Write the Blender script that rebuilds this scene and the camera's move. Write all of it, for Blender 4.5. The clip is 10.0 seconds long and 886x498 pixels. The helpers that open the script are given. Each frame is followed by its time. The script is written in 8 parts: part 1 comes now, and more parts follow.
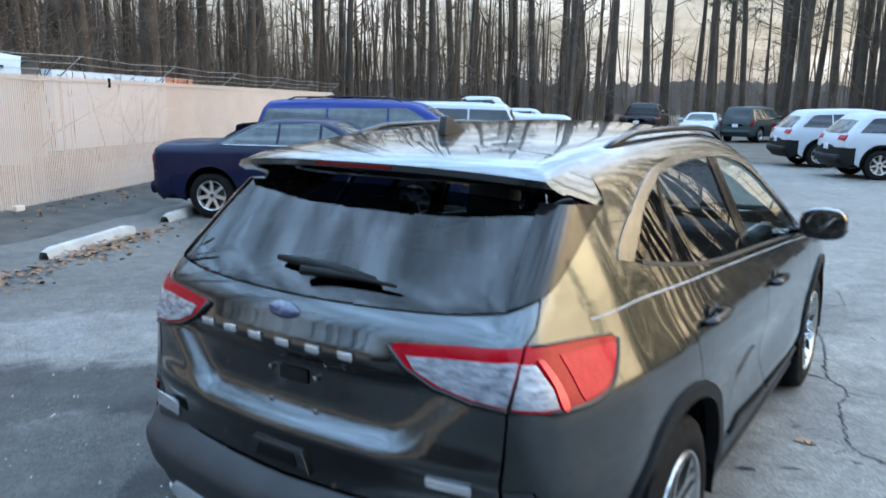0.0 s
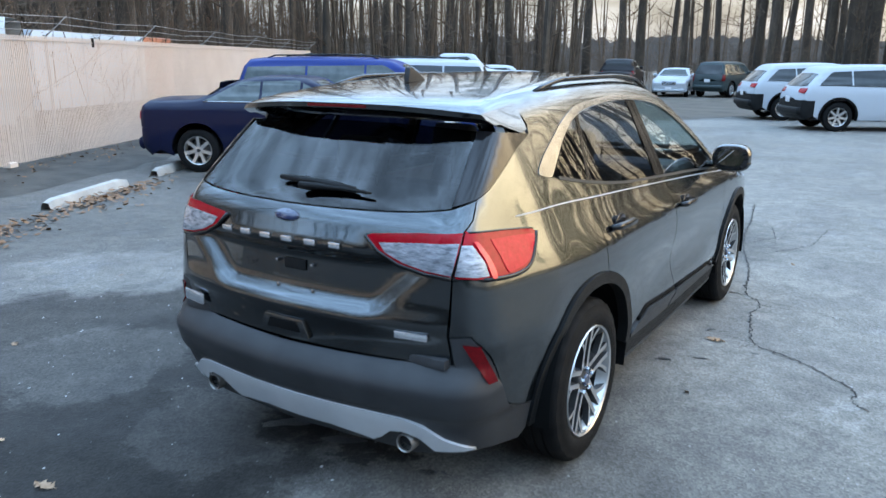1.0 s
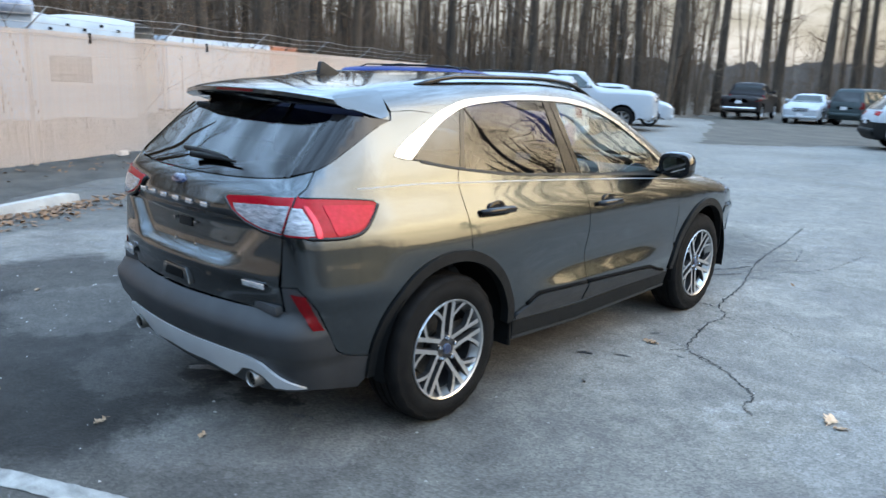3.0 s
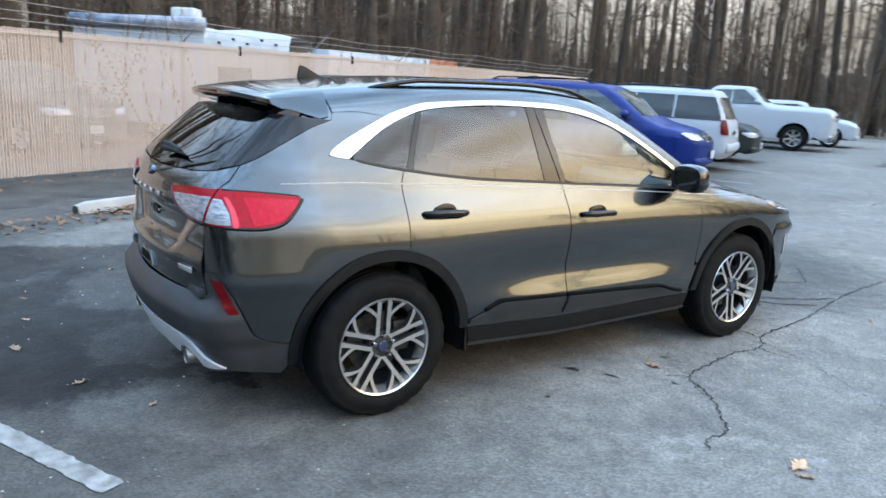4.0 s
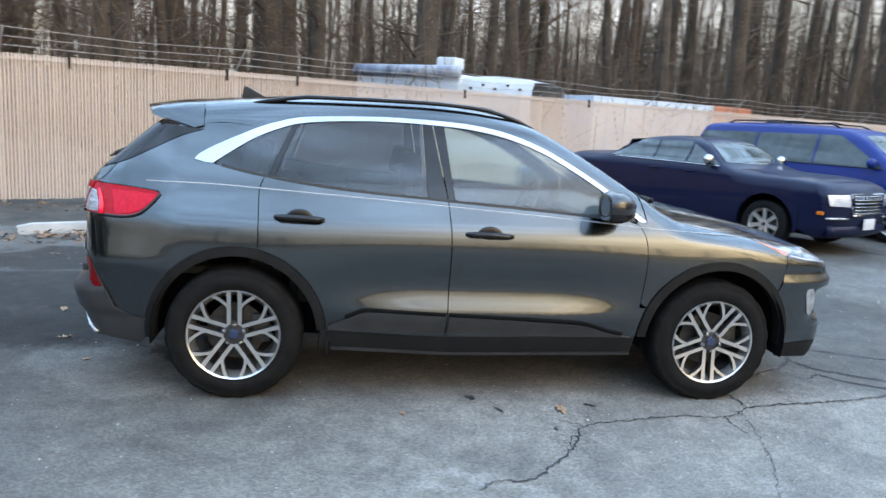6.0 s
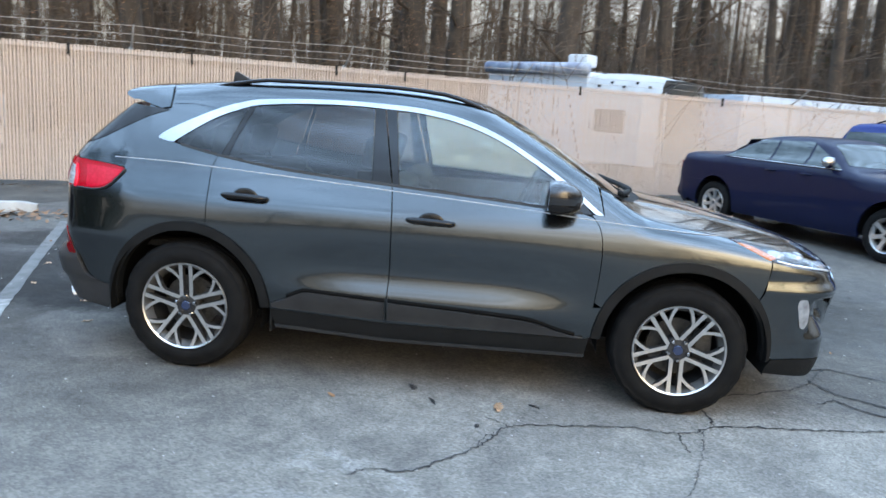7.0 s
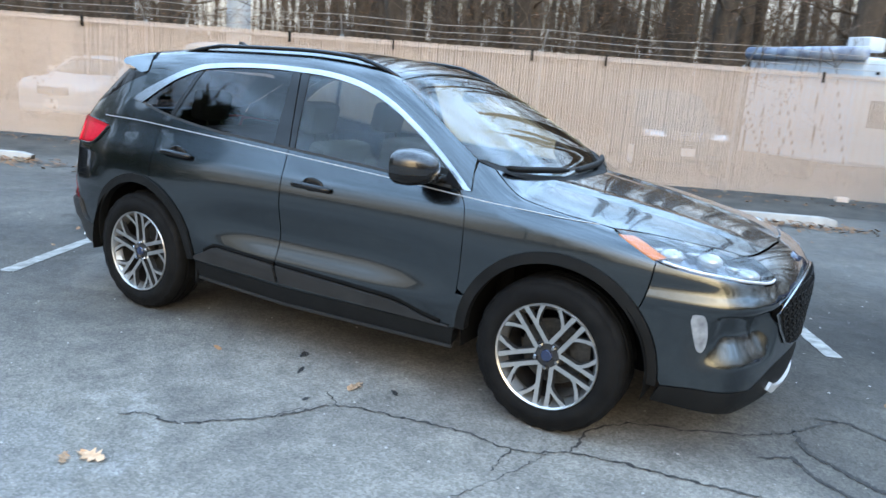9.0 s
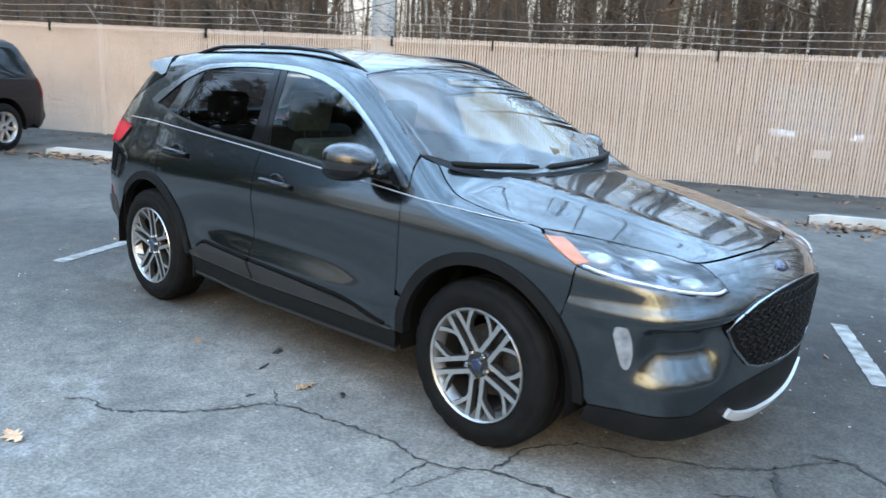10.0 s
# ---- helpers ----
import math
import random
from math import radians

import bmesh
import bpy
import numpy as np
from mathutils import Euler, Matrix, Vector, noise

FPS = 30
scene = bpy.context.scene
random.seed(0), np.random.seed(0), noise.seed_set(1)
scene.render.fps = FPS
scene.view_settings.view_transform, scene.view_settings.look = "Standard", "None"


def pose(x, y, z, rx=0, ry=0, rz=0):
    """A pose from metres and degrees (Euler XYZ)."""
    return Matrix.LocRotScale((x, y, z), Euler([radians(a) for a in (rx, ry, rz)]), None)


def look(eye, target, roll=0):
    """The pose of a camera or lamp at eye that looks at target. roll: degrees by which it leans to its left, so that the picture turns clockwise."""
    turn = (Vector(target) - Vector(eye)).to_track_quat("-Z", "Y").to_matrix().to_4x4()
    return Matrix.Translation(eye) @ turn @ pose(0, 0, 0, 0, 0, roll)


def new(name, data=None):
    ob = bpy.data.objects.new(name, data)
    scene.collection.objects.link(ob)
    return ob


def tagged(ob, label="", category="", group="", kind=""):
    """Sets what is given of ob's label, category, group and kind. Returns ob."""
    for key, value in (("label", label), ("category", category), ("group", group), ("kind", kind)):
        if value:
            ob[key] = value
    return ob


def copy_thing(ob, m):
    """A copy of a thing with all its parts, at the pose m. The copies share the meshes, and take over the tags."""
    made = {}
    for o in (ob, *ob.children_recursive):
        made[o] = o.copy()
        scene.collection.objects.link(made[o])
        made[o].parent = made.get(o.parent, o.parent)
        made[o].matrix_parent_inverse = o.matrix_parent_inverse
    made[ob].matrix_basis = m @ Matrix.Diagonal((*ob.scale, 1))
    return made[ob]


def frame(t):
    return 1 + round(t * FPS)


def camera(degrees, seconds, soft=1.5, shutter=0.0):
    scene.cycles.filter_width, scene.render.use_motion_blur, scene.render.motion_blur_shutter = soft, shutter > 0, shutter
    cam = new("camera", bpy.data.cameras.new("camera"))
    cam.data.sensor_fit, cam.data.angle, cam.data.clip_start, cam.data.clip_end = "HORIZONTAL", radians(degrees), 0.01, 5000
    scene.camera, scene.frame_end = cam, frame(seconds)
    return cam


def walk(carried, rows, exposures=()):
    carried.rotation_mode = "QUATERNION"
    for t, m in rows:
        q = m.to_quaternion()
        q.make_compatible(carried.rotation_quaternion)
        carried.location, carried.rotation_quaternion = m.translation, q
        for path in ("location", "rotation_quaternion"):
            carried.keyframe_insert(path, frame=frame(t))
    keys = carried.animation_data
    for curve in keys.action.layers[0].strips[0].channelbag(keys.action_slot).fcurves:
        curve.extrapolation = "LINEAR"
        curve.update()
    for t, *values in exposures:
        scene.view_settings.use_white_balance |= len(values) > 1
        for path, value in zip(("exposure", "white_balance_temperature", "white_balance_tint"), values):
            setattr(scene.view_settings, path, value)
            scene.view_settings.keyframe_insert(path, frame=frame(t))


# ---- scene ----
cam = camera(60.9, 10.0, shutter=0.5)
PATH = [
    (0, (1.501, -3.694, 1.722), (0.406, -2.064, 1.344), 0.65),
    (0.5, (1.809, -3.997, 1.7), (0.738, -2.369, 1.252), 0.7),
    (1, (1.971, -4.276, 1.704), (0.932, -2.637, 1.222), 0.2),
    (1.5, (2.04, -4.412, 1.706), (1.01, -2.772, 1.209), 0.9),
    (2, (2.315, -4.399, 1.696), (1.192, -2.814, 1.216), 0.2),
    (2.5, (2.713, -4.24, 1.677), (1.516, -2.704, 1.221), 1.1),
    (2.7, (2.881, -4.106, 1.655), (1.645, -2.599, 1.204), 1.6),
    (3.8, (3.774, -3.265, 1.6), (2.205, -2.104, 1.166), 2.6),
    (4, (3.905, -3.066, 1.618), (2.281, -1.98, 1.19), 2.65),
    (4.5, (4.301, -2.589, 1.604), (2.561, -1.69, 1.196), 2.55),
    (5, (4.566, -2.035, 1.581), (2.744, -1.31, 1.192), 3.6),
    (5.5, (4.81, -1.452, 1.578), (2.912, -0.94, 1.208), 3.4),
    (6.8, (4.864, 0.162, 1.533), (2.896, 0.084, 1.184), 3.75),
    (7, (4.808, 0.398, 1.539), (2.849, 0.234, 1.172), 3.85),
    (7.5, (4.675, 0.98, 1.533), (2.752, 0.596, 1.139), 3.9),
    (8, (4.473, 1.513, 1.523), (2.61, 0.923, 1.101), 4.3),
    (8.5, (4.205, 2.013, 1.535), (2.405, 1.256, 1.099), 4.55),
    (9, (3.918, 2.471, 1.534), (2.21, 1.527, 1.096), 4.45),
    (9.5, (3.558, 2.848, 1.535), (1.975, 1.711, 1.086), 3.85),
    (10, (3.213, 3.174, 1.534), (1.742, 1.897, 1.083), 3.1),
]
LEVELS = [(0, 0.37, 7950, 12), (2.5, 0.39, 8100, 12), (4.0, 0.38, 8450, 14), (5.0, 0.35, 8600, 15), (5.5, 0.37, 8600, 15), (7.0, 0.42, 8400, 14), (8.0, 0.43, 8200, 13), (9.0, 0.44, 8100, 12), (10.0, 0.44, 8050, 11)]
walk(cam, [(t, look(eye, target, roll)) for t, eye, target, roll in PATH], LEVELS)

# ---------------------------------------------------------------- light: low evening sun behind thin cloud
world = bpy.data.worlds.new("evening_sky")
scene.world = world
world.use_nodes = True
wn, wl = world.node_tree.nodes, world.node_tree.links
wn.clear()
w_out = wn.new("ShaderNodeOutputWorld")
w_bg = wn.new("ShaderNodeBackground")
w_sky = wn.new("ShaderNodeTexSky")
w_sky.sky_type = "NISHITA"
w_sky.sun_disc = False
w_sky.sun_elevation = radians(11.0)
SUN_AZ = 47.0                      # compass bearing from +y towards +x
w_sky.sun_rotation = radians(SUN_AZ)
w_sky.air_density, w_sky.dust_density, w_sky.ozone_density = 1.2, 3.0, 1.6
# thin streaky cloud over the whole sky
w_tc = wn.new("ShaderNodeTexCoord")
w_map = wn.new("ShaderNodeMapping")
w_map.inputs["Scale"].default_value = (1.9, 1.9, 8.0)
w_noise = wn.new("ShaderNodeTexNoise")
w_noise.inputs["Scale"].default_value = 2.3
w_noise.inputs["Detail"].default_value = 6.0
w_noise.inputs["Roughness"].default_value = 0.55
w_ramp = wn.new("ShaderNodeValToRGB")
w_ramp.color_ramp.elements[0].position, w_ramp.color_ramp.elements[1].position = 0.40, 0.66
w_ramp.color_ramp.elements[0].color, w_ramp.color_ramp.elements[1].color = (0.50, 0.50, 0.50, 1), (0.92, 0.92, 0.92, 1)
w_mix = wn.new("ShaderNodeMix")
w_mix.data_type = "RGBA"
w_hue = wn.new("ShaderNodeMix")
w_hue.data_type = "RGBA"
w_hue.inputs["A"].default_value = (6.0, 6.8, 7.9, 1)
w_hue.inputs["B"].default_value = (3.3, 6.2, 11.0, 1)
wl.new(w_tc.outputs["Generated"], w_map.inputs["Vector"])
wl.new(w_map.outputs["Vector"], w_noise.inputs["Vector"])
wl.new(w_noise.outputs["Fac"], w_ramp.inputs["Fac"])
wl.new(w_ramp.outputs["Color"], w_mix.inputs["Factor"])
wl.new(w_sky.outputs["Color"], w_mix.inputs["A"])
# thin cloud is brighter overhead than along the horizon
w_sep = wn.new("ShaderNodeSeparateXYZ")
w_up = wn.new("ShaderNodeMapRange")
w_up.inputs["From Min"].default_value, w_up.inputs["From Max"].default_value = 0.14, 0.66
w_up.inputs["To Min"].default_value, w_up.inputs["To Max"].default_value = 0.78, 3.1
w_mul = wn.new("ShaderNodeVectorMath")
w_mul.operation = "SCALE"
wl.new(w_tc.outputs["Generated"], w_sep.inputs["Vector"])
wl.new(w_sep.outputs["Z"], w_up.inputs["Value"])
# the cloud turns yellow towards the sunset
w_warm = wn.new("ShaderNodeMix")
w_warm.data_type = "RGBA"
w_warm.inputs["B"].default_value = (9.0, 7.9, 5.4, 1)
wl.new(w_mix.outputs["Result"], w_warm.inputs["A"])
wl.new(w_warm.outputs["Result"], w_mul.inputs[0])
# and towards the low sun
w_dot = wn.new("ShaderNodeVectorMath")
w_dot.operation = "DOT_PRODUCT"
w_dot.inputs[1].default_value = (math.sin(radians(SUN_AZ)) * 0.968, math.cos(radians(SUN_AZ)) * 0.968, 0.25)
w_pos = wn.new("ShaderNodeMath")
w_pos.operation = "MAXIMUM"
w_pos.inputs[1].default_value = 0.0
w_pow = wn.new("ShaderNodeMath")
w_pow.operation = "POWER"
w_pow.inputs[1].default_value = 5.5
w_glow = wn.new("ShaderNodeMath")
w_glow.operation = "MULTIPLY_ADD"
w_glow.inputs[1].default_value, w_glow.inputs[2].default_value = 0.95, 1.0
w_both = wn.new("ShaderNodeMath")
w_both.operation = "MULTIPLY"
wl.new(w_tc.outputs["Generated"], w_dot.inputs[0])
wl.new(w_dot.outputs["Value"], w_pos.inputs[0])
wl.new(w_pos.outputs[0], w_pow.inputs[0])
wl.new(w_pow.outputs[0], w_glow.inputs[0])
w_fade = wn.new("ShaderNodeMapRange")       # the yellow stays low in the sky
w_fade.interpolation_type = "SMOOTHSTEP"
w_fade.inputs["From Min"].default_value, w_fade.inputs["From Max"].default_value = 0.36, 0.74
w_fade.inputs["To Min"].default_value, w_fade.inputs["To Max"].default_value = 1.0, 0.12
w_yellow = wn.new("ShaderNodeMath")
w_yellow.operation = "MULTIPLY"
wl.new(w_sep.outputs["Z"], w_fade.inputs["Value"])
wl.new(w_fade.outputs["Result"], w_yellow.inputs[0])
wl.new(w_pow.outputs[0], w_yellow.inputs[1])
wl.new(w_yellow.outputs[0], w_warm.inputs["Factor"])
wl.new(w_glow.outputs[0], w_both.inputs[0])
wl.new(w_up.outputs["Result"], w_both.inputs[1])
w_high = wn.new("ShaderNodeMapRange")
w_high.inputs["From Min"].default_value, w_high.inputs["From Max"].default_value = 0.10, 0.45
wl.new(w_sep.outputs["Z"], w_high.inputs["Value"])
wl.new(w_high.outputs["Result"], w_hue.inputs["Factor"])
wl.new(w_hue.outputs["Result"], w_mix.inputs["B"])
# streaks: brighter and greyer bands of cloud
w_band = wn.new("ShaderNodeMapRange")
w_band.inputs["From Min"].default_value, w_band.inputs["From Max"].default_value = 0.32, 0.68
w_band.inputs["To Min"].default_value, w_band.inputs["To Max"].default_value = 0.70, 1.30
w_all = wn.new("ShaderNodeMath")
w_all.operation = "MULTIPLY"
wl.new(w_noise.outputs["Fac"], w_band.inputs["Value"])
wl.new(w_band.outputs["Result"], w_all.inputs[0])
wl.new(w_both.outputs[0], w_all.inputs[1])
wl.new(w_all.outputs[0], w_mul.inputs["Scale"])
wl.new(w_mul.outputs["Vector"], w_bg.inputs["Color"])
w_bg.inputs["Strength"].default_value = 0.15
wl.new(w_bg.outputs["Background"], w_out.inputs["Surface"])

sun_data = bpy.data.lights.new("sun", "SUN")
sun_data.energy, sun_data.angle, sun_data.color = 0.5, radians(50), (1.0, 0.90, 0.76)
sun = new("sun", sun_data)
_a = radians(SUN_AZ)
sun.matrix_world = look((60 * math.sin(_a), 60 * math.cos(_a), 12), (0, 0, 0.5))
scene.view_settings.exposure = 0.45

# ---------------------------------------------------------------- materials


def surface(name, c1, c2=None, scale=6.0, rough=0.6, rough2=None, metal=0.0, bump=0.0, bscale=60.0, coat=0.0, vary=0.0, spec=0.5, grain=None):
    """A principled material: two colours mixed by noise, fine relief, optional clear coat and per-object variation."""
    m = bpy.data.materials.new(name)
    m.use_nodes = True
    nt = m.node_tree
    n, l = nt.nodes, nt.links
    b = n["Principled BSDF"]
    tc = n.new("ShaderNodeTexCoord")
    vec = tc.outputs["Object"]
    if grain:
        mp = n.new("ShaderNodeMapping")
        mp.inputs["Scale"].default_value = grain
        l.new(vec, mp.inputs["Vector"])
        vec = mp.outputs["Vector"]
    c2 = c2 or tuple(min(1, v * 1.25 + 0.004) for v in c1)
    a = n.new("ShaderNodeTexNoise")
    a.inputs["Scale"].default_value, a.inputs["Detail"].default_value = scale, 5.0
    l.new(vec, a.inputs["Vector"])
    f = n.new("ShaderNodeTexNoise")
    f.inputs["Scale"].default_value, f.inputs["Detail"].default_value = bscale, 4.0
    l.new(vec, f.inputs["Vector"])
    add = n.new("ShaderNodeMath")
    add.operation = "MULTIPLY_ADD"
    add.inputs[1].default_value = 0.35
    l.new(f.outputs["Fac"], add.inputs[0])
    l.new(a.outputs["Fac"], add.inputs[2])
    ramp = n.new("ShaderNodeValToRGB")
    ramp.color_ramp.elements[0].position, ramp.color_ramp.elements[1].position = 0.45, 0.9
    ramp.color_ramp.elements[0].color, ramp.color_ramp.elements[1].color = (*c1, 1), (*c2, 1)
    l.new(add.outputs[0], ramp.inputs["Fac"])
    colour = ramp.outputs["Color"]
    if vary:
        info = n.new("ShaderNodeObjectInfo")
        hsv = n.new("ShaderNodeHueSaturation")
        mr = n.new("ShaderNodeMapRange")
        mr.inputs["To Min"].default_value, mr.inputs["To Max"].default_value = 1 - vary, 1 + vary
        l.new(info.outputs["Random"], mr.inputs["Value"])
        l.new(mr.outputs["Result"], hsv.inputs["Value"])
        l.new(colour, hsv.inputs["Color"])
        colour = hsv.outputs["Color"]
    l.new(colour, b.inputs["Base Color"])
    b.inputs["Metallic"].default_value = metal
    b.inputs["Specular IOR Level"].default_value = spec
    if rough2 is None:
        b.inputs["Roughness"].default_value = rough
    else:
        rr = n.new("ShaderNodeMapRange")
        rr.inputs["From Min"].default_value, rr.inputs["From Max"].default_value = 0.35, 0.7
        rr.inputs["To Min"].default_value, rr.inputs["To Max"].default_value = rough, rough2
        l.new(a.outputs["Fac"], rr.inputs["Value"])
        l.new(rr.outputs["Result"], b.inputs["Roughness"])
    b.inputs["Coat Weight"].default_value, b.inputs["Coat Roughness"].default_value = coat, 0.03
    if bump:
        bp = n.new("ShaderNodeBump")
        bp.inputs["Strength"].default_value, bp.inputs["Distance"].default_value = bump, 0.01
        l.new(f.outputs["Fac"], bp.inputs["Height"])
        l.new(bp.outputs["Normal"], b.inputs["Normal"])
    return m


def glass(name, tint, gloss=1.0, ior=1.52):
    """Window glass: tinted see-through with a mirror sheen that grows towards grazing."""
    m = bpy.data.materials.new(name)
    m.use_nodes = True
    n, l = m.node_tree.nodes, m.node_tree.links
    n.clear()
    out = n.new("ShaderNodeOutputMaterial")
    mix = n.new("ShaderNodeMixShader")
    lw = n.new("ShaderNodeLayerWeight")
    lw.inputs["Blend"].default_value = 0.5
    po = n.new("ShaderNodeMath")
    po.operation = "POWER"
    po.inputs[1].default_value = 5.0
    fr = n.new("ShaderNodeMath")
    fr.operation = "MULTIPLY_ADD"
    f0 = 2 * ((ior - 1) / (ior + 1)) ** 2          # both faces of the pane
    fr.inputs[1].default_value, fr.inputs[2].default_value = 1 - f0, f0
    l.new(lw.outputs["Facing"], po.inputs[0])
    l.new(po.outputs[0], fr.inputs[0])
    t = n.new("ShaderNodeBsdfTransparent")
    t.inputs["Color"].default_value = (*tint, 1)
    g = n.new("ShaderNodeBsdfGlossy")
    g.inputs["Color"].default_value = (gloss, gloss, gloss, 1)
    g.inputs["Roughness"].default_value = 0.01
    l.new(fr.outputs[0], mix.inputs[0])
    l.new(t.outputs[0], mix.inputs[1])
    l.new(g.outputs[0], mix.inputs[2])
    l.new(mix.outputs[0], out.inputs["Surface"])
    return m


M_PAINT = surface("dark_grey_metallic_paint", (0.054, 0.064, 0.070), (0.078, 0.091, 0.099), scale=900, rough=0.22, metal=1.0, bscale=1800, coat=1.0)
M_CLAD = surface("black_textured_plastic", (0.005, 0.0055, 0.006), (0.010, 0.0105, 0.011), scale=9, rough=0.55, bump=0.25, bscale=700, spec=0.18)
M_CLADGREY = surface("dark_grey_satin_moulding", (0.022, 0.023, 0.025), (0.034, 0.035, 0.037), scale=9, rough=0.42, bump=0.1, bscale=500, spec=0.28)
M_GLOSSBLACK = surface("gloss_black_trim", (0.006, 0.006, 0.007), (0.009, 0.009, 0.010), rough=0.10, spec=0.35)
M_RUBBER = surface("tyre_rubber", (0.004, 0.004, 0.0045), (0.010, 0.010, 0.010), scale=14, rough=0.7, bump=0.3, bscale=220, spec=0.12)
M_RUBBER_CLEAN = surface("black_rubber_seal", (0.010, 0.010, 0.010), rough=0.6)
M_CHROME = surface("satin_chrome", (0.38, 0.39, 0.41), (0.46, 0.47, 0.49), rough=0.18, metal=1.0)
M_ALLOY = surface("machined_alloy", (0.50, 0.50, 0.50), (0.62, 0.62, 0.61), scale=20, rough=0.30, metal=0.9, bscale=300, bump=0.05)
M_ALLOY_DARK = surface("dark_painted_alloy", (0.03, 0.03, 0.032), (0.05, 0.05, 0.052), rough=0.35, metal=0.4)
M_LETTER = surface("bright_chrome_letter", (0.72, 0.74, 0.76), (0.82, 0.83, 0.85), rough=0.12, metal=0.85)
M_SILVER = surface("silver_skid_paint", (0.52, 0.54, 0.56), (0.62, 0.64, 0.66), scale=5, rough=0.4, metal=0.4, bscale=400)
M_DISC = surface("grey_brake_disc", (0.035, 0.034, 0.034), (0.075, 0.073, 0.07), scale=30, rough=0.5, metal=0.6)
M_STEEL = surface("brake_steel", (0.22, 0.21, 0.20), (0.34, 0.32, 0.30), scale=30, rough=0.4, metal=0.9)
M_DARK = surface("dark_underbody", (0.003, 0.003, 0.003), (0.006, 0.006, 0.006), rough=0.9, spec=0.1)
M_CABIN = surface("black_cabin_trim", (0.018, 0.019, 0.021), (0.032, 0.033, 0.036), scale=20, rough=0.7, bump=0.2, bscale=300)
M_SEAT = surface("charcoal_seat_fabric", (0.035, 0.037, 0.040), (0.06, 0.062, 0.066), scale=30, rough=0.9, bump=0.4, bscale=500)
M_REDGUIDE = surface("bright_red_light_guide", (0.62, 0.004, 0.018), (0.80, 0.010, 0.035), scale=40, rough=0.2, coat=0.5)
M_RED = surface("red_lamp_lens", (0.28, 0.001, 0.007), (0.38, 0.002, 0.012), scale=40, rough=0.25, coat=0.30, bump=0.05, bscale=160, spec=0.1)
M_REDDEEP = surface("deep_red_reflector", (0.10, 0.001, 0.003), (0.14, 0.0015, 0.004), scale=90, rough=0.25, coat=0.2, spec=0.2)
M_TAILCLEAR = surface("smoky_clear_lamp_lens", (0.10, 0.115, 0.14), (0.44, 0.47, 0.52), scale=22, rough=0.14, metal=0.25, coat=1.0, bump=0.2, bscale=60, grain=(1, 1, 3.5))
M_CLEARLENS = surface("clear_lamp_lens", (0.30, 0.34, 0.40), (0.72, 0.75, 0.80), scale=34, rough=0.16, metal=0.25, coat=1.0, bump=0.25, bscale=60, grain=(1, 1, 3.5))
M_AMBER = surface("amber_reflector", (0.60, 0.125, 0.004), (0.70, 0.18, 0.008), scale=60, rough=0.3, coat=0.1)
M_LENS = glass("clear_polycarbonate", (0.86, 0.88, 0.90))
M_GLASS_LIGHT = glass("light_green_glass", (0.68, 0.80, 0.77), ior=1.43)
M_GLASS_DARK = glass("privacy_glass", (0.24, 0.26, 0.29), ior=1.38)
M_MIRROR = surface("mirror_silver", (0.42, 0.43, 0.44), (0.45, 0.46, 0.47), rough=0.02, metal=1.0)
M_STRIPE = surface("pale_pinstripe", (0.32, 0.335, 0.355), (0.40, 0.415, 0.435), rough=0.4)
M_BADGEBLUE = surface("blue_badge_enamel", (0.012, 0.022, 0.06), (0.016, 0.03, 0.08), rough=0.15, coat=1.0)
M_LAMPCUP = surface("bright_lamp_cup", (0.26, 0.27, 0.29), (0.55, 0.57, 0.60), scale=22, rough=0.16, metal=0.6, bump=0.05, bscale=60)
M_LAMPBACK = surface("grey_lamp_housing", (0.10, 0.115, 0.14), (0.20, 0.22, 0.25), scale=14, rough=0.22, metal=0.7)
M_REDFACET = surface("pale_red_lamp_facet", (0.42, 0.002, 0.014), (0.56, 0.005, 0.026), scale=50, rough=0.25, spec=0.1, coat=0.3, bump=0.15, bscale=110)
M_RIMLIP = surface("grey_alloy_lip", (0.26, 0.26, 0.265), (0.34, 0.34, 0.345), scale=20, rough=0.3, metal=0.8)
M_MIRRORCAP = surface("very_dark_grey_paint", (0.012, 0.013, 0.015), (0.020, 0.021, 0.023), scale=900, rough=0.22, metal=0.5, bscale=1500, coat=1.0)
M_GLASS_BACK = glass("rear_privacy_glass", (0.14, 0.16, 0.19), ior=1.36)
M_HEADLINER = surface("pale_headliner_cloth", (0.36, 0.36, 0.35), (0.44, 0.44, 0.43), scale=30, rough=0.9, bscale=400)
M_GLASS_SCREEN = glass("windscreen_glass", (0.86, 0.90, 0.89), ior=1.52)

# ---------------------------------------------------------------- geometry helpers


def mesh_ob(name, bm, material, parent=None, label="", smooth=True, normals=None):
    me = bpy.data.meshes.new(name)
    bm.to_mesh(me)
    bm.free()
    if smooth:
        me.polygons.foreach_set("use_smooth", [True] * len(me.polygons))
    if material is not None:
        me.materials.append(material)
    ob = new(name, me)
    if parent is not None:
        ob.parent = parent
    if label:
        tagged(ob, label)
    return ob


def part(name, bm, material, parent, label="", smooth=True):
    return mesh_ob(name, bm, material, parent, label, smooth)


def edged(bm, angle=32):
    """Marks the sharp edges of a mesh, so that it can be shaded smooth."""
    bm.normal_update()
    for e in bm.edges:
        if len(e.link_faces) == 2 and e.calc_face_angle(0) > radians(angle):
            e.smooth = False
    return bm


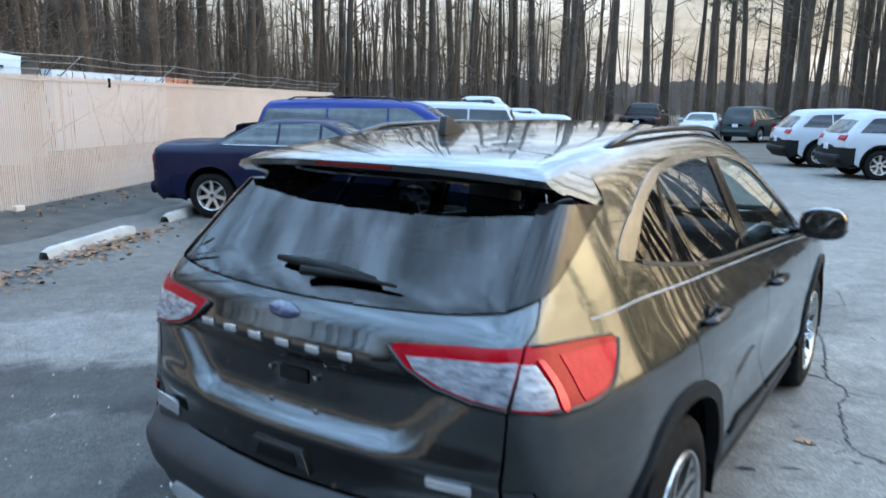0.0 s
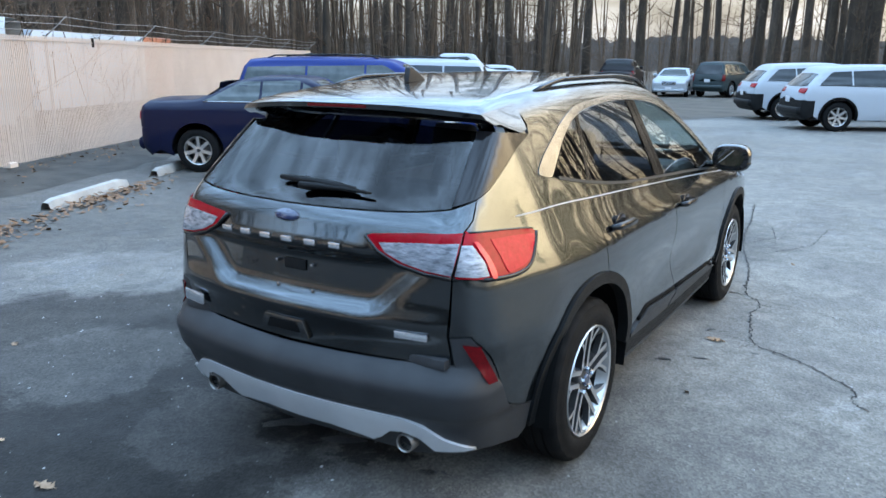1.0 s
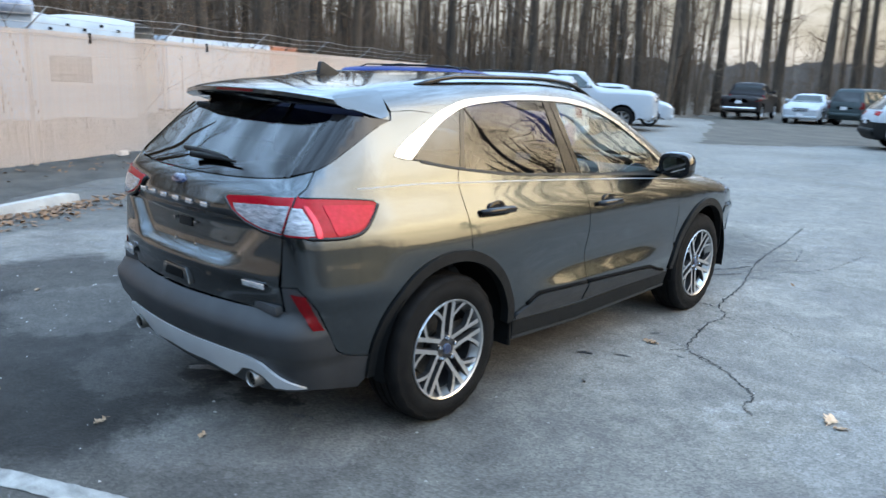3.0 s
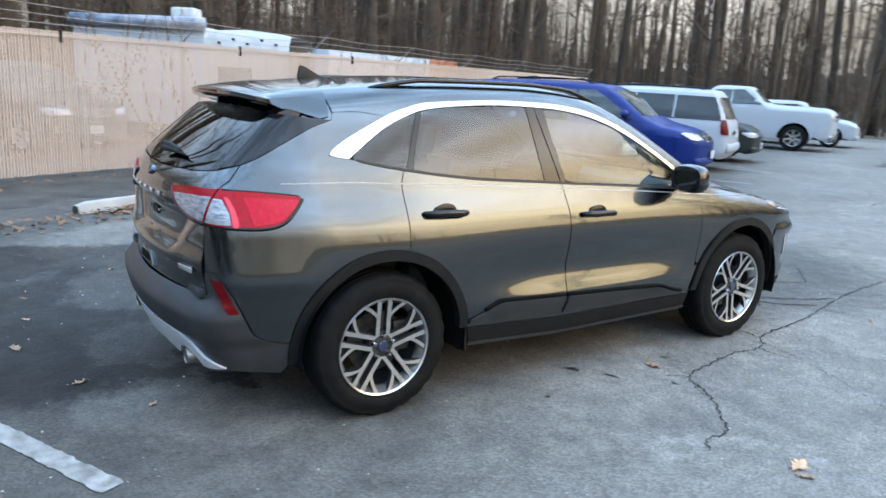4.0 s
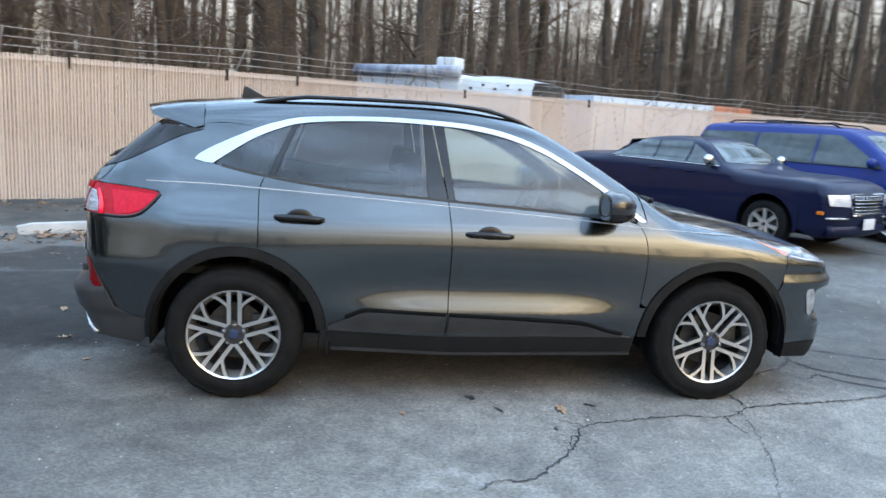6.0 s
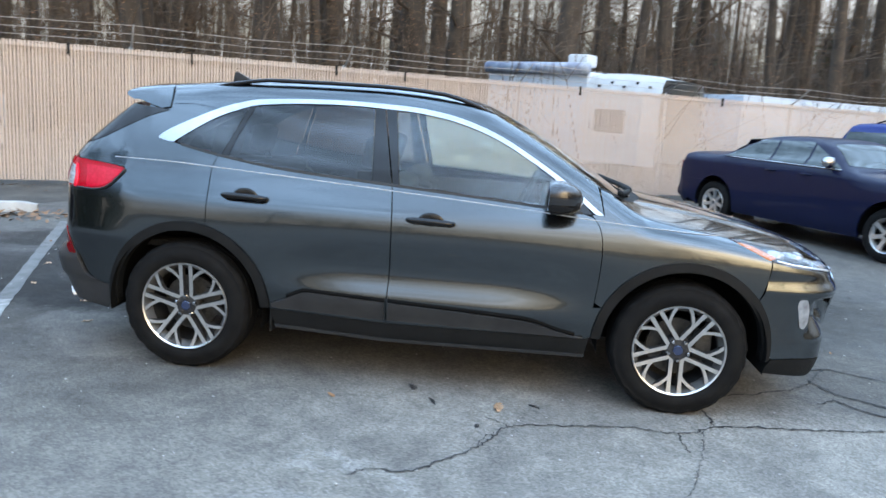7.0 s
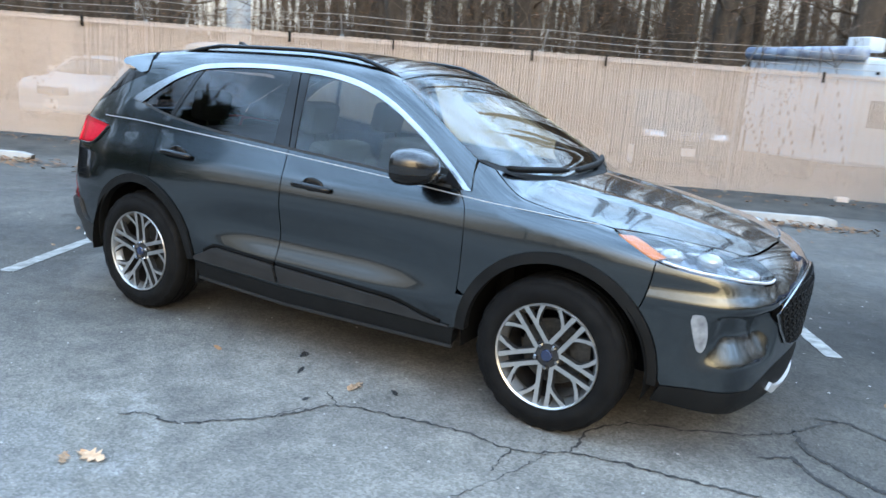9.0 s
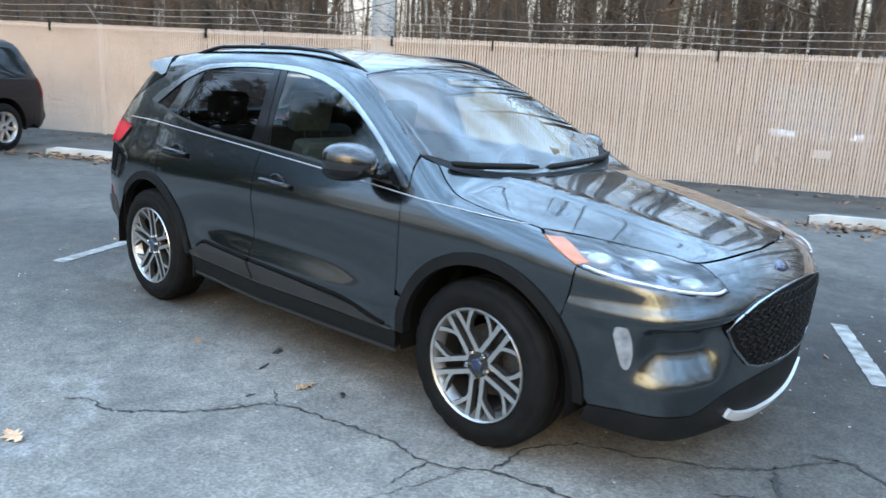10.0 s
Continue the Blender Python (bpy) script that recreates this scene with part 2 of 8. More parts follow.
def box(w, d, h, bevel=0.0, at=(0, 0, 0), seg=2, bm=None, turn=None):
    """A box of width, depth and height, centred at a place, with rounded edges."""
    b = bmesh.new()
    bmesh.ops.create_cube(b, size=1.0)
    bmesh.ops.scale(b, vec=(w, d, h), verts=b.verts)
    if bevel:
        bmesh.ops.bevel(b, geom=b.edges[:], offset=bevel, segments=seg, profile=0.6, affect="EDGES")
    if turn is not None:
        bmesh.ops.transform(b, matrix=turn, verts=b.verts)
    bmesh.ops.translate(b, vec=at, verts=b.verts)
    if bm is None:
        return edged(b)
    return joined(bm, b)


def joined(bm, other):
    me = bpy.data.meshes.new("tmp")
    other.to_mesh(me)
    other.free()
    bm.from_mesh(me)
    bpy.data.meshes.remove(me)
    return bm


def lathe(profile, n=48, axis="x", bm=None, at=(0, 0, 0)):
    """Turns (radius, along) pairs round an axis."""
    b = bm or bmesh.new()
    rings = []
    for r, h in profile:
        ring = []
        for i in range(n):
            a = 2 * math.pi * i / n
            c, s = r * math.cos(a), r * math.sin(a)
            p = {"x": (h, c, s), "y": (c, h, s), "z": (c, s, h)}[axis]
            ring.append(b.verts.new((p[0] + at[0], p[1] + at[1], p[2] + at[2])))
        rings.append(ring)
    for a, c in zip(rings, rings[1:]):
        for i in range(n):
            j = (i + 1) % n
            b.faces.new((a[i], a[j], c[j], c[i]))
    return b


def tube(points, radius, n=8, bm=None, closed=False, flat=1.0, caps=True):
    """A tube through points; radius a number or a list."""
    b = bm or bmesh.new()
    pts = [Vector([float(c) for c in p]) for p in points]
    rad = [float(q) for q in radius] if isinstance(radius, (list, tuple)) else [float(radius)] * len(pts)
    rings = []
    up = Vector((0, 0, 1))
    for i, p in enumerate(pts):
        a = pts[i - 1] if i or closed else p
        c = pts[(i + 1) % len(pts)] if i < len(pts) - 1 or closed else p
        d = (c - a).normalized()
        s = d.cross(up)
        if s.length < 1e-3:
            s = d.cross(Vector((0, 1, 0)))
        s.normalize()
        w = s.cross(d)
        rings.append([b.verts.new(p + rad[i] * (math.cos(2 * math.pi * k / n) * s + flat * math.sin(2 * math.pi * k / n) * w)) for k in range(n)])
    pairs = list(zip(rings, rings[1:])) + ([(rings[-1], rings[0])] if closed else [])
    for a, c in pairs:
        for k in range(n):
            b.faces.new((a[k], a[(k + 1) % n], c[(k + 1) % n], c[k]))
    if caps and not closed:
        b.faces.new(rings[0][::-1])
        b.faces.new(rings[-1])
    return b


def prism(outline, thick, frame_m=None, bevel=0.0, bm=None):
    """A flat outline (x, z) with thickness along y, put at a pose."""
    b = bmesh.new()
    f = b.faces.new([b.verts.new((x, 0, z)) for x, z in outline])
    ext = bmesh.ops.extrude_face_region(b, geom=[f])
    bmesh.ops.translate(b, vec=(0, thick, 0), verts=[v for v in ext["geom"] if isinstance(v, bmesh.types.BMVert)])
    bmesh.ops.recalc_face_normals(b, faces=b.faces)
    if bevel:
        bmesh.ops.bevel(b, geom=b.edges[:], offset=bevel, segments=2, profile=0.6, affect="EDGES")
    if frame_m is not None:
        bmesh.ops.transform(b, matrix=frame_m, verts=b.verts)
    if bm is None:
        return edged(b)
    return joined(bm, b)


def spline(points, n=12):
    """A smooth line through points (Catmull-Rom)."""
    p = np.array(points, float)
    p = np.vstack([2 * p[0] - p[1], p, 2 * p[-1] - p[-2]])
    out = []
    for i in range(1, len(p) - 2):
        for k in range(n):
            t = k / n
            out.append(0.5 * (2 * p[i] + (p[i + 1] - p[i - 1]) * t + (2 * p[i - 1] - 5 * p[i] + 4 * p[i + 1] - p[i + 2]) * t * t
                              + (3 * p[i] - p[i - 1] - 3 * p[i + 1] + p[i + 2]) * t ** 3))
    out.append(p[-2])
    return np.array(out)


def curve_of(pairs):
    """A smooth function through (a, value) pairs, held flat-sloped beyond the ends."""
    pts = sorted(pairs)
    a = np.array([q[0] for q in pts], float)
    v = np.array([q[1] for q in pts], float)
    d = np.diff(v) / np.diff(a)
    m = np.concatenate([[d[0]], (d[:-1] + d[1:]) / 2, [d[-1]]])
    for i in range(1, len(m) - 1):
        if d[i - 1] * d[i] <= 0:
            m[i] = 0
        else:
            m[i] = np.sign(m[i]) * min(abs(m[i]), 3 * abs(d[i - 1]), 3 * abs(d[i]))

    def f(x):
        x = np.asarray(x, float)
        k = np.clip(np.searchsorted(a, x) - 1, 0, len(a) - 2)
        h = a[k + 1] - a[k]
        t = (x - a[k]) / h
        tc = np.clip(t, 0, 1)
        c = (2 * tc ** 3 - 3 * tc ** 2 + 1) * v[k] + (tc ** 3 - 2 * tc ** 2 + tc) * h * m[k] + (-2 * tc ** 3 + 3 * tc ** 2) * v[k + 1] + (tc ** 3 - tc ** 2) * h * m[k + 1]
        return c + np.where(t < 0, t * h * m[0], 0) + np.where(t > 1, (t - 1) * h * m[-1], 0)
    return f


def bump01(x, lo, hi, soft):
    """1 between lo and hi, falling smoothly to 0 over soft."""
    s = np.clip((x - lo) / soft + 0.5, 0, 1) * np.clip((hi - x) / soft + 0.5, 0, 1)
    return s * s * (3 - 2 * s)


# ---------------------------------------------------------------- vehicle bodies: one smooth closed form, cut into panels


class Body:
    """A car's outer form as the smooth meeting of its sides, its top, its tail and its nose. Nose towards +y, x to its right."""

    def __init__(self, side, top, tail, nose, taper, bow_tail, bow_nose, crown, radius=0.09, dents=()):
        self.side, self.top, self.tail, self.nose, self.taper = curve_of(side), curve_of(top), curve_of(tail), curve_of(nose), curve_of(taper)
        self.bow_tail, self.bow_nose, self.crown, self.k, self.dents = bow_tail, bow_nose, crown, radius, dents

    def join(self, a, b):
        h = np.clip(self.k - np.abs(a - b), 0, None)
        return np.maximum(a, b) + h * h / (4 * self.k)

    def f(self, p):
        x, y, z = np.abs(p[:, 0]), p[:, 1], p[:, 2]
        wid = self.side(z) + self.taper(y)
        for d in self.dents:
            wid = wid + d(y, z)
        g = x - wid
        g = self.join(g, z - self.top(y) + self.crown * x * x)
        g = self.join(g, self.tail(z) + self.bow_tail * x * x + 0.12 * self.bow_tail * x ** 6 - y)
        return self.join(g, y - self.nose(z) + self.bow_nose * x * x)

    def meet(self, inner, way, far=3.6):
        inner, way = np.asarray(inner, float), np.asarray(way, float)
        lo, hi = np.zeros(len(inner)), np.full(len(inner), far)
        for _ in range(34):
            mid = (lo + hi) / 2
            out = self.f(inner + mid[:, None] * way) > 0
            hi, lo = np.where(out, mid, hi), np.where(out, lo, mid)
        return inner + lo[:, None] * way

    def normal(self, p):
        e, g = 1e-3, []
        for i in range(3):
            d = np.zeros(3)
            d[i] = e
            g.append(self.f(p + d) - self.f(p - d))
        g = np.stack(g, 1)
        return g / np.linalg.norm(g, axis=1, keepdims=True)

    # ways of looking at the form: flat coordinates (a, b) <-> places on it
    AX_TAIL, AX_NOSE, AX_ROOF = -1.25, 0.95, 1.0

    def place(self, mode, ab):
        ab = np.atleast_2d(np.asarray(ab, float))
        a, b = ab[:, 0], ab[:, 1]
        o = np.zeros_like(a)
        if mode == "side":
            return self.meet(np.stack([o, a, b], 1), np.tile((1.0, 0, 0), (len(a), 1)))
        if mode == "top":
            return self.meet(np.stack([a, b, o + 0.6], 1), np.tile((0, 0, 1.0), (len(a), 1)))
        if mode == "rear":
            return self.meet(np.stack([a, o + self.AX_TAIL, b], 1), np.tile((0, -1.0, 0), (len(a), 1)))
        if mode == "front":
            return self.meet(np.stack([a, o + self.AX_NOSE, b], 1), np.tile((0, 1.0, 0), (len(a), 1)))
        if mode == "tailwrap":
            return self.meet(np.stack([o, o + self.AX_TAIL, b], 1), np.stack([np.sin(a), -np.cos(a), o], 1))
        if mode == "nosewrap":
            return self.meet(np.stack([o, o + self.AX_NOSE, b], 1), np.stack([np.sin(a), np.cos(a), o], 1))
        if mode == "roof":
            return self.meet(np.stack([o, b, o + self.AX_ROOF], 1), np.stack([np.sin(a), o, np.cos(a)], 1))

    def flat(self, mode, p):
        x, y, z = p[:, 0], p[:, 1], p[:, 2]
        if mode == "side":
            return np.stack([y, z], 1)
        if mode == "top":
            return np.stack([x, y], 1)
        if mode in ("rear", "front"):
            return np.stack([x, z], 1)
        if mode == "tailwrap":
            return np.stack([np.arctan2(x, self.AX_TAIL - y), z], 1)
        if mode == "nosewrap":
            return np.stack([np.arctan2(x, y - self.AX_NOSE), z], 1)
        if mode == "roof":
            return np.stack([np.arctan2(x, z - self.AX_ROOF), y], 1)

    def line(self, mode, pts, n=6):
        """A smooth line on the form, as places."""
        pts = np.asarray(pts, float)
        q = spline(pts, n) if n and len(pts) > 2 else pts
        return self.place(mode, q)

    def panel(self, name, mode, outline, parent, material, step=0.035, gap=0.003, lift=0.0, rim=0.02, mirror=False, label="", shape=None, raw=False):
        """A panel inside an outline of places (or several lines end to end), on the form, with turned-in edges."""
        pts = np.vstack(outline) if isinstance(outline, (list, tuple)) else outline
        uv = self.flat(mode, pts)
        keep = [0]
        for i in range(1, len(uv)):
            if np.linalg.norm(uv[i] - uv[keep[-1]]) > 1e-4:
                keep.append(i)
        if np.linalg.norm(uv[keep[-1]] - uv[0]) < 1e-4:
            keep.pop()
        uv = uv[keep]
        scl = np.array([0.9, 1.0]) if mode in ("tailwrap", "nosewrap") else np.array([0.65, 1.0]) if mode == "roof" else np.ones(2)
        m = uv * scl
        area = 0.5 * np.sum(m[:, 0] * np.roll(m[:, 1], -1) - np.roll(m[:, 0], -1) * m[:, 1])
        if area < 0:
            m = m[::-1]
        if gap:
            e1 = m - np.roll(m, 1, 0)
            e2 = np.roll(m, -1, 0) - m
            n1 = np.stack([-e1[:, 1], e1[:, 0]], 1) / (np.linalg.norm(e1, axis=1, keepdims=True) + 1e-9)
            n2 = np.stack([-e2[:, 1], e2[:, 0]], 1) / (np.linalg.norm(e2, axis=1, keepdims=True) + 1e-9)
            nn = n1 + n2
            nn = nn / (np.linalg.norm(nn, axis=1, keepdims=True) + 1e-9)
            cosv = np.clip(np.sum(nn * n1, axis=1), 0.5, 1)
            m = m + nn * (gap / cosv)[:, None]
        b = bmesh.new()
        b.faces.new([b.verts.new((q[0], q[1], 0)) for q in m])
        lo, hi = m.min(0), m.max(0)
        for ax in (0, 1):
            cnt = int((hi[ax] - lo[ax]) / step)
            for i in range(1, cnt + 1):
                co = [0.0, 0.0, 0.0]
                co[ax] = lo[ax] + (hi[ax] - lo[ax]) * i / (cnt + 1)
                no = [0.0, 0.0, 0.0]
                no[ax] = 1
                bmesh.ops.bisect_plane(b, geom=b.verts[:] + b.edges[:] + b.faces[:], plane_co=co, plane_no=no, dist=1e-5)
        bmesh.ops.triangulate(b, faces=[f for f in b.faces if len(f.verts) > 4])
        flat = np.array([v.co[:2] for v in b.verts]) / scl
        pos = self.place(mode, flat)
        nor = self.normal(pos)
        if shape is not None:
            pos = shape(pos, nor)
        if lift:
            pos = pos + nor * lift
        for v, q in zip(b.verts, pos):
            v.co = q
        b.normal_update()
        mid = b.faces[:]
        ref = np.mean([np.dot(np.array(f.normal), nor[f.verts[0].index]) for f in mid[:40]]) if mid else 1
        b.verts.index_update()
        if ref < 0:
            bmesh.ops.reverse_faces(b, faces=b.faces[:])
        custom = {}
        if shape is None:
            for v, q in zip(b.verts, nor):
                custom[v.index] = q
        if rim:
            b.verts.ensure_lookup_table()
            edges = [e for e in b.edges if e.is_boundary]
            vmap = {}
            for e in edges:
                for v in e.verts:
                    if v.index not in vmap:
                        nn = nor[v.index]
                        vmap[v.index] = (b.verts.new(v.co), b.verts.new(Vector(v.co) - rim * Vector(nn)))
            b.verts.ensure_lookup_table()
            for e in edges:
                l = e.link_loops[0]
                p, q = l.vert.index, l.link_loop_next.vert.index
                b.faces.new((vmap[q][0], vmap[p][0], vmap[p][1], vmap[q][1]))
        if raw:
            return b
        obs = []
        for sgn in ((1, -1) if mirror else (1,)):
            bb = b if sgn == 1 and not mirror else b.copy()
            if sgn < 0:
                bmesh.ops.scale(bb, vec=(-1, 1, 1), verts=bb.verts)
                bmesh.ops.reverse_faces(bb, faces=bb.faces[:])
            bb.normal_update()
            bb.verts.index_update()
            me = bpy.data.meshes.new(name)
            norms = [tuple(custom[v.index] * np.array((sgn, 1, 1))) if v.index in custom else tuple(v.normal) for v in bb.verts]
            bb.to_mesh(me)
            bb.free()
            me.polygons.foreach_set("use_smooth", [True] * len(me.polygons))
            me.normals_split_custom_set_from_vertices(norms)
            me.materials.append(material)
            ob = new(name, me)
            ob.parent = parent
            if label:
                tagged(ob, label)
            obs.append(ob)
        if mirror:
            b.free()
        return obs

    def strip(self, name, places, width, parent, material, thick=0.006, lift=0.004, mirror=False, label="", across=None):
        """A raised band along places on the form; width a number or a list; across: the band's direction across itself."""
        p = np.asarray(places, float)
        n = self.normal(p)
        t = np.gradient(p, axis=0)
        t /= np.linalg.norm(t, axis=1, keepdims=True)
        c = np.cross(n, t)
        w = np.asarray(width, float) * np.ones(len(p))
        b = bmesh.new()
        rows = []
        for i in range(len(p)):
            base, h = p[i] + n[i] * (lift - thick), n[i] * thick
            cc = c[i] * w[i] / 2
            rows.append([b.verts.new(q) for q in (base - cc, base - cc * 0.8 + h, base + cc * 0.8 + h, base + cc)])
        for r, s in zip(rows, rows[1:]):
            for k in range(3):
                b.faces.new((r[k], r[k + 1], s[k + 1], s[k]))
        b.faces.new(rows[0])
        b.faces.new(rows[-1][::-1])
        bmesh.ops.recalc_face_normals(b, faces=b.faces)
        obs = []
        for sgn in ((1, -1) if mirror else (1,)):
            bb = b.copy()
            if sgn < 0:
                bmesh.ops.scale(bb, vec=(-1, 1, 1), verts=bb.verts)
                bmesh.ops.reverse_faces(bb, faces=bb.faces[:])
            obs.append(part(name, edged(bb, 40), material, parent, label))
        b.free()
        return obs


def flipped(bm):
    """A mirror image of a mesh across x."""
    b = bm.copy()
    bmesh.ops.scale(b, vec=(-1, 1, 1), verts=b.verts)
    bmesh.ops.reverse_faces(b, faces=b.faces[:])
    return b

# ---------------------------------------------------------------- the grey car


def wheel(parent, at, sgn, tyre_r=0.363, rim_r=0.243, width=0.235, fancy=True, rim_mat=None, spokes=5, turned=0.0):
    """A wheel as a part of its car: tyre, rim, brake disc, nuts and centre cap. sgn: +1 on the right side."""
    hub = new("wheel", bpy.data.meshes.new("wheel"))
    hub.parent = parent
    hub.matrix_basis = pose(*at, 0, 0, 0 if sgn > 0 else 180)
    w = width / 2
    rr = rim_r + 0.004
    prof = [(rr - 0.012, -w + 0.02), (rr + 0.012, -w + 0.004), (rr + 0.05, -w), (tyre_r - 0.048, -w + 0.005), (tyre_r - 0.020, -w + 0.014), (tyre_r - 0.007, -w + 0.026), (tyre_r - 0.001, -w + 0.042)]
    for gx in (-0.048, 0.0, 0.048):
        prof += [(tyre_r, gx - 0.007), (tyre_r - 0.008, gx - 0.005), (tyre_r - 0.008, gx + 0.005), (tyre_r, gx + 0.007)]
    prof += [(tyre_r - 0.001, w - 0.042), (tyre_r - 0.007, w - 0.026), (tyre_r - 0.013, w - 0.019), (tyre_r - 0.022, w - 0.0125), (tyre_r - 0.026, w - 0.013), (tyre_r - 0.048, w - 0.004), (rr + 0.056, w), (rr + 0.046, w + 0.0015), (rr + 0.030, w + 0.0015), (rr + 0.014, w - 0.003), (rr - 0.012, w - 0.02)]
    n = 72 if fancy else 32
    b = lathe(prof, n)
    if fancy:
        # shoulder blocks
        for v in b.verts:
            r = math.hypot(v.co.y, v.co.z)
            if tyre_r - 0.03 < r < tyre_r - 0.001 and abs(v.co.x) > 0.055:
                i = round(math.atan2(v.co.z, v.co.y) / (2 * math.pi / n))
                if i % 3 == 0:
                    v.co.yz = v.co.yz * (1 - 0.007 / r)
    part("tyre", edged(b, 40), M_RUBBER, hub)
    rim = bmesh.new()
    lathe([(rim_r - 0.004, -w + 0.02), (rim_r - 0.03, 0.0), (rim_r - 0.028, w - 0.045), (rim_r - 0.009, w - 0.022), (rim_r - 0.007, w - 0.008), (rim_r + 0.001, w - 0.003), (rim_r + 0.004, w - 0.008), (rim_r + 0.001, w - 0.022)], 64 if fancy else 28, bm=rim)
    rm = part("rim", edged(rim, 40), rim_mat or (M_ALLOY if fancy else M_RIMLIP), hub)
    part("barrel", edged(lathe([(rim_r - 0.035, -w + 0.02), (rim_r - 0.036, w - 0.055)], 40), 40), M_ALLOY_DARK, hub)
    face = w - 0.014

    def spoke(points, widths, depth, bm, z0=0.0):
        rows = []
        for (r, a), sw in zip(points, widths):
            c, s = math.cos(a), math.sin(a)
            x = face - 0.020 + 0.020 * (r / rim_r) ** 2 - z0
            q = [Vector((x - depth, r * c - sw * 0.62 * -s, r * s - sw * 0.62 * c)), Vector((x, r * c - sw * 0.5 * -s, r * s - sw * 0.5 * c)),
                 Vector((x, r * c + sw * 0.5 * -s, r * s + sw * 0.5 * c)), Vector((x - depth, r * c + sw * 0.62 * -s, r * s + sw * 0.62 * c))]
            rows.append([bm.verts.new(v) for v in q])
        for p, q in zip(rows, rows[1:]):
            for k in range(3):
                bm.faces.new((p[k], p[k + 1], q[k + 1], q[k]))

    for i in range(spokes):
        a0 = 2 * math.pi * i / spokes + math.pi / 2 + turned
        b = bmesh.new()
        if fancy:
            for sd in (-1, 1):
                # a pair of bars, each one forked towards the lip
                bar = [(r, a0 + sd * math.asin(0.028 / r)) for r in (0.05, 0.075, 0.11, 0.15, 0.19, rim_r - 0.008)]
                spoke(bar, [0.024, 0.023, 0.022, 0.021, 0.021, 0.025], 0.03, b)
                spoke([(0.136, a0 + sd * 0.20), (0.165, a0 + sd * 0.245), (0.20, a0 + sd * 0.36), (rim_r - 0.008, a0 + sd * 0.47)], [0.012, 0.018, 0.019, 0.025], 0.028, b, 0.001)
        else:
            spoke([(0.05, a0), (0.12, a0), (rim_r - 0.006, a0)], [0.06, 0.045, 0.055], 0.03, b)
        bmesh.ops.recalc_face_normals(b, faces=b.faces)
        sp = part("spoke", edged(b, 30), rim_mat or M_ALLOY, rm)
        if fancy:
            sp.data.materials.append(M_ALLOY_DARK)
            for poly in sp.data.polygons:
                poly.material_index = 0 if abs(poly.normal.x) > 0.75 else 1
    hubm = lathe([(0.0, face - 0.012), (0.030, face - 0.012), (0.031, face - 0.016), (0.066, face - 0.020), (0.074, face - 0.03), (0.076, face - 0.06)], 40)
    part("hub_plate", edged(hubm, 40), rim_mat or M_ALLOY_DARK, rm)
    part("centre_cap", edged(lathe([(0.0, face - 0.004), (0.024, face - 0.005), (0.028, face - 0.009), (0.029, face - 0.016)], 28), 40), M_BADGEBLUE if fancy else M_ALLOY_DARK, rm, "small dark centre cap")
    if fancy:
        for i in range(5):
            a = 2 * math.pi * i / 5 + math.pi / 2 + turned
            part("wheel_nut", edged(lathe([(0.0, face + 0.004), (0.008, face + 0.003), (0.0125, face - 0.006), (0.0125, face - 0.03)], 6, at=(0, 0.054 * math.cos(a), 0.054 * math.sin(a))), 25), M_CHROME, rm)
    part("brake_disc", edged(lathe([(0.0, 0.018), (0.07, 0.018), (0.071, 0.006), (0.155, 0.006), (0.156, -0.018), (0.0, -0.018)], 40), 40), M_DISC, hub)
    b = box(0.07, 0.10, 0.16, 0.018, (0.0, 0.135, 0.02))
    part("caliper", b, M_DISC, hub)
    return hub


def arc(cy, cz, r, a0, a1, n=28, rz=None):
    rz = rz or r
    return np.array([(cy + r * math.cos(radians(a0 + (a1 - a0) * i / n)), cz + rz * math.sin(radians(a0 + (a1 - a0) * i / n))) for i in range(n + 1)])


def lofted(rows, bm=None, close=False):
    """A skin over rows of points."""
    b = bm or bmesh.new()
    vs = [[b.verts.new(p) for p in r] for r in rows]
    for r, s in zip(vs, vs[1:]):
        k = len(r)
        for i in range(k if close else k - 1):
            j = (i + 1) % k
            b.faces.new((r[i], r[j], s[j], s[i]))
    return b


def seat(parent, name, x, y, width, material, rear=False):
    """A car seat: cushion, back, headrest on two posts."""
    s = new(name, bpy.data.meshes.new(name))
    s.parent = parent
    s.matrix_basis = pose(x, y, 0)
    b = box(width, 0.50, 0.17, 0.05, (0, 0.02, 0.56), 3)
    box(0.10, 0.46, 0.20, 0.04, (-width / 2 + 0.04, 0.03, 0.57), 3, b)
    box(0.10, 0.46, 0.20, 0.04, (width / 2 - 0.04, 0.03, 0.57), 3, b)
    part("cushion", edged(b), material, s)
    t = pose(0, 0, 0, -14)
    b = box(width * 0.94, 0.15, 0.60, 0.06, (0, -0.36, 0.84), 3, turn=t)
    for q in (-1, 1):
        box(0.10, 0.20, 0.50, 0.045, (q * (width / 2 - 0.06), -0.33, 0.82), 3, b, t)
    part("backrest", edged(b), material, s)
    for q in ((-1, 1) if rear else (0,)):
        hx = q * width * 0.27
        part("headrest", box(0.27, 0.11, 0.19, 0.045, (hx, -0.475, 1.255), 3, turn=t @ pose(0, 0, 0)), material, s)
        for k in (-1, 1):
            part("headrest_post", tube([(hx + k * 0.06, -0.44, 1.10), (hx + k * 0.06, -0.465, 1.20)], 0.006, 8), M_CABIN, s)
    return s


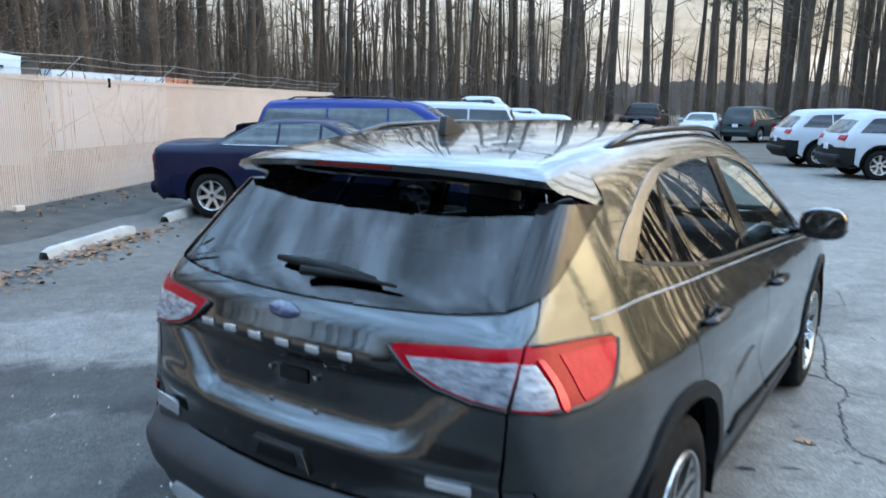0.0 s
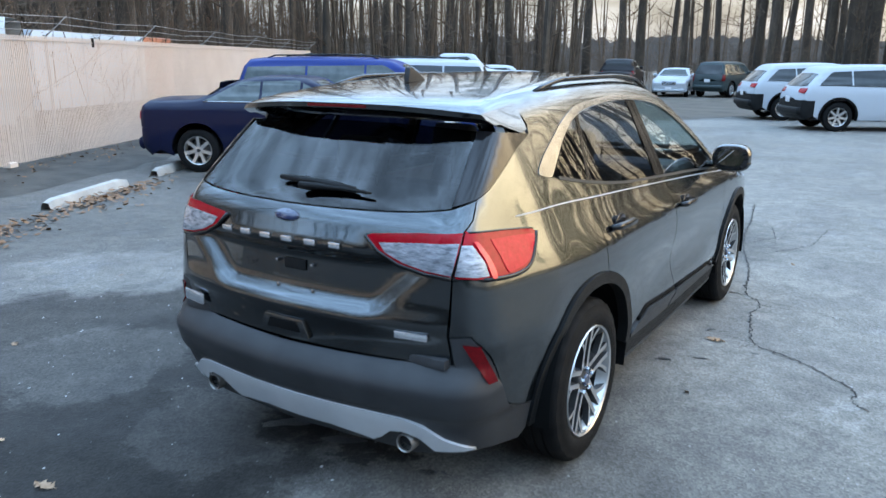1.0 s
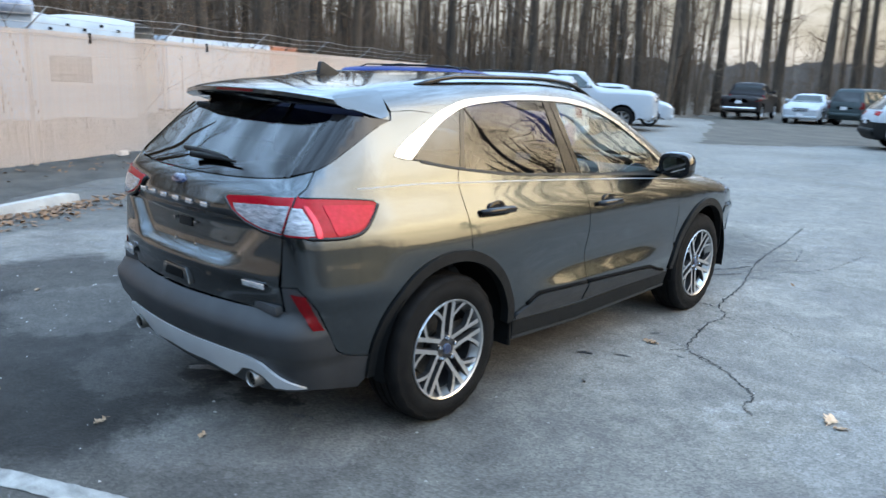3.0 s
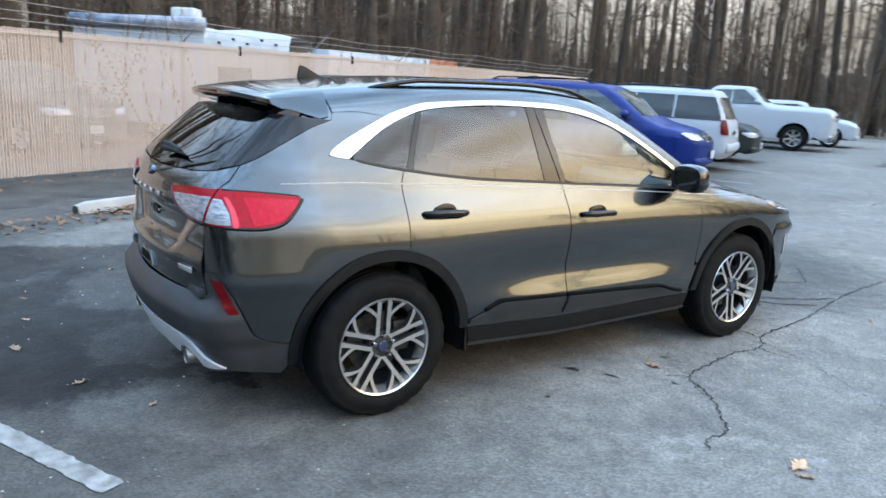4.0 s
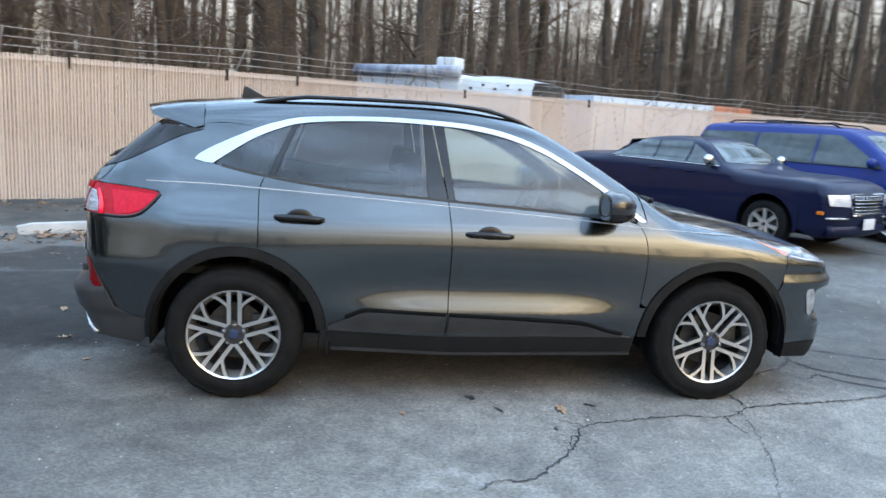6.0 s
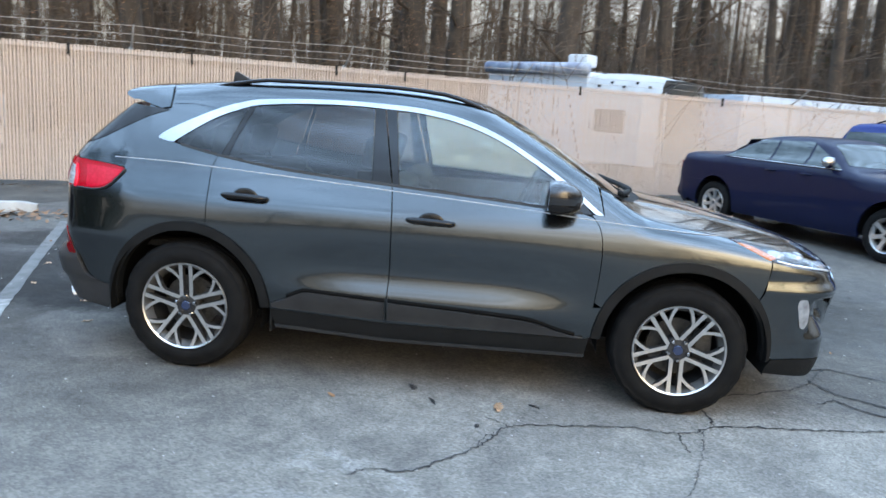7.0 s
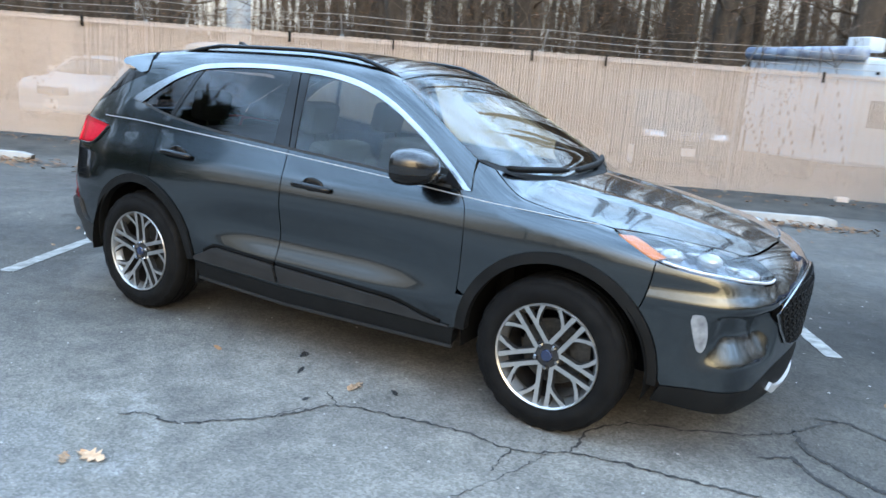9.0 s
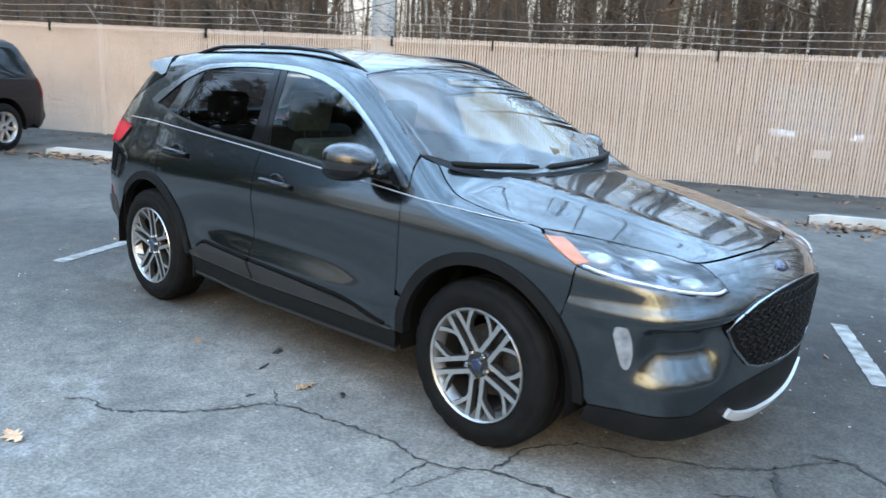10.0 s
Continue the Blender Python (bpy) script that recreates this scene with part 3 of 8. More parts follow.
def grey_car():
    car = tagged(new("car"), "dark grey metallic compact sport utility car parked on asphalt", "car", kind="thing")
    crown = 0.09

    def scoop(y, z):
        # the doors flare out again towards the sill; arches swell a little
        mid = bump01(y, -0.72, 0.74, 0.85)
        back = bump01(y, -2.7, -1.70, 0.30)
        return (0.030 * mid * np.exp(-(np.where(z > 0.49, z - 0.49, 0.49 - z) / np.where(z > 0.49, 0.085, 0.060)) ** 2) - 0.026 * mid * np.exp(-((z - 0.67) / 0.12) ** 2)
                + back * (0.010 * np.exp(-((z - 0.725) / 0.06) ** 2) - 0.006 * np.exp(-((z - 0.885) / 0.07) ** 2)))

    body = Body(
        side=[(0.18, 0.84), (0.30, 0.885), (0.40, 0.905), (0.50, 0.916), (0.65, 0.931), (0.75, 0.9355), (0.82, 0.934), (0.88, 0.9285), (0.93, 0.9195), (0.97, 0.9065), (1.03, 0.879), (1.10, 0.846), (1.20, 0.804), (1.35, 0.736), (1.50, 0.665), (1.62, 0.60), (1.75, 0.52)],
        top=[(2.4, 0.70), (2.2, 0.865), (2.05, 0.915), (1.8, 0.975), (1.5, 1.035), (1.2, 1.085), (1.12, 1.10), (1.05, 1.13), (0.9, 1.22), (0.6, 1.395), (0.4, 1.50), (0.25, 1.565), (0.1, 1.605), (-0.1, 1.637), (-0.4, 1.655), (-0.8, 1.652), (-1.2, 1.632), (-1.6, 1.595), (-1.9, 1.558), (-2.3, 1.49)],
        tail=[(0.18, -2.14), (0.34, -2.215), (0.42, -2.25), (0.50, -2.268), (0.555, -2.282), (0.595, -2.280), (0.625, -2.26), (0.648, -2.228), (0.80, -2.232), (0.95, -2.230), (1.08, -2.22), (1.14, -2.20), (1.19, -2.16), (1.30, -2.04), (1.44, -1.88), (1.55, -1.745), (1.70, -1.55)],
        nose=[(0.15, 2.16), (0.22, 2.255), (0.32, 2.295), (0.45, 2.305), (0.60, 2.315), (0.72, 2.322), (0.80, 2.303), (0.86, 2.25), (0.90, 2.17), (0.95, 2.035), (1.1, 1.63)],
        taper=[(-2.4, -0.21), (-2.2, -0.155), (-2.0, -0.10), (-1.85, -0.065), (-1.7, -0.04), (-1.55, -0.030), (-1.3, -0.012), (-1.0, -0.002), (0, 0), (1.0, -0.002), (1.5, -0.016), (1.9, -0.068), (2.3, -0.19)],
        bow_tail=0.17, bow_nose=0.30, crown=crown, radius=0.09, dents=(scoop,))
    B = body
    S = lambda pts, n=5: B.line("side", pts, n)
    T = lambda pts, n=5: B.line("top", pts, n)
    R = lambda pts, n=5: B.line("rear", pts, n)
    F = lambda pts, n=5: B.line("front", pts, n)
    RA, FA, AZ, RO, RI = -1.345, 1.362, 0.365, 0.475, 0.425

    # ---- shared lines
    belt = [(-1.49, 1.255), (-1.23, 1.205), (-0.82, 1.152), (-0.26, 1.115), (0.31, 1.08), (0.84, 1.042)]
    dlo = [(-1.49, 1.255), (-1.37, 1.338), (-1.26, 1.405), (-1.14, 1.455), (-1.03, 1.486), (-0.81, 1.508), (-0.56, 1.517), (-0.32, 1.512), (-0.10, 1.497), (0.11, 1.458), (0.31, 1.388), (0.50, 1.287), (0.69, 1.168), (0.85, 1.045)]
    chrome = [(-1.585, 1.272), (-1.555, 1.303), (-1.46, 1.358), (-1.26, 1.452), (-1.14, 1.492), (-1.03, 1.517), (-0.81, 1.533), (-0.56, 1.541), (-0.32, 1.537), (-0.10, 1.524), (0.11, 1.486), (0.31, 1.416), (0.50, 1.315), (0.69, 1.196), (0.895, 1.042)]
    belt_c, dlo_c, chr_c = spline(belt, 10), spline(dlo, 8), spline(chrome, 8)

    def between(c, lo, hi):
        return c[(c[:, 0] >= lo - 1e-6) & (c[:, 0] <= hi + 1e-6)]

    def exact(c, lo, hi):
        lo, hi = max(lo, c[0, 0]), min(hi, c[-1, 0])
        q = c[(c[:, 0] > lo + 2e-3) & (c[:, 0] < hi - 2e-3)]
        return np.vstack([[at_y(c, lo)], q, [at_y(c, hi)]])

    def at_y(c, y):
        return (y, float(np.interp(y, c[:, 0], c[:, 1])))

    rear_edge = [at_y(belt_c, -1.215), (-1.24, 1.13), (-1.238, 1.0), (-1.235, 0.828)]
    gap_line = [at_y(belt_c, -0.232), (-0.215, 0.95), (-0.212, 0.80), (-0.213, 0.63), (-0.222, 0.36)]
    front_edge = [at_y(belt_c, 0.835), (0.885, 0.97), (0.902, 0.85), (0.898, 0.70), (0.885, 0.56)]

    def arch_pts(c, a0, a1):
        return arc(c, AZ, RO, a0, a1)

    # ---- doors
    a_rd = math.degrees(math.acos((-1.235 - RA) / RO))
    low_r = math.degrees(math.asin((0.385 - AZ) / RO))
    rd_out = np.vstack([between(belt_c, -1.215, -0.232), spline(gap_line, 6), [(-0.86, 0.385)], arch_pts(RA, low_r, a_rd)[:], spline(rear_edge, 5)[::-1][1:]])
    rear_doors = B.panel("rear_door", "side", B.place("side", rd_out), car, M_PAINT, mirror=True)
    a_fd = 180 - math.degrees(math.asin((0.56 - AZ) / RO))
    fd_out = np.vstack([between(belt_c, -0.232, 0.835), spline(front_edge, 6)[1:], arc(FA, AZ, RO, a_fd, 177, 6), [(0.86, 0.372), (-0.222, 0.36)], spline(gap_line, 6)[::-1][1:]])
    front_doors = B.panel("front_door", "side", B.place("side", fd_out), car, M_PAINT, mirror=True)

    # ---- hood, fenders, lamps and nose
    hood_cut = spline([(0.735, 0.945), (0.785, 1.05), (0.815, 1.16), (0.825, 1.34), (0.80, 1.55)], 6)
    hood_front = spline([(0.80, 1.55), (0.712, 1.69), (0.632, 1.84), (0.55, 1.985), (0.49, 2.07), (0.30, 2.115), (0.0, 2.14)], 6)
    hood_back = spline([(0.0, 1.185), (0.25, 1.165), (0.50, 1.09), (0.66, 1.01), (0.735, 0.945)], 6)
    right = np.vstack([hood_back, hood_cut[1:], hood_front[1:]])
    left = right[::-1] * np.array((-1, 1))
    creases = lambda p, n: p + n * (0.010 * np.exp(-((np.abs(p[:, 0]) - (0.42 - 0.16 * (p[:, 1] - 1.1))) / 0.05) ** 2) * bump01(p[:, 1], 1.1, 2.0, 0.3))[:, None]
    B.panel("hood", "top", B.place("top", np.vstack([right, left[1:-1]])), car, M_PAINT, shape=creases, label="dark grey hood with two long creases")
    lamp_low = S([(1.560, 0.966), (1.69, 0.910), (1.774, 0.873), (1.885, 0.850), (1.965, 0.840)], 4)
    lamp_low2 = F([(0.775, 0.826), (0.70, 0.812), (0.58, 0.797), (0.50, 0.806)], 4)
    lamp_tip = T([(0.503, 2.165), (0.490, 2.10)], 0)
    k_tip = int(np.argmin(np.abs(hood_front[:, 0] - 0.49)))
    lamp_out = np.vstack([lamp_low, lamp_low2, lamp_tip, B.place("top", hood_front[:k_tip + 1][::-1])])
    up_fender = np.vstack([S([at_y(belt_c, 0.835), (0.90, 1.042)], 0), T([(0.775, 0.875), (0.735, 0.945)], 0), B.place("top", hood_cut[1:])])
    fender_front = S([(1.774, 0.873), (1.765, 0.78), (1.745, 0.70), (1.72, 0.64)], 4)
    lamp_a = lamp_low[:9]
    lamp_b = lamp_low[8:]
    a_ff = math.degrees(math.acos((1.72 - FA) / RO))
    fend_out = np.vstack([up_fender, lamp_a, fender_front[1:], B.place("side", arc(FA, AZ, RO, a_ff, a_fd)), B.place("side", spline(front_edge, 6)[::-1][1:])])
    B.panel("front_fender", "side", fend_out, car, M_PAINT, mirror=True, gap=0.0012)

    bump_side = B.place("side", arc(FA, AZ, RO, a_ff, 0, 10)[1:])
    nose_right = np.vstack([B.place("top", hood_front[k_tip:][::-1]), lamp_tip[::-1], lamp_low2[::-1], lamp_b[::-1], fender_front[1:], bump_side,
                            S([(1.85, 0.335), (1.98, 0.345)], 0), F([(0.62, 0.335), (0.46, 0.40), (0.25, 0.435), (0.0, 0.44)], 4)])
    nose_left = nose_right[::-1] * np.array((-1, 1, 1))

    def nose_shape(p, n):
        x, z = np.abs(p[:, 0]), p[:, 2]
        d = 0.075 * bump01(x, 0.52, 0.815, 0.05) * np.clip((z - 0.455) / 0.11, 0, 1) * np.clip((0.690 - z) / 0.03, 0, 1)
        d = d - 0.014 * np.exp(-((z - 0.715) / 0.030) ** 2) * bump01(x, 0.55, 0.90, 0.10)
        d = d + 0.010 * np.exp(-((z - 0.775) / 0.035) ** 2) * bump01(x, 0.45, 0.90, 0.12)
        return p - n * d[:, None]

    B.panel("front_bumper", "nosewrap", np.vstack([nose_right, nose_left[1:-1]]), car, M_PAINT, step=0.022, shape=nose_shape, label="painted front bumper with scooped lamp pockets")
    low_right = np.vstack([F([(0.0, 0.44), (0.25, 0.435), (0.46, 0.40), (0.62, 0.335)], 4), S([(1.98, 0.345), (1.85, 0.335), (1.83, 0.30), (1.81, 0.25)], 0), F([(0.72, 0.225), (0.4, 0.19), (0.0, 0.185)], 4)])
    B.panel("lower_valance", "nosewrap", np.vstack([low_right, (low_right[::-1] * np.array((-1, 1, 1)))[1:-1]]), car, M_CLAD)
    sk = F([(0.0, 0.268), (0.22, 0.276), (0.36, 0.300), (0.425, 0.330)], 5)
    sk2 = F([(0.445, 0.290), (0.36, 0.256), (0.22, 0.230), (0.0, 0.222)], 5)
    sk_all = np.vstack([sk, sk2])
    B.panel("front_skid_trim", "nosewrap", np.vstack([sk_all, (sk_all[::-1] * np.array((-1, 1, 1)))[1:-1]]), car, M_SILVER, lift=0.014, rim=0.025, label="silver skid trim under the nose")

    # grille: dark back, mesh of small cells, bright edge
    g_half = [(0.0, 0.776), (0.20, 0.770), (0.38, 0.748), (0.50, 0.705), (0.54, 0.668), (0.48, 0.59), (0.375, 0.505), (0.29, 0.480), (0.15, 0.469), (0.0, 0.465)]
    g_right = F(g_half, 0)
    g_ring = np.vstack([g_right, (g_right[::-1] * np.array((-1, 1, 1)))[1:-1]])
    grille = B.panel("grille", "front", g_ring, car, M_DARK, lift=0.006, rim=0.03, label="black honeycomb grille with a bright edge")[0]
    for r in range(8):
        for c in range(-9, 10):
            gx, gz = (c + 0.5 * (r % 2)) * 0.056, 0.492 + r * 0.036
            lim = np.interp(gz, [0.463, 0.477, 0.505, 0.60, 0.68, 0.71, 0.75, 0.772], [0.1, 0.27, 0.34, 0.455, 0.50, 0.46, 0.34, 0.1])
            if abs(gx) < lim:
                pl = B.place("front", [(gx, gz)])[0]
                nn = B.normal(pl[None])[0]
                b = bmesh.new()
                ang = math.atan2(nn[0], nn[1])
                mt = Matrix.Translation(Vector(pl + nn * 0.007)) @ Matrix.Rotation(-ang, 4, "Z")
                tube([mt @ Vector((0.027 * math.cos(k * math.pi / 3), 0, 0.0175 * math.sin(k * math.pi / 3))) for k in range(6)], 0.0042, 4, b, closed=True)
                part("grille_cell", b, M_CLAD, grille)
    loop = np.vstack([g_right, (g_right[::-1] * np.array((-1, 1, 1)))[1:]])
    nl = B.normal(loop)
    part("grille_edge", tube((loop + nl * 0.008)[:-1], 0.006, 8, closed=True), M_CHROME, grille, "thin bright metal edge")

    # headlamps
    for sg in (1, -1):
        lamp = B.panel("headlamp", "nosewrap", lamp_out, car, M_LENS, lift=0.001, rim=0.012, raw=True, step=0.03)
        if sg < 0:
            f2 = flipped(lamp)
            lamp.free()
            lamp = f2
        hl = part("headlamp", lamp, M_LENS, car, "clear swept-back headlamp with an amber corner")
        bk = B.panel("lamp_back", "nosewrap", lamp_out, car, M_LAMPBACK, lift=-0.05, rim=0, raw=True, step=0.06)
        if sg < 0:
            f2 = flipped(bk)
            bk.free()
            bk = f2
        part("lamp_back", bk, M_LAMPBACK, hl)
        am = np.vstack([S([(1.575, 0.960), (1.69, 0.910), (1.765, 0.876)], 4), S([(1.815, 0.896), (1.715, 0.938), (1.642, 0.958)], 4)])
        a1 = B.panel("amber_corner", "side", am, car, M_AMBER, lift=-0.012, rim=0.01, raw=True)
        if sg < 0:
            f2 = flipped(a1)
            a1.free()
            a1 = f2
        part("amber_corner", a1, M_AMBER, hl, "amber side reflector")
        for (lx, ly, lz, lr) in ((0.785, 1.832, 0.906, 0.054), (0.672, 1.970, 0.890, 0.056), (0.600, 2.122, 0.842, 0.048)):
            c = np.array((lx * 0.985, ly - 0.02, lz - 0.022))
            b = bmesh.new()
            bmesh.ops.create_uvsphere(b, u_segments=18, v_segments=12, radius=lr)
            bmesh.ops.scale(b, vec=(1, 1, 0.62), verts=b.verts)
            bmesh.ops.translate(b, vec=(c[0] * sg, c[1], c[2]), verts=b.verts)
            part("projector", b, M_LAMPCUP, hl, "projector lens in a bright cup")
            b = bmesh.new()
            for k in range(3):
                box(0.10 - 0.02 * k, 0.045, 0.012, 0.004, (0, 0.035 * k - 0.035, -0.010 * k), 2, b, Matrix.Rotation(radians(-35 * sg), 4, "Z"))
            bmesh.ops.translate(b, vec=((c[0] - 0.012) * sg, c[1] - 0.015, c[2] + 0.020), verts=b.verts)
            part("reflector_step", b, M_LAMPCUP, hl)
        drl = (lamp_low2 - B.normal(lamp_low2) * 0.008) + np.array((0, 0, 0.012))
        drl = np.vstack([(lamp_low - B.normal(lamp_low) * 0.008)[9:] + np.array((0, 0, 0.012)), drl[1:-1]]) * np.array((sg, 1, 1))
        part("light_bar", tube(drl, 0.007, 8), M_CLEARLENS, hl, "white running-light bar")
        # fog lamp
        fo = S([(1.944, 0.676), (1.965, 0.684), (1.990, 0.682), (2.007, 0.650), (2.016, 0.595), (2.014, 0.550), (2.004, 0.520), (1.988, 0.514), (1.972, 0.530), (1.955, 0.585), (1.939, 0.645)], 3)
        fb = B.panel("fog_lamp", "side", fo, car, M_LAMPCUP, lift=0.004, rim=0.03, raw=True, step=0.02)
        if sg < 0:
            f2 = flipped(fb)
            fb.free()
            fb = f2
        part("fog_lamp", fb, M_LAMPCUP, car, "upright clear corner lamp")

    # ---- roof with pillars and cant rails
    ws_side = spline([(0.770, 0.862), (0.735, 0.72), (0.665, 0.50), (0.60, 0.30)], 6)
    ws_top = spline([(0.60, 0.30), (0.40, 0.275), (0.20, 0.262), (0.0, 0.258)], 4)
    ws_bot = spline([(0.0, 1.135), (0.25, 1.115), (0.50, 1.04), (0.66, 0.945), (0.770, 0.862)], 5)
    roof_cut = spline([(0.0, -1.60), (0.30, -1.60), (0.50, -1.585), (0.575, -1.56)], 4)
    cant_back = [(-1.26, 1.452), (-1.40, 1.470), (-1.53, 1.465)]
    rr = np.vstack([B.place("top", roof_cut), S(cant_back[::-1], 4), S(between(chr_c, -1.26, 0.895), 0), B.place("top", ws_side), B.place("top", ws_top[1:])])
    rl = rr[::-1] * np.array((-1, 1, 1))
    B.panel("roof", "roof", np.vstack([rr, rl[1:-1]]), car, M_PAINT, gap=0.0, rim=0.012, label="dark grey roof with pillars")
    wr = np.vstack([B.place("top", ws_bot), B.place("top", ws_side[1:]), B.place("top", ws_top[1:])])
    B.panel("windscreen", "top", np.vstack([wr, (wr[::-1] * np.array((-1, 1, 1)))[1:-1]]), car, M_GLASS_SCREEN, lift=-0.003, rim=0.004, label="clear windscreen")
    cw = np.vstack([hood_back, [(0.755, 0.875)], ws_bot[::-1][1:]])
    cwl = cw[::-1] * np.array((-1, 1))
    cwl = cwl[(np.abs(cwl[:, 0]) > 1e-6)]
    mid = np.vstack([hood_back, ws_bot[::-1]])
    B.panel("cowl", "top", B.place("top", np.vstack([hood_back[::-1] * np.array((-1, 1)), hood_back[1:], ws_bot[::-1], (ws_bot * np.array((-1, 1)))[1:]])), car, M_CLAD, gap=0.0, lift=-0.004, rim=0.02)

    # ---- quarters and tail
    tg_side = S([(-1.545, 1.428), (-1.66, 1.388), (-1.79, 1.322), (-1.906, 1.261), (-1.985, 1.229)], 4)
    tg_rear = R([(0.706, 1.164), (0.699, 1.129)], 0)
    lamp_top = np.vstack([R([(0.699, 1.129)], 0), S([(-2.086, 1.127), (-1.935, 1.117), (-1.816, 1.106), (-1.758, 1.098)], 3)])
    lamp_bot = np.vstack([S([(-1.743, 1.085), (-1.78, 1.038), (-1.844, 0.982), (-1.935, 0.963), (-2.067, 0.968)], 4), R([(0.689, 0.975)], 0)])
    tg_low = R([(0.689, 0.975), (0.685, 0.849), (0.678, 0.759)], 0)
    bump_edge = np.vstack([R([(0.678, 0.759), (0.758, 0.768)], 0), S([(-2.121, 0.758), (-2.064, 0.669), (-2.01, 0.556), (-1.964, 0.475), (-1.869, 0.438), (-1.806, 0.433)], 4)])
    a_qb = math.degrees(math.acos(max(-1, (-1.812 - RA) / RO)))
    q_out = np.vstack([S(between(belt_c, -1.49, -1.215)[::-1], 0), S([(-1.53, 1.258)], 0), S(between(chr_c, -1.60, -1.26), 0), S(cant_back[1:], 4), tg_side, tg_rear, lamp_top[1:], lamp_bot, tg_low[1:], bump_edge[1:],
                       B.place("side", arc(RA, AZ, RO, a_qb, a_rd)), S(spline(rear_edge, 5)[::-1][1:], 0)])
    B.panel("rear_quarter", "tailwrap", q_out, car, M_PAINT, mirror=True, gap=0.002)

    # tailgate
    gl_bot = R([(0.0, 1.176), (0.279, 1.179), (0.497, 1.187), (0.635, 1.202)], 4)
    tgr = np.vstack([gl_bot, tg_side[-1:], tg_rear, R([(0.689, 0.975), (0.678, 0.765), (0.691, 0.654), (0.476, 0.648), (0.233, 0.644), (0.0, 0.642)], 0)])

    def dent(p, n):
        x, z = np.abs(p[:, 0]), p[:, 2]
        wide = np.interp(z, [0.775, 0.995], [0.33, 0.57])
        d = 0.042 * bump01(x, -1, wide, 0.10) * bump01(z, 0.82, 1.01, 0.05)
        lip = 0.014 * np.exp(-((z - 1.05) / 0.035) ** 2) * bump01(x, -1, 0.34, 0.08)
        low = 0.018 * np.exp(-((z - 0.79) / 0.05) ** 2) * bump01(x, -1, 0.70, 0.25)
        return p + n * (lip + low - d)[:, None]

    gate = B.panel("tailgate", "tailwrap", np.vstack([tgr, (tgr[::-1] * np.array((-1, 1, 1)))[1:-1]]), car, M_PAINT, step=0.022, shape=dent, label="painted tailgate with a recessed plate panel, shut")[0]
    gtop = R([(0.0, 1.475), (0.316, 1.471), (0.56, 1.456)], 3)
    glr = np.vstack([gtop, tg_side, gl_bot[::-1]])
    B.panel("rear_window", "tailwrap", np.vstack([glr, (glr[::-1] * np.array((-1, 1, 1)))[1:-1]]), car, M_GLASS_BACK, lift=-0.002, rim=0.006, label="dark tinted rear window")
    # spoiler over the rear window: closed sections, deeper at the ends
    rows = []
    for i in range(33):
        q = -1 + 2 * i / 32
        aq = abs(q)
        end = max(0.0, (aq - 0.80) / 0.20) ** 2
        x_top = 0.585 * q
        z0 = float(B.place("top", [(x_top, -1.60)])[0][2])
        y0 = -1.600 + 0.045 * aq ** 3
        tip_y, tip_z = -1.925 + 0.10 * aq ** 3, 1.545 - 0.030 * aq ** 3
        sx = math.copysign(1, q)
        low_f, low_t = 1.475 - 0.040 * end, tip_z - 0.060 + 0.026 * aq ** 3
        sec = [(y0, z0 + 0.0015), (y0 - 0.10, z0 - 0.006), (y0 - 0.20, z0 - 0.020), (tip_y + 0.02, tip_z + 0.008), (tip_y, tip_z), (tip_y + 0.004, tip_z - 0.020), (tip_y + 0.05, tip_z - 0.040), (-1.745, low_t - 0.005), (-1.60, low_f), (y0 + 0.004, low_f + 0.012)]
        wide = [float(B.place("side", [(max(y, -1.66), min(z, 1.53))])[0][0]) for y, z in sec]
        rows.append([(x_top * (1 - end) + sx * end * max(0.56, w + 0.004), y, z) for (y, z), w in zip(sec, wide)])
    b = lofted(rows, close=True)
    k = len(rows[0])
    b.verts.ensure_lookup_table()
    b.faces.new(b.verts[:k])
    b.faces.new(b.verts[-k:][::-1])
    bmesh.ops.recalc_face_normals(b, faces=b.faces)
    sp = part("spoiler", edged(b, 38), M_PAINT, car, "dark grey roof-edge spoiler")
    part("stop_lamp", box(0.30, 0.008, 0.012, 0.003, (0, -1.922, 1.534)), M_REDDEEP, sp, "high-level red stop lamp")
    # tail lamps, outer and inner
    out_o = np.vstack([lamp_top, lamp_bot])
    in_o = R([(0.697, 1.129), (0.566, 1.126), (0.382, 1.11), (0.355, 1.099), (0.411, 1.048), (0.494, 1.008), (0.594, 0.984), (0.687, 0.975)], 0)
    clear_in = R([(0.696, 1.096), (0.579, 1.094), (0.408, 1.082), (0.440, 1.045), (0.515, 1.014), (0.594, 0.995), (0.690, 0.984)], 0)
    clear_out = np.vstack([R([(0.699, 1.096)], 0), S([(-2.106, 1.090), (-2.076, 1.087), (-2.055, 1.025), (-2.055, 0.977), (-2.096, 0.976)], 0), R([(0.692, 0.982)], 0)])
    facet = np.vstack([S([(-2.001, 1.096), (-1.885, 1.093), (-1.789, 1.085), (-1.76, 1.077), (-1.789, 1.038), (-1.85, 0.991), (-1.93, 0.975), (-1.97, 0.975), (-1.984, 1.031)], 3)])
    B.panel("tail_lamp", "tailwrap", out_o, car, M_RED, lift=0.005, rim=0.03, mirror=True, label="red wrap-round tail lamp")
    B.panel("lamp_facet", "tailwrap", facet, car, M_REDFACET, lift=0.008, rim=0.01, mirror=True, label="brighter red faceted lens")
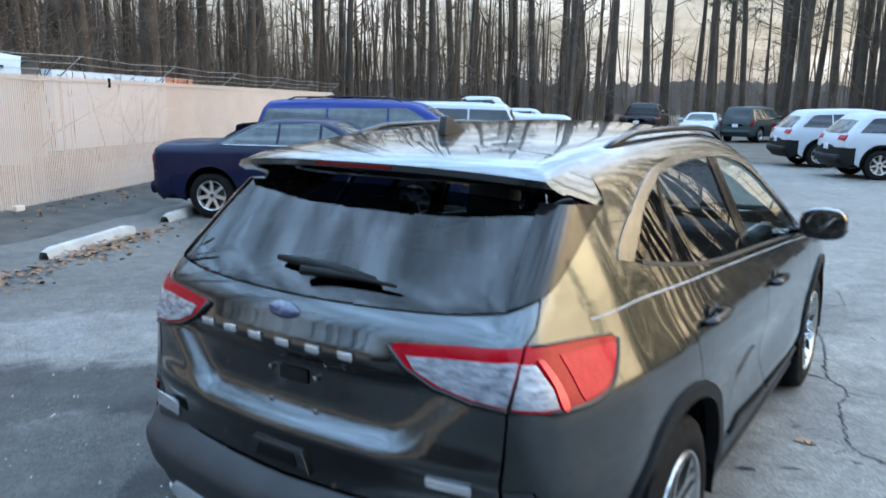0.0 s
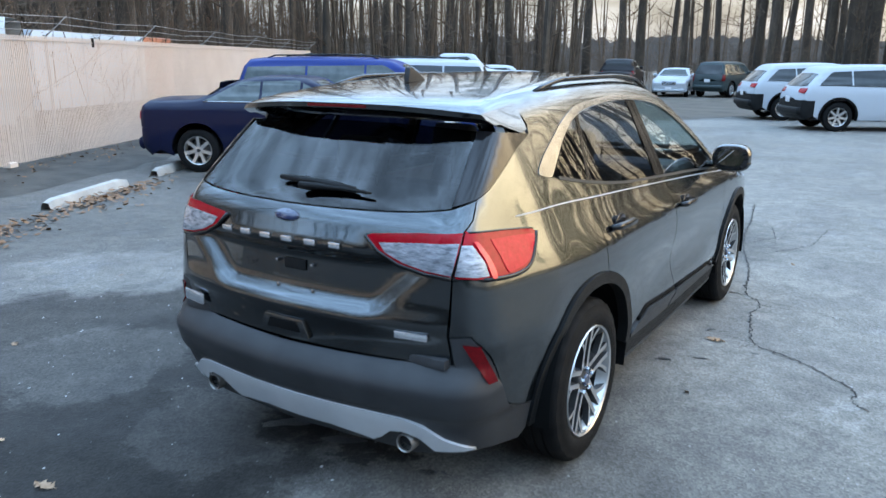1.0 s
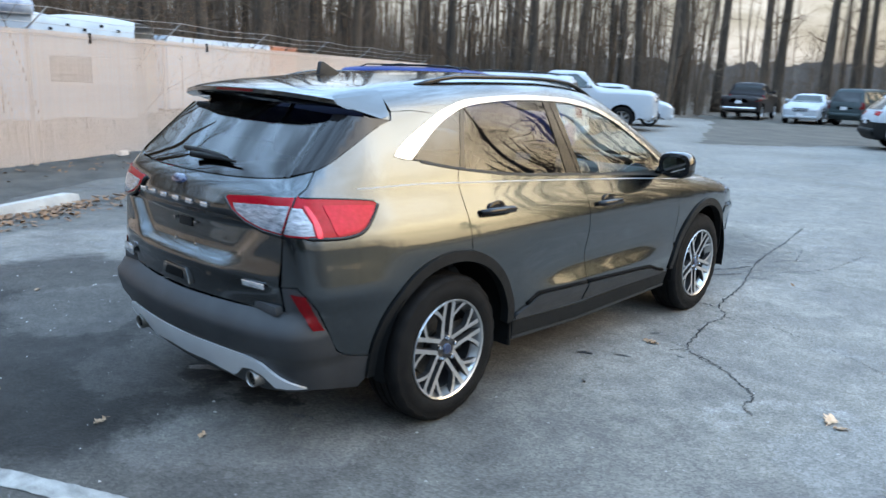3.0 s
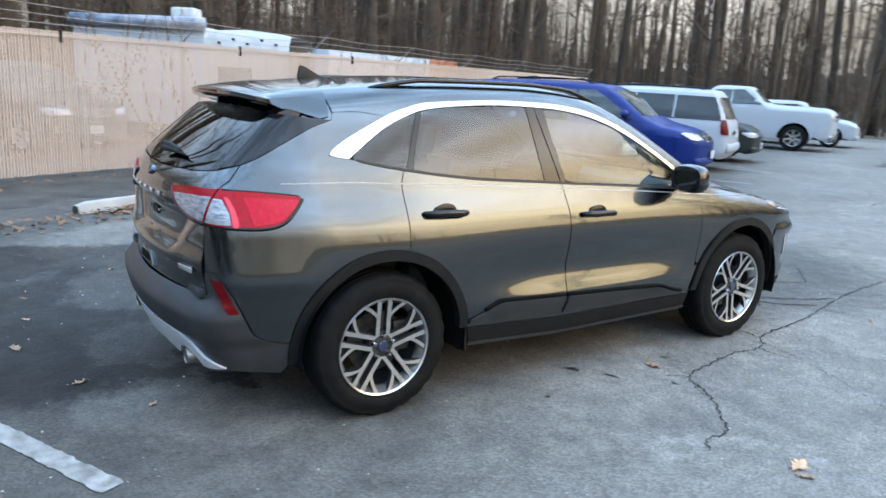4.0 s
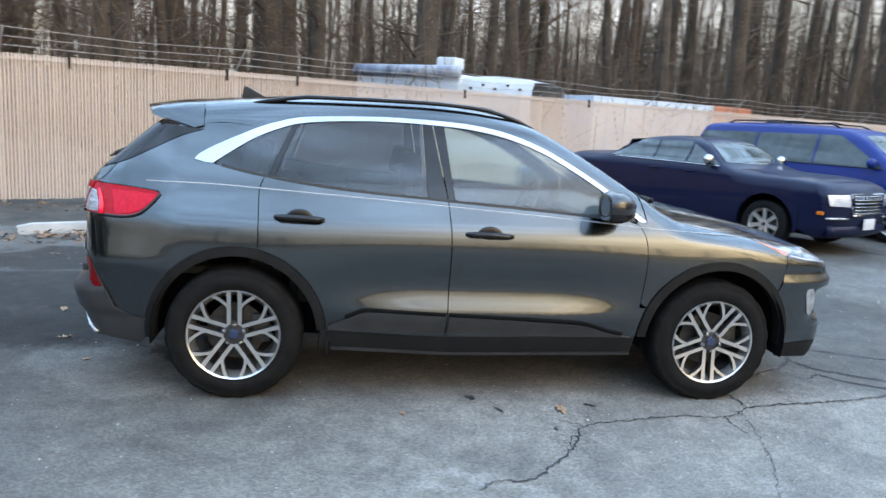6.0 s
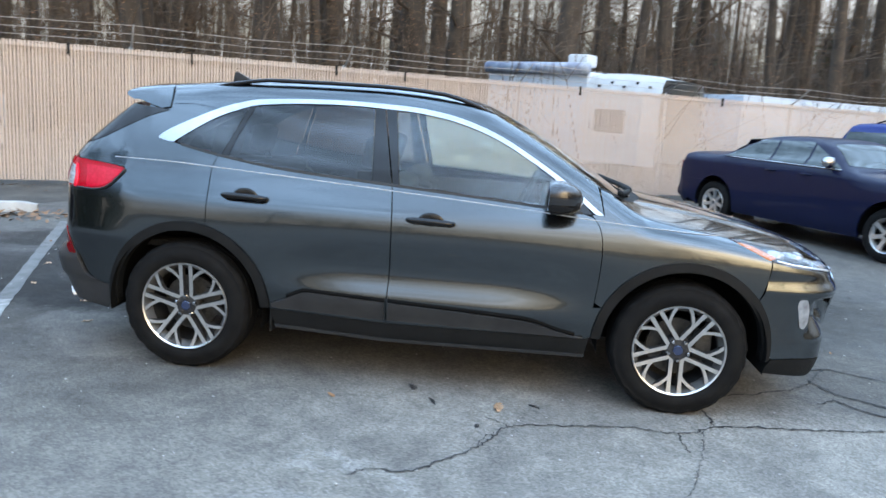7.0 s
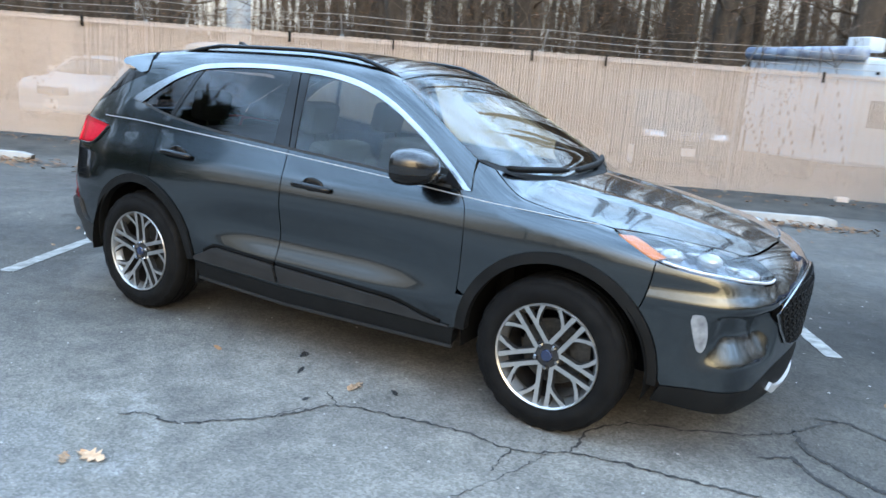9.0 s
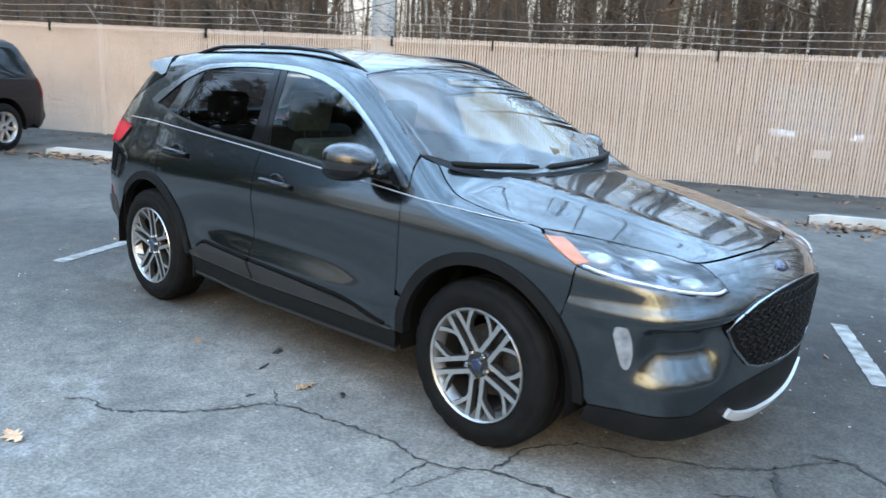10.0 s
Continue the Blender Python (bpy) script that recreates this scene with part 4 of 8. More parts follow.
    guide = S([(-2.076, 1.094), (-2.054, 1.094), (-2.028, 1.028), (-2.026, 0.972), (-2.054, 0.970), (-2.058, 1.028)], 3)
    B.panel("light_guide", "tailwrap", guide, car, M_REDGUIDE, lift=0.012, rim=0.012, mirror=True, label="bright red light guide in the lamp")
    B.panel("tail_lamp_inner", "tailwrap", in_o, gate, M_RED, lift=0.010, rim=0.05, mirror=True, label="red and clear lamp on the tailgate")
    B.panel("clear_lens", "tailwrap", clear_in, gate, M_TAILCLEAR, lift=0.013, rim=0.01, mirror=True, label="clear reversing-lamp lens")
    B.panel("clear_lens", "tailwrap", clear_out, car, M_TAILCLEAR, lift=0.008, rim=0.01, mirror=True, label="clear reversing-lamp lens")
    for sg in (1, -1):
        seal = (lamp_bot + B.normal(lamp_bot) * 0.002) * np.array((sg, 1, 1))
        part("lamp_seal", tube(seal, 0.009, 6), M_GLOSSBLACK, car)
        inner = in_o[3:]
        part("lamp_seal", tube((inner + B.normal(inner) * 0.006) * np.array((sg, 1, 1)), 0.009, 6), M_GLOSSBLACK, gate)
        seal = (lamp_top + B.normal(lamp_top) * 0.001) * np.array((sg, 1, 1))
        part("lamp_seal", tube(seal, 0.005, 6), M_GLOSSBLACK, car)
    # gloss black fins beside the rear window
    fin_in = R([(0.581, 1.453), (0.599, 1.376), (0.617, 1.292), (0.635, 1.206)], 3)
    B.panel("window_fin", "tailwrap", np.vstack([tg_side, fin_in[::-1]]), car, M_GLOSSBLACK, lift=0.003, rim=0.01, gap=0.001, mirror=True, label="gloss black fin beside the rear window")

    # bumper
    bt = np.vstack([R([(0.0, 0.641), (0.229, 0.643), (0.474, 0.647), (0.695, 0.655)], 0), bump_edge])
    bb = np.vstack([B.place("side", arc(RA, AZ, RO, a_qb, 186, 6)[1:]), S([(-1.848, 0.278), (-2.049, 0.307)], 0), R([(0.526, 0.257), (0.348, 0.269), (0.139, 0.271), (0.0, 0.263)], 0)])
    br = np.vstack([bt, bb])
    step_out = lambda p, n: p + n * (0.020 * bump01(p[:, 2], 0.45, 0.585, 0.03) * bump01(np.abs(p[:, 0]), -1, 0.86, 0.2))[:, None]
    B.panel("rear_bumper", "tailwrap", np.vstack([br, (br[::-1] * np.array((-1, 1, 1)))[1:-1]]), car, M_CLADGREY, step=0.025, shape=step_out, label="black moulded rear bumper")
    sr = R([(0.0, 0.44), (0.371, 0.444), (0.506, 0.44), (0.595, 0.418), (0.666, 0.366), (0.759, 0.325), (0.61, 0.296), (0.566, 0.349), (0.512, 0.37), (0.453, 0.361), (0.401, 0.316), (0.359, 0.293), (0.295, 0.304), (0.172, 0.317), (0.0, 0.312)], 0)
    B.panel("rear_skid_trim", "tailwrap", np.vstack([sr, (sr[::-1] * np.array((-1, 1, 1)))[1:-1]]), car, M_SILVER, lift=0.012, rim=0.03, label="silver skid trim with exhaust cut-outs")
    for sg in (1, -1):
        b = lathe([(0.030, 0.06), (0.031, -0.10), (0.035, -0.104), (0.037, -0.10), (0.037, 0.06)], 28, "y", at=(sg * 0.515, -2.095, 0.322))
        part("exhaust_tip", edged(b, 40), M_STEEL, car, "round dark steel exhaust tip")
        part("exhaust_bore", lathe([(0.0, 0.02), (0.031, 0.02), (0.031, -0.09)], 20, "y", at=(sg * 0.515, -2.095, 0.322)), M_DARK, car)
        rf = np.vstack([R([(0.722, 0.742)], 0), S([(-2.105, 0.735), (-2.028, 0.580), (-2.080, 0.578)], 0)])
        q = B.panel("reflector", "tailwrap", rf, car, M_REDDEEP, lift=0.006, rim=0.02, raw=True, step=0.02)
        if sg < 0:
            f2 = flipped(q)
            q.free()
            q = f2
        part("reflector", q, M_REDDEEP, car, "slanting red bumper reflector")
    B.panel("corner_backing", "tailwrap", R([(0.58, 0.59), (0.76, 0.60), (0.76, 0.79), (0.58, 0.79)], 0), car, M_CLAD, lift=-0.012, rim=0, gap=0, mirror=True)
    # tailgate fittings
    base = B.place("rear", [(-0.03, 0.700)])[0]
    fr = prism([(-0.13, -0.035), (0.13, -0.035), (0.10, 0.035), (-0.10, 0.035)], 0.02, pose(base[0], base[1] - 0.014, base[2]), 0.005)
    part("gate_handle", fr, M_PAINT, gate)
    part("handle_recess", prism([(-0.085, -0.018), (0.085, -0.018), (0.068, 0.022), (-0.068, 0.022)], 0.01, pose(base[0], base[1] - 0.019, base[2]), 0.003), M_DARK, gate)
    for i in range(6):
        x = -0.335 + i * 0.114
        pl = B.place("rear", [(x, 1.052)])[0]
        part("letter_bar", box(0.052, 0.006, 0.022, 0.002, (pl[0], pl[1] - 0.018, pl[2])), M_LETTER, gate, "small raised bright bar in place of a letter")
    bp = B.place("rear", [(-0.02, 1.136)])[0]
    b = lathe([(0.0, -0.010), (0.045, -0.009), (0.058, -0.004), (0.060, 0.004)], 36, "y")
    bmesh.ops.scale(b, vec=(1, 1, 0.42), verts=b.verts)
    bmesh.ops.rotate(b, cent=(0, 0, 0), matrix=Matrix.Rotation(radians(-32), 3, "X"), verts=b.verts)
    bmesh.ops.translate(b, vec=(bp[0], bp[1] - 0.004, bp[2]), verts=b.verts)
    part("badge", b, M_BADGEBLUE, gate, "blue oval badge")
    pl = B.place("rear", [(0.549, 0.754)])[0]
    part("trim_badge", box(0.13, 0.006, 0.026, 0.003, (pl[0], pl[1] - 0.020, pl[2]), turn=Matrix.Rotation(radians(10), 4, "Z")), M_LETTER, gate, "small bright badge bar")
    pl = B.place("rear", [(-0.62, 0.70)])[0]
    part("trim_badge", box(0.15, 0.006, 0.05, 0.003, (pl[0], pl[1] - 0.020, pl[2]), turn=Matrix.Rotation(radians(-10), 4, "Z")), M_LETTER, gate, "small bright badge bar")
    # plate mounting panel
    pp = B.place("rear", [(0.0, 0.903)])[0]
    for dx in (-0.09, 0.09):
        for dz in (-0.055, 0.045):
            part("plate_mount", box(0.014, 0.012, 0.014, 0.003, (dx, pp[1] + 0.036, 0.90 + dz)), M_CHROME, gate)
    part("plate_pad", prism([(-0.055, -0.02), (0.055, -0.02), (0.055, 0.02), (-0.055, 0.02)], 0.004, pose(0, pp[1] + 0.037, 0.94), 0.001), M_CLAD, gate)
    # rear wiper
    w0 = B.place("rear", [(0.0, 1.222)])[0]
    n0 = B.normal(w0[None])[0]
    wp = [w0 + n0 * 0.03, *(B.place("rear", [(0.08, 1.228), (0.20, 1.228), (0.325, 1.222)]) + n0 * 0.022)]
    part("rear_wiper", tube(wp, [0.015, 0.013, 0.009, 0.005], 8), M_CLAD, gate, "black rear wiper arm")
    wp = B.place("rear", [(-0.13, 1.247), (0.0, 1.244), (0.15, 1.237), (0.25, 1.230)]) + n0 * 0.020
    part("wiper_blade", tube(wp, [0.010, 0.016, 0.016, 0.010], 6), M_CLAD, gate)

    # ---- glass on the flanks
    q_up = exact(dlo_c, -1.47, -1.085)
    q_glass = np.vstack([exact(belt_c, -1.47, -1.20), [(-1.16, 1.30)], q_up[::-1]])
    B.panel("quarter_glass", "side", B.place("side", q_glass), car, M_GLASS_DARK, mirror=True, lift=-0.003, rim=0.008)
    r_glass = np.vstack([exact(belt_c, -1.165, -0.345) + (0, 0.004), exact(dlo_c, -1.05, -0.375)[::-1], [(-1.13, 1.30)]])
    B.panel("door_glass", "side", B.place("side", r_glass), rear_doors[0], M_GLASS_DARK, lift=-0.005, rim=0.008, label="dark tinted door glass")
    f_glass = np.vstack([exact(belt_c, -0.195, 0.74) + (0, 0.004), exact(dlo_c, -0.255, 0.765)[::-1]])
    B.panel("door_glass", "side", B.place("side", f_glass), front_doors[0], M_GLASS_LIGHT, lift=-0.005, rim=0.008, label="lightly tinted door glass")
    for src, par, mt in ((r_glass, rear_doors[1], M_GLASS_DARK), (f_glass, front_doors[1], M_GLASS_LIGHT)):
        q = B.panel("door_glass", "side", B.place("side", src), par, mt, lift=-0.005, rim=0.008, raw=True)
        part("door_glass", flipped(q), mt, par)
        q.free()
    # black frames between the panes
    B.panel("pillar_cover", "side", S([at_y(belt_c, -0.345), at_y(belt_c, -0.236), (-0.322, at_y(dlo_c, -0.318)[1]), (-0.375, at_y(dlo_c, -0.375)[1])], 0), car, M_GLOSSBLACK, gap=0.0, lift=-0.002, rim=0.006, mirror=True)
    B.panel("pillar_cover", "side", S([at_y(belt_c, -0.228), at_y(belt_c, -0.195), (-0.255, at_y(dlo_c, -0.255)[1]), (-0.314, at_y(dlo_c, -0.314)[1])], 0), car, M_GLOSSBLACK, gap=0.0, lift=-0.002, rim=0.006, mirror=True)
    B.panel("window_divider", "side", S([(-1.2, 1.206), (-1.165, 1.197), (-1.13, 1.3), (-1.05, 1.481), (-1.085, 1.471), (-1.16, 1.3)], 0), car, M_GLOSSBLACK, gap=0.0, lift=-0.002, rim=0.006, mirror=True)
    B.panel("sail_panel", "side", S([at_y(belt_c, 0.735), at_y(belt_c, 0.835), (0.80, 1.087), (0.755, 1.125)], 0), car, M_GLOSSBLACK, gap=0.0, lift=-0.001, rim=0.006, mirror=True)
    bs = S(between(belt_c, -1.46, 0.83), 0)
    B.strip("belt_seal", bs + np.array((0, 0, 0.001)), 0.016, car, M_RUBBER_CLEAN, 0.012, 0.004, mirror=True)
    B.panel("pillar_corner", "side", S([(-1.47, 1.478), (-1.47, 1.40), (-1.60, 1.40), (-1.68, 1.42), (-1.68, 1.53), (-1.60, 1.545), (-1.53, 1.52)], 0), car, M_PAINT, gap=0.0, lift=-0.008, rim=0.01, mirror=True)
    # bright trim over the windows: broad at the rear corner
    co = between(chr_c, -1.60, 0.9)
    inner = np.vstack([[(-1.53, 1.258)], between(dlo_c, -1.49, 0.86)])
    ring = np.vstack([S(co, 0), S([(0.865, 1.04)], 0), S(inner[::-1], 0)])
    B.panel("window_trim", "side", ring, car, M_CHROME, lift=0.004, rim=0.012, gap=0.0, mirror=True, label="satin bright window surround, broad at its rear corner")
    # pinstripe
    ps = S([(-1.825, 1.151), (-1.5, 1.15), (-1.243, 1.14), (-0.8, 1.118), (-0.22, 1.085), (0.4, 1.048), (0.88, 1.014), (1.3, 0.988), (1.5, 0.976)], 8)
    B.strip("pinstripe", ps, 0.0050, car, M_STRIPE, 0.0012, 0.0012, mirror=True, label="pale painted pinstripe")
    # cladding
    for nm, c, a0, a1 in (("rear_arch_trim", RA, 185, 4), ("front_arch_trim", FA, -4, 177)):
        B.panel(nm, "side", B.place("side", np.vstack([arc(c, AZ, RO, a0, a1, 40), arc(c, AZ, RI, a1, a0, 40)])), car, M_CLAD, gap=0.0, lift=0.012, rim=0.05, mirror=True, step=0.05, label="black wheel-arch trim")
    B.panel("sill_trim", "side", S([(-0.87, 0.392), (-0.22, 0.366), (0.88, 0.380), (0.865, 0.285), (-0.22, 0.268), (-0.845, 0.298)], 0), car, M_CLAD, lift=0.004, rim=0.06, mirror=True, label="black sill trim")
    B.panel("sill_edge", "side", S([(-0.845, 0.300), (-0.22, 0.2715), (0.865, 0.288), (0.862, 0.272), (-0.22, 0.2555), (-0.840, 0.284)], 0), car, M_CLADGREY, lift=0.010, rim=0.02, gap=0.0, mirror=True, label="thin grey lower edge of the sill")
    for par_i, pts in ((rear_doors, [(-0.865, 0.425), (-0.77, 0.466), (-0.70, 0.500), (-0.655, 0.510), (-0.45, 0.503), (-0.226, 0.494), (-0.228, 0.384), (-0.856, 0.40)]),
                       (front_doors, [(-0.208, 0.494), (0.2, 0.479), (0.50, 0.463), (0.60, 0.447), (0.70, 0.414), (0.80, 0.392), (0.85, 0.388), (0.85, 0.380), (-0.216, 0.384)])):
        q = B.panel("door_cladding", "side", S(pts, 0), car, M_CLADGREY, lift=0.014, rim=0.03, raw=True)
        part("door_cladding", flipped(q), M_CLADGREY, par_i[1])
        part("door_cladding", q, M_CLADGREY, par_i[0], "dark moulded strip along the door foot")
        up = np.array(pts[1:6] if pts[0][0] < -0.5 else pts[0:6]) + (0, 0.006)
        for par, sg in ((par_i[0], 1), (par_i[1], -1)):
            gl = S([(p[0], p[1]) for p in up], 3)
            gl = (gl - B.normal(gl) * 0.003) * np.array((sg, 1, 1))
            # near-black tube instead of a cut groove, the recess's shade put into its colour
            part("cladding_groove", tube(gl, 0.013, 6), M_DARK, par)
    # handles
    for par_i, hy, hz in ((rear_doors, -1.025, 0.998), (front_doors, -0.005, 0.945)):
        for par, sg in ((par_i[0], 1), (par_i[1], -1)):
            c = S([(hy, hz)], 0)[0]
            b = bmesh.new()
            bmesh.ops.create_uvsphere(b, u_segments=20, v_segments=12, radius=1)
            bmesh.ops.scale(b, vec=(0.008, 0.070, 0.048), verts=b.verts)
            bmesh.ops.translate(b, vec=(c[0] - 0.001, c[1], c[2]), verts=b.verts)
            cup = b if sg > 0 else flipped(b)
            part("handle_cup", cup, M_GLOSSBLACK, par)
            pts = S([(hy - 0.125, hz + 0.002), (hy - 0.08, hz + 0.004), (hy, hz + 0.004), (hy + 0.08, hz), (hy + 0.125, hz - 0.004)], 4)
            off = np.interp(np.linspace(0, 1, len(pts)), [0, 0.15, 0.5, 0.85, 1], [0.006, 0.030, 0.040, 0.030, 0.006])
            pts = (pts + np.outer(off, (1, 0, 0))) * np.array((sg, 1, 1))
            part("door_handle", tube(pts, list(np.interp(np.linspace(0, 1, len(pts)), [0, 0.2, 0.8, 1], [0.012, 0.017, 0.017, 0.012])), 12), M_GLOSSBLACK, par, "dark pull handle")
    # mirrors
    for sg in (1, -1):
        rows = []
        for (oy, sx, sz, dz) in ((-0.075, 0.078, 0.050, 0.0), (-0.072, 0.105, 0.072, 0.0), (-0.05, 0.115, 0.082, 0.0), (0.0, 0.112, 0.082, 0.0), (0.05, 0.096, 0.070, -0.003), (0.09, 0.062, 0.046, -0.008), (0.105, 0.02, 0.016, -0.01)):
            rows.append([(sg * (1.01 + sx * (abs(math.cos(a)) ** 0.7) * math.copysign(1, math.cos(a)) + 0.10 * max(0, -oy) * 0 - 0.28 * max(0, oy)), 0.665 + oy, 1.135 + dz + sz * (abs(math.sin(a)) ** 0.7) * math.copysign(1, math.sin(a))) for a in [2 * math.pi * k / 28 for k in range(28)]])
        b = lofted(rows, close=True)
        b.faces.new([v for v in b.verts][-28:])
        bmesh.ops.recalc_face_normals(b, faces=b.faces)
        mir = part("wing_mirror", edged(b, 50), M_MIRRORCAP, car, "dark grey door mirror on a black foot")
        b = bmesh.new()
        b.faces.new([b.verts.new((p[0], p[1] + 0.004, p[2])) for p in rows[0]])
        part("mirror_glass", b, M_MIRROR, mir)
        low = [[(q[0], q[1], min(q[2], 1.108)) for q in r] for r in rows[1:-1]]
        b = lofted([[(x + sg * 0.002, y, z - 0.004) for x, y, z in r] for r in low], close=True)
        part("mirror_lower", edged(b, 50), M_GLOSSBLACK, mir)
        b = tube([(sg * 0.845, 0.72, 1.075), (sg * 0.90, 0.71, 1.078), (sg * 0.95, 0.69, 1.09), (sg * 0.99, 0.675, 1.105)], [0.040, 0.032, 0.028, 0.03], 10, flat=0.6)
        part("mirror_foot", b, M_GLOSSBLACK, mir)
    # roof rails, aerial fin
    for sg in (1, -1):
        ys = np.linspace(-1.30, 0.28, 18)
        rail = []
        for i, y in enumerate(ys):
            pl = B.place("top", [(0.565 + 0.01 * bump01(y, -1.0, 0, 0.5), y)])[0]
            rail.append((pl[0] * sg, y, pl[2] + 0.030 * min(1, 6 * min(i, 17 - i) / 17) - 0.006))
        part("roof_rail", tube(rail, [0.010] + [0.015] * 16 + [0.010], 8, flat=0.8), M_GLOSSBLACK, car, "low black roof rail")
    zr = float(B.place("top", [(0, -1.38)])[0][2])
    b = prism([(-0.075, 0.0), (0.085, 0.0), (0.02, 0.035), (-0.045, 0.068), (-0.062, 0.066)], 0.03, pose(0.015, -1.36, zr - 0.004, 0, 0, 90), 0.006)
    part("aerial_fin", b, M_CLADGREY, car, "dark shark-fin aerial")
    # wipers on the windscreen
    for pts in ([(0.69, 0.975), (0.58, 1.015), (0.40, 1.06), (0.20, 1.105)], [(0.14, 1.125), (-0.05, 1.115), (-0.30, 1.085), (-0.52, 1.04), (-0.68, 0.985)]):
        q = T(pts, 5)
        part("wiper", tube(q + B.normal(q) * 0.022, [0.010] + [0.017] * (len(q) - 3) + [0.012, 0.009], 6), M_CLAD, car, "black windscreen wiper")
    # front badge, lying on the slope of the nose
    fb = B.place("front", [(0.0, 0.835)])[0]
    fn = Vector(B.normal(fb[None])[0])
    b = lathe([(0.0, 0.010), (0.055, 0.009), (0.070, 0.004), (0.072, -0.004)], 36, "y")
    bmesh.ops.scale(b, vec=(1, 1, 0.42), verts=b.verts)
    bmesh.ops.transform(b, matrix=Matrix.Translation(Vector(fb)) @ Matrix.Rotation(math.atan2(fn.z, fn.y), 4, "X"), verts=b.verts)
    part("badge", b, M_BADGEBLUE, car, "blue oval badge")

    # ---- underside, wheel wells and cabin
    part("floor_pan", box(1.04, 3.8, 0.10, 0.03, (0, -0.05, 0.33)), M_DARK, car)
    part("sill_core", box(1.66, 1.55, 0.12, 0.03, (0, 0.0, 0.34)), M_DARK, car)
    part("tailgate_back", box(1.30, 0.05, 0.46, 0.02, (0, -2.09, 0.86)), M_DARK, car)
    part("bulkhead", box(1.36, 0.10, 0.62, 0.03, (0, 1.02, 0.70)), M_DARK, car)
    part("engine_bay", box(1.10, 0.80, 0.50, 0.05, (0, 1.55, 0.60)), M_DARK, car)
    for sg in (1, -1):
        for c in (RA, FA):
            rws = [[(sg * xx, c + 0.44 * math.cos(radians(a)), AZ + 0.44 * math.sin(radians(a))) for a in range(-12, 193, 8)] for xx in (0.52, 0.912)]
            b = lofted(rws)
            b.faces.new([b.verts.new((sg * 0.56, c + 0.44 * math.cos(radians(a)), AZ + 0.44 * math.sin(radians(a)))) for a in range(-12, 193, 8)])
            part("wheel_well", b, M_DARK, car)
            wheel(car, (sg * 0.80, RA - 0.01 if c == RA else FA - 0.007, 0.358), sg, turned=0.0 if c == RA else math.pi)
        part("door_lining", box(0.05, 1.5, 0.62, 0.02, (sg * 0.83, -0.02, 0.72)), M_CABIN, car)
        part("boot_side", box(0.10, 0.72, 0.30, 0.03, (sg * 0.60, -1.58, 0.96)), M_CABIN, car)
        part("mud_flap", box(0.11, 0.014, 0.13, 0.004, (sg * 0.84, -0.865, 0.32)), M_CLAD, car)
    part("headliner", box(1.02, 1.50, 0.02, 0.005, (0, -0.72, 1.545)), M_HEADLINER, car)
    part("boot_floor", box(1.36, 1.0, 0.04, 0.01, (0, -1.68, 0.66)), M_CABIN, car)
    for sx in (0.37, -0.37):
        seat(car, "front_seat", sx, 0.06, 0.50, M_SEAT)
    seat(car, "rear_seat", 0.0, -0.86, 1.24, M_SEAT, rear=True)
    b = box(1.42, 0.42, 0.22, 0.07, (0, 0.80, 0.95), 3)
    box(0.30, 0.30, 0.34, 0.05, (0, 0.60, 0.80), 3, b)
    dash = part("dashboard", b, M_CABIN, car)
    part("screen", box(0.22, 0.012, 0.13, 0.004, (0, 0.60, 1.07), turn=pose(0, 0, 0, -8)), M_GLOSSBLACK, dash)
    m = Matrix.Translation((-0.37, 0.50, 0.98)) @ Matrix.Rotation(radians(-24), 4, "X")
    b = tube([m @ Vector((0.185 * math.cos(a), 0, 0.185 * math.sin(a))) for a in [2 * math.pi * k / 32 for k in range(32)]], 0.016, 8, closed=True)
    st = part("steering_wheel", b, M_CABIN, car)
    b = box(0.13, 0.05, 0.10, 0.02)
    for ang in (0, 180, 270):
        tube([(0.03 * math.cos(radians(ang)), 0, 0.03 * math.sin(radians(ang))), (0.18 * math.cos(radians(ang)), 0, 0.18 * math.sin(radians(ang)))], 0.014, 6, b)
    bmesh.ops.transform(b, matrix=m, verts=b.verts)
    part("steering_boss", b, M_CABIN, st)
    part("rear_view_mirror", box(0.24, 0.03, 0.065, 0.012, (0, 0.42, 1.45)), M_CABIN, car)
    car.matrix_basis = pose(-0.03, 0, 0)


grey_car()

# ---------------------------------------------------------------- the place: lot frame, s along the fence, d out from it
U, N = Vector((-0.454, 0.891, 0)), Vector((0.891, 0.454, 0))
FENCE_D, FENCE_TOP, FENCE_FOOT = -8.15, 2.10, 0.09
LOT_TURN = math.degrees(math.atan2(U.y, U.x))


def lot(s, d, z=0.0):
    p = s * U + d * N
    return Vector((p.x, p.y, z))


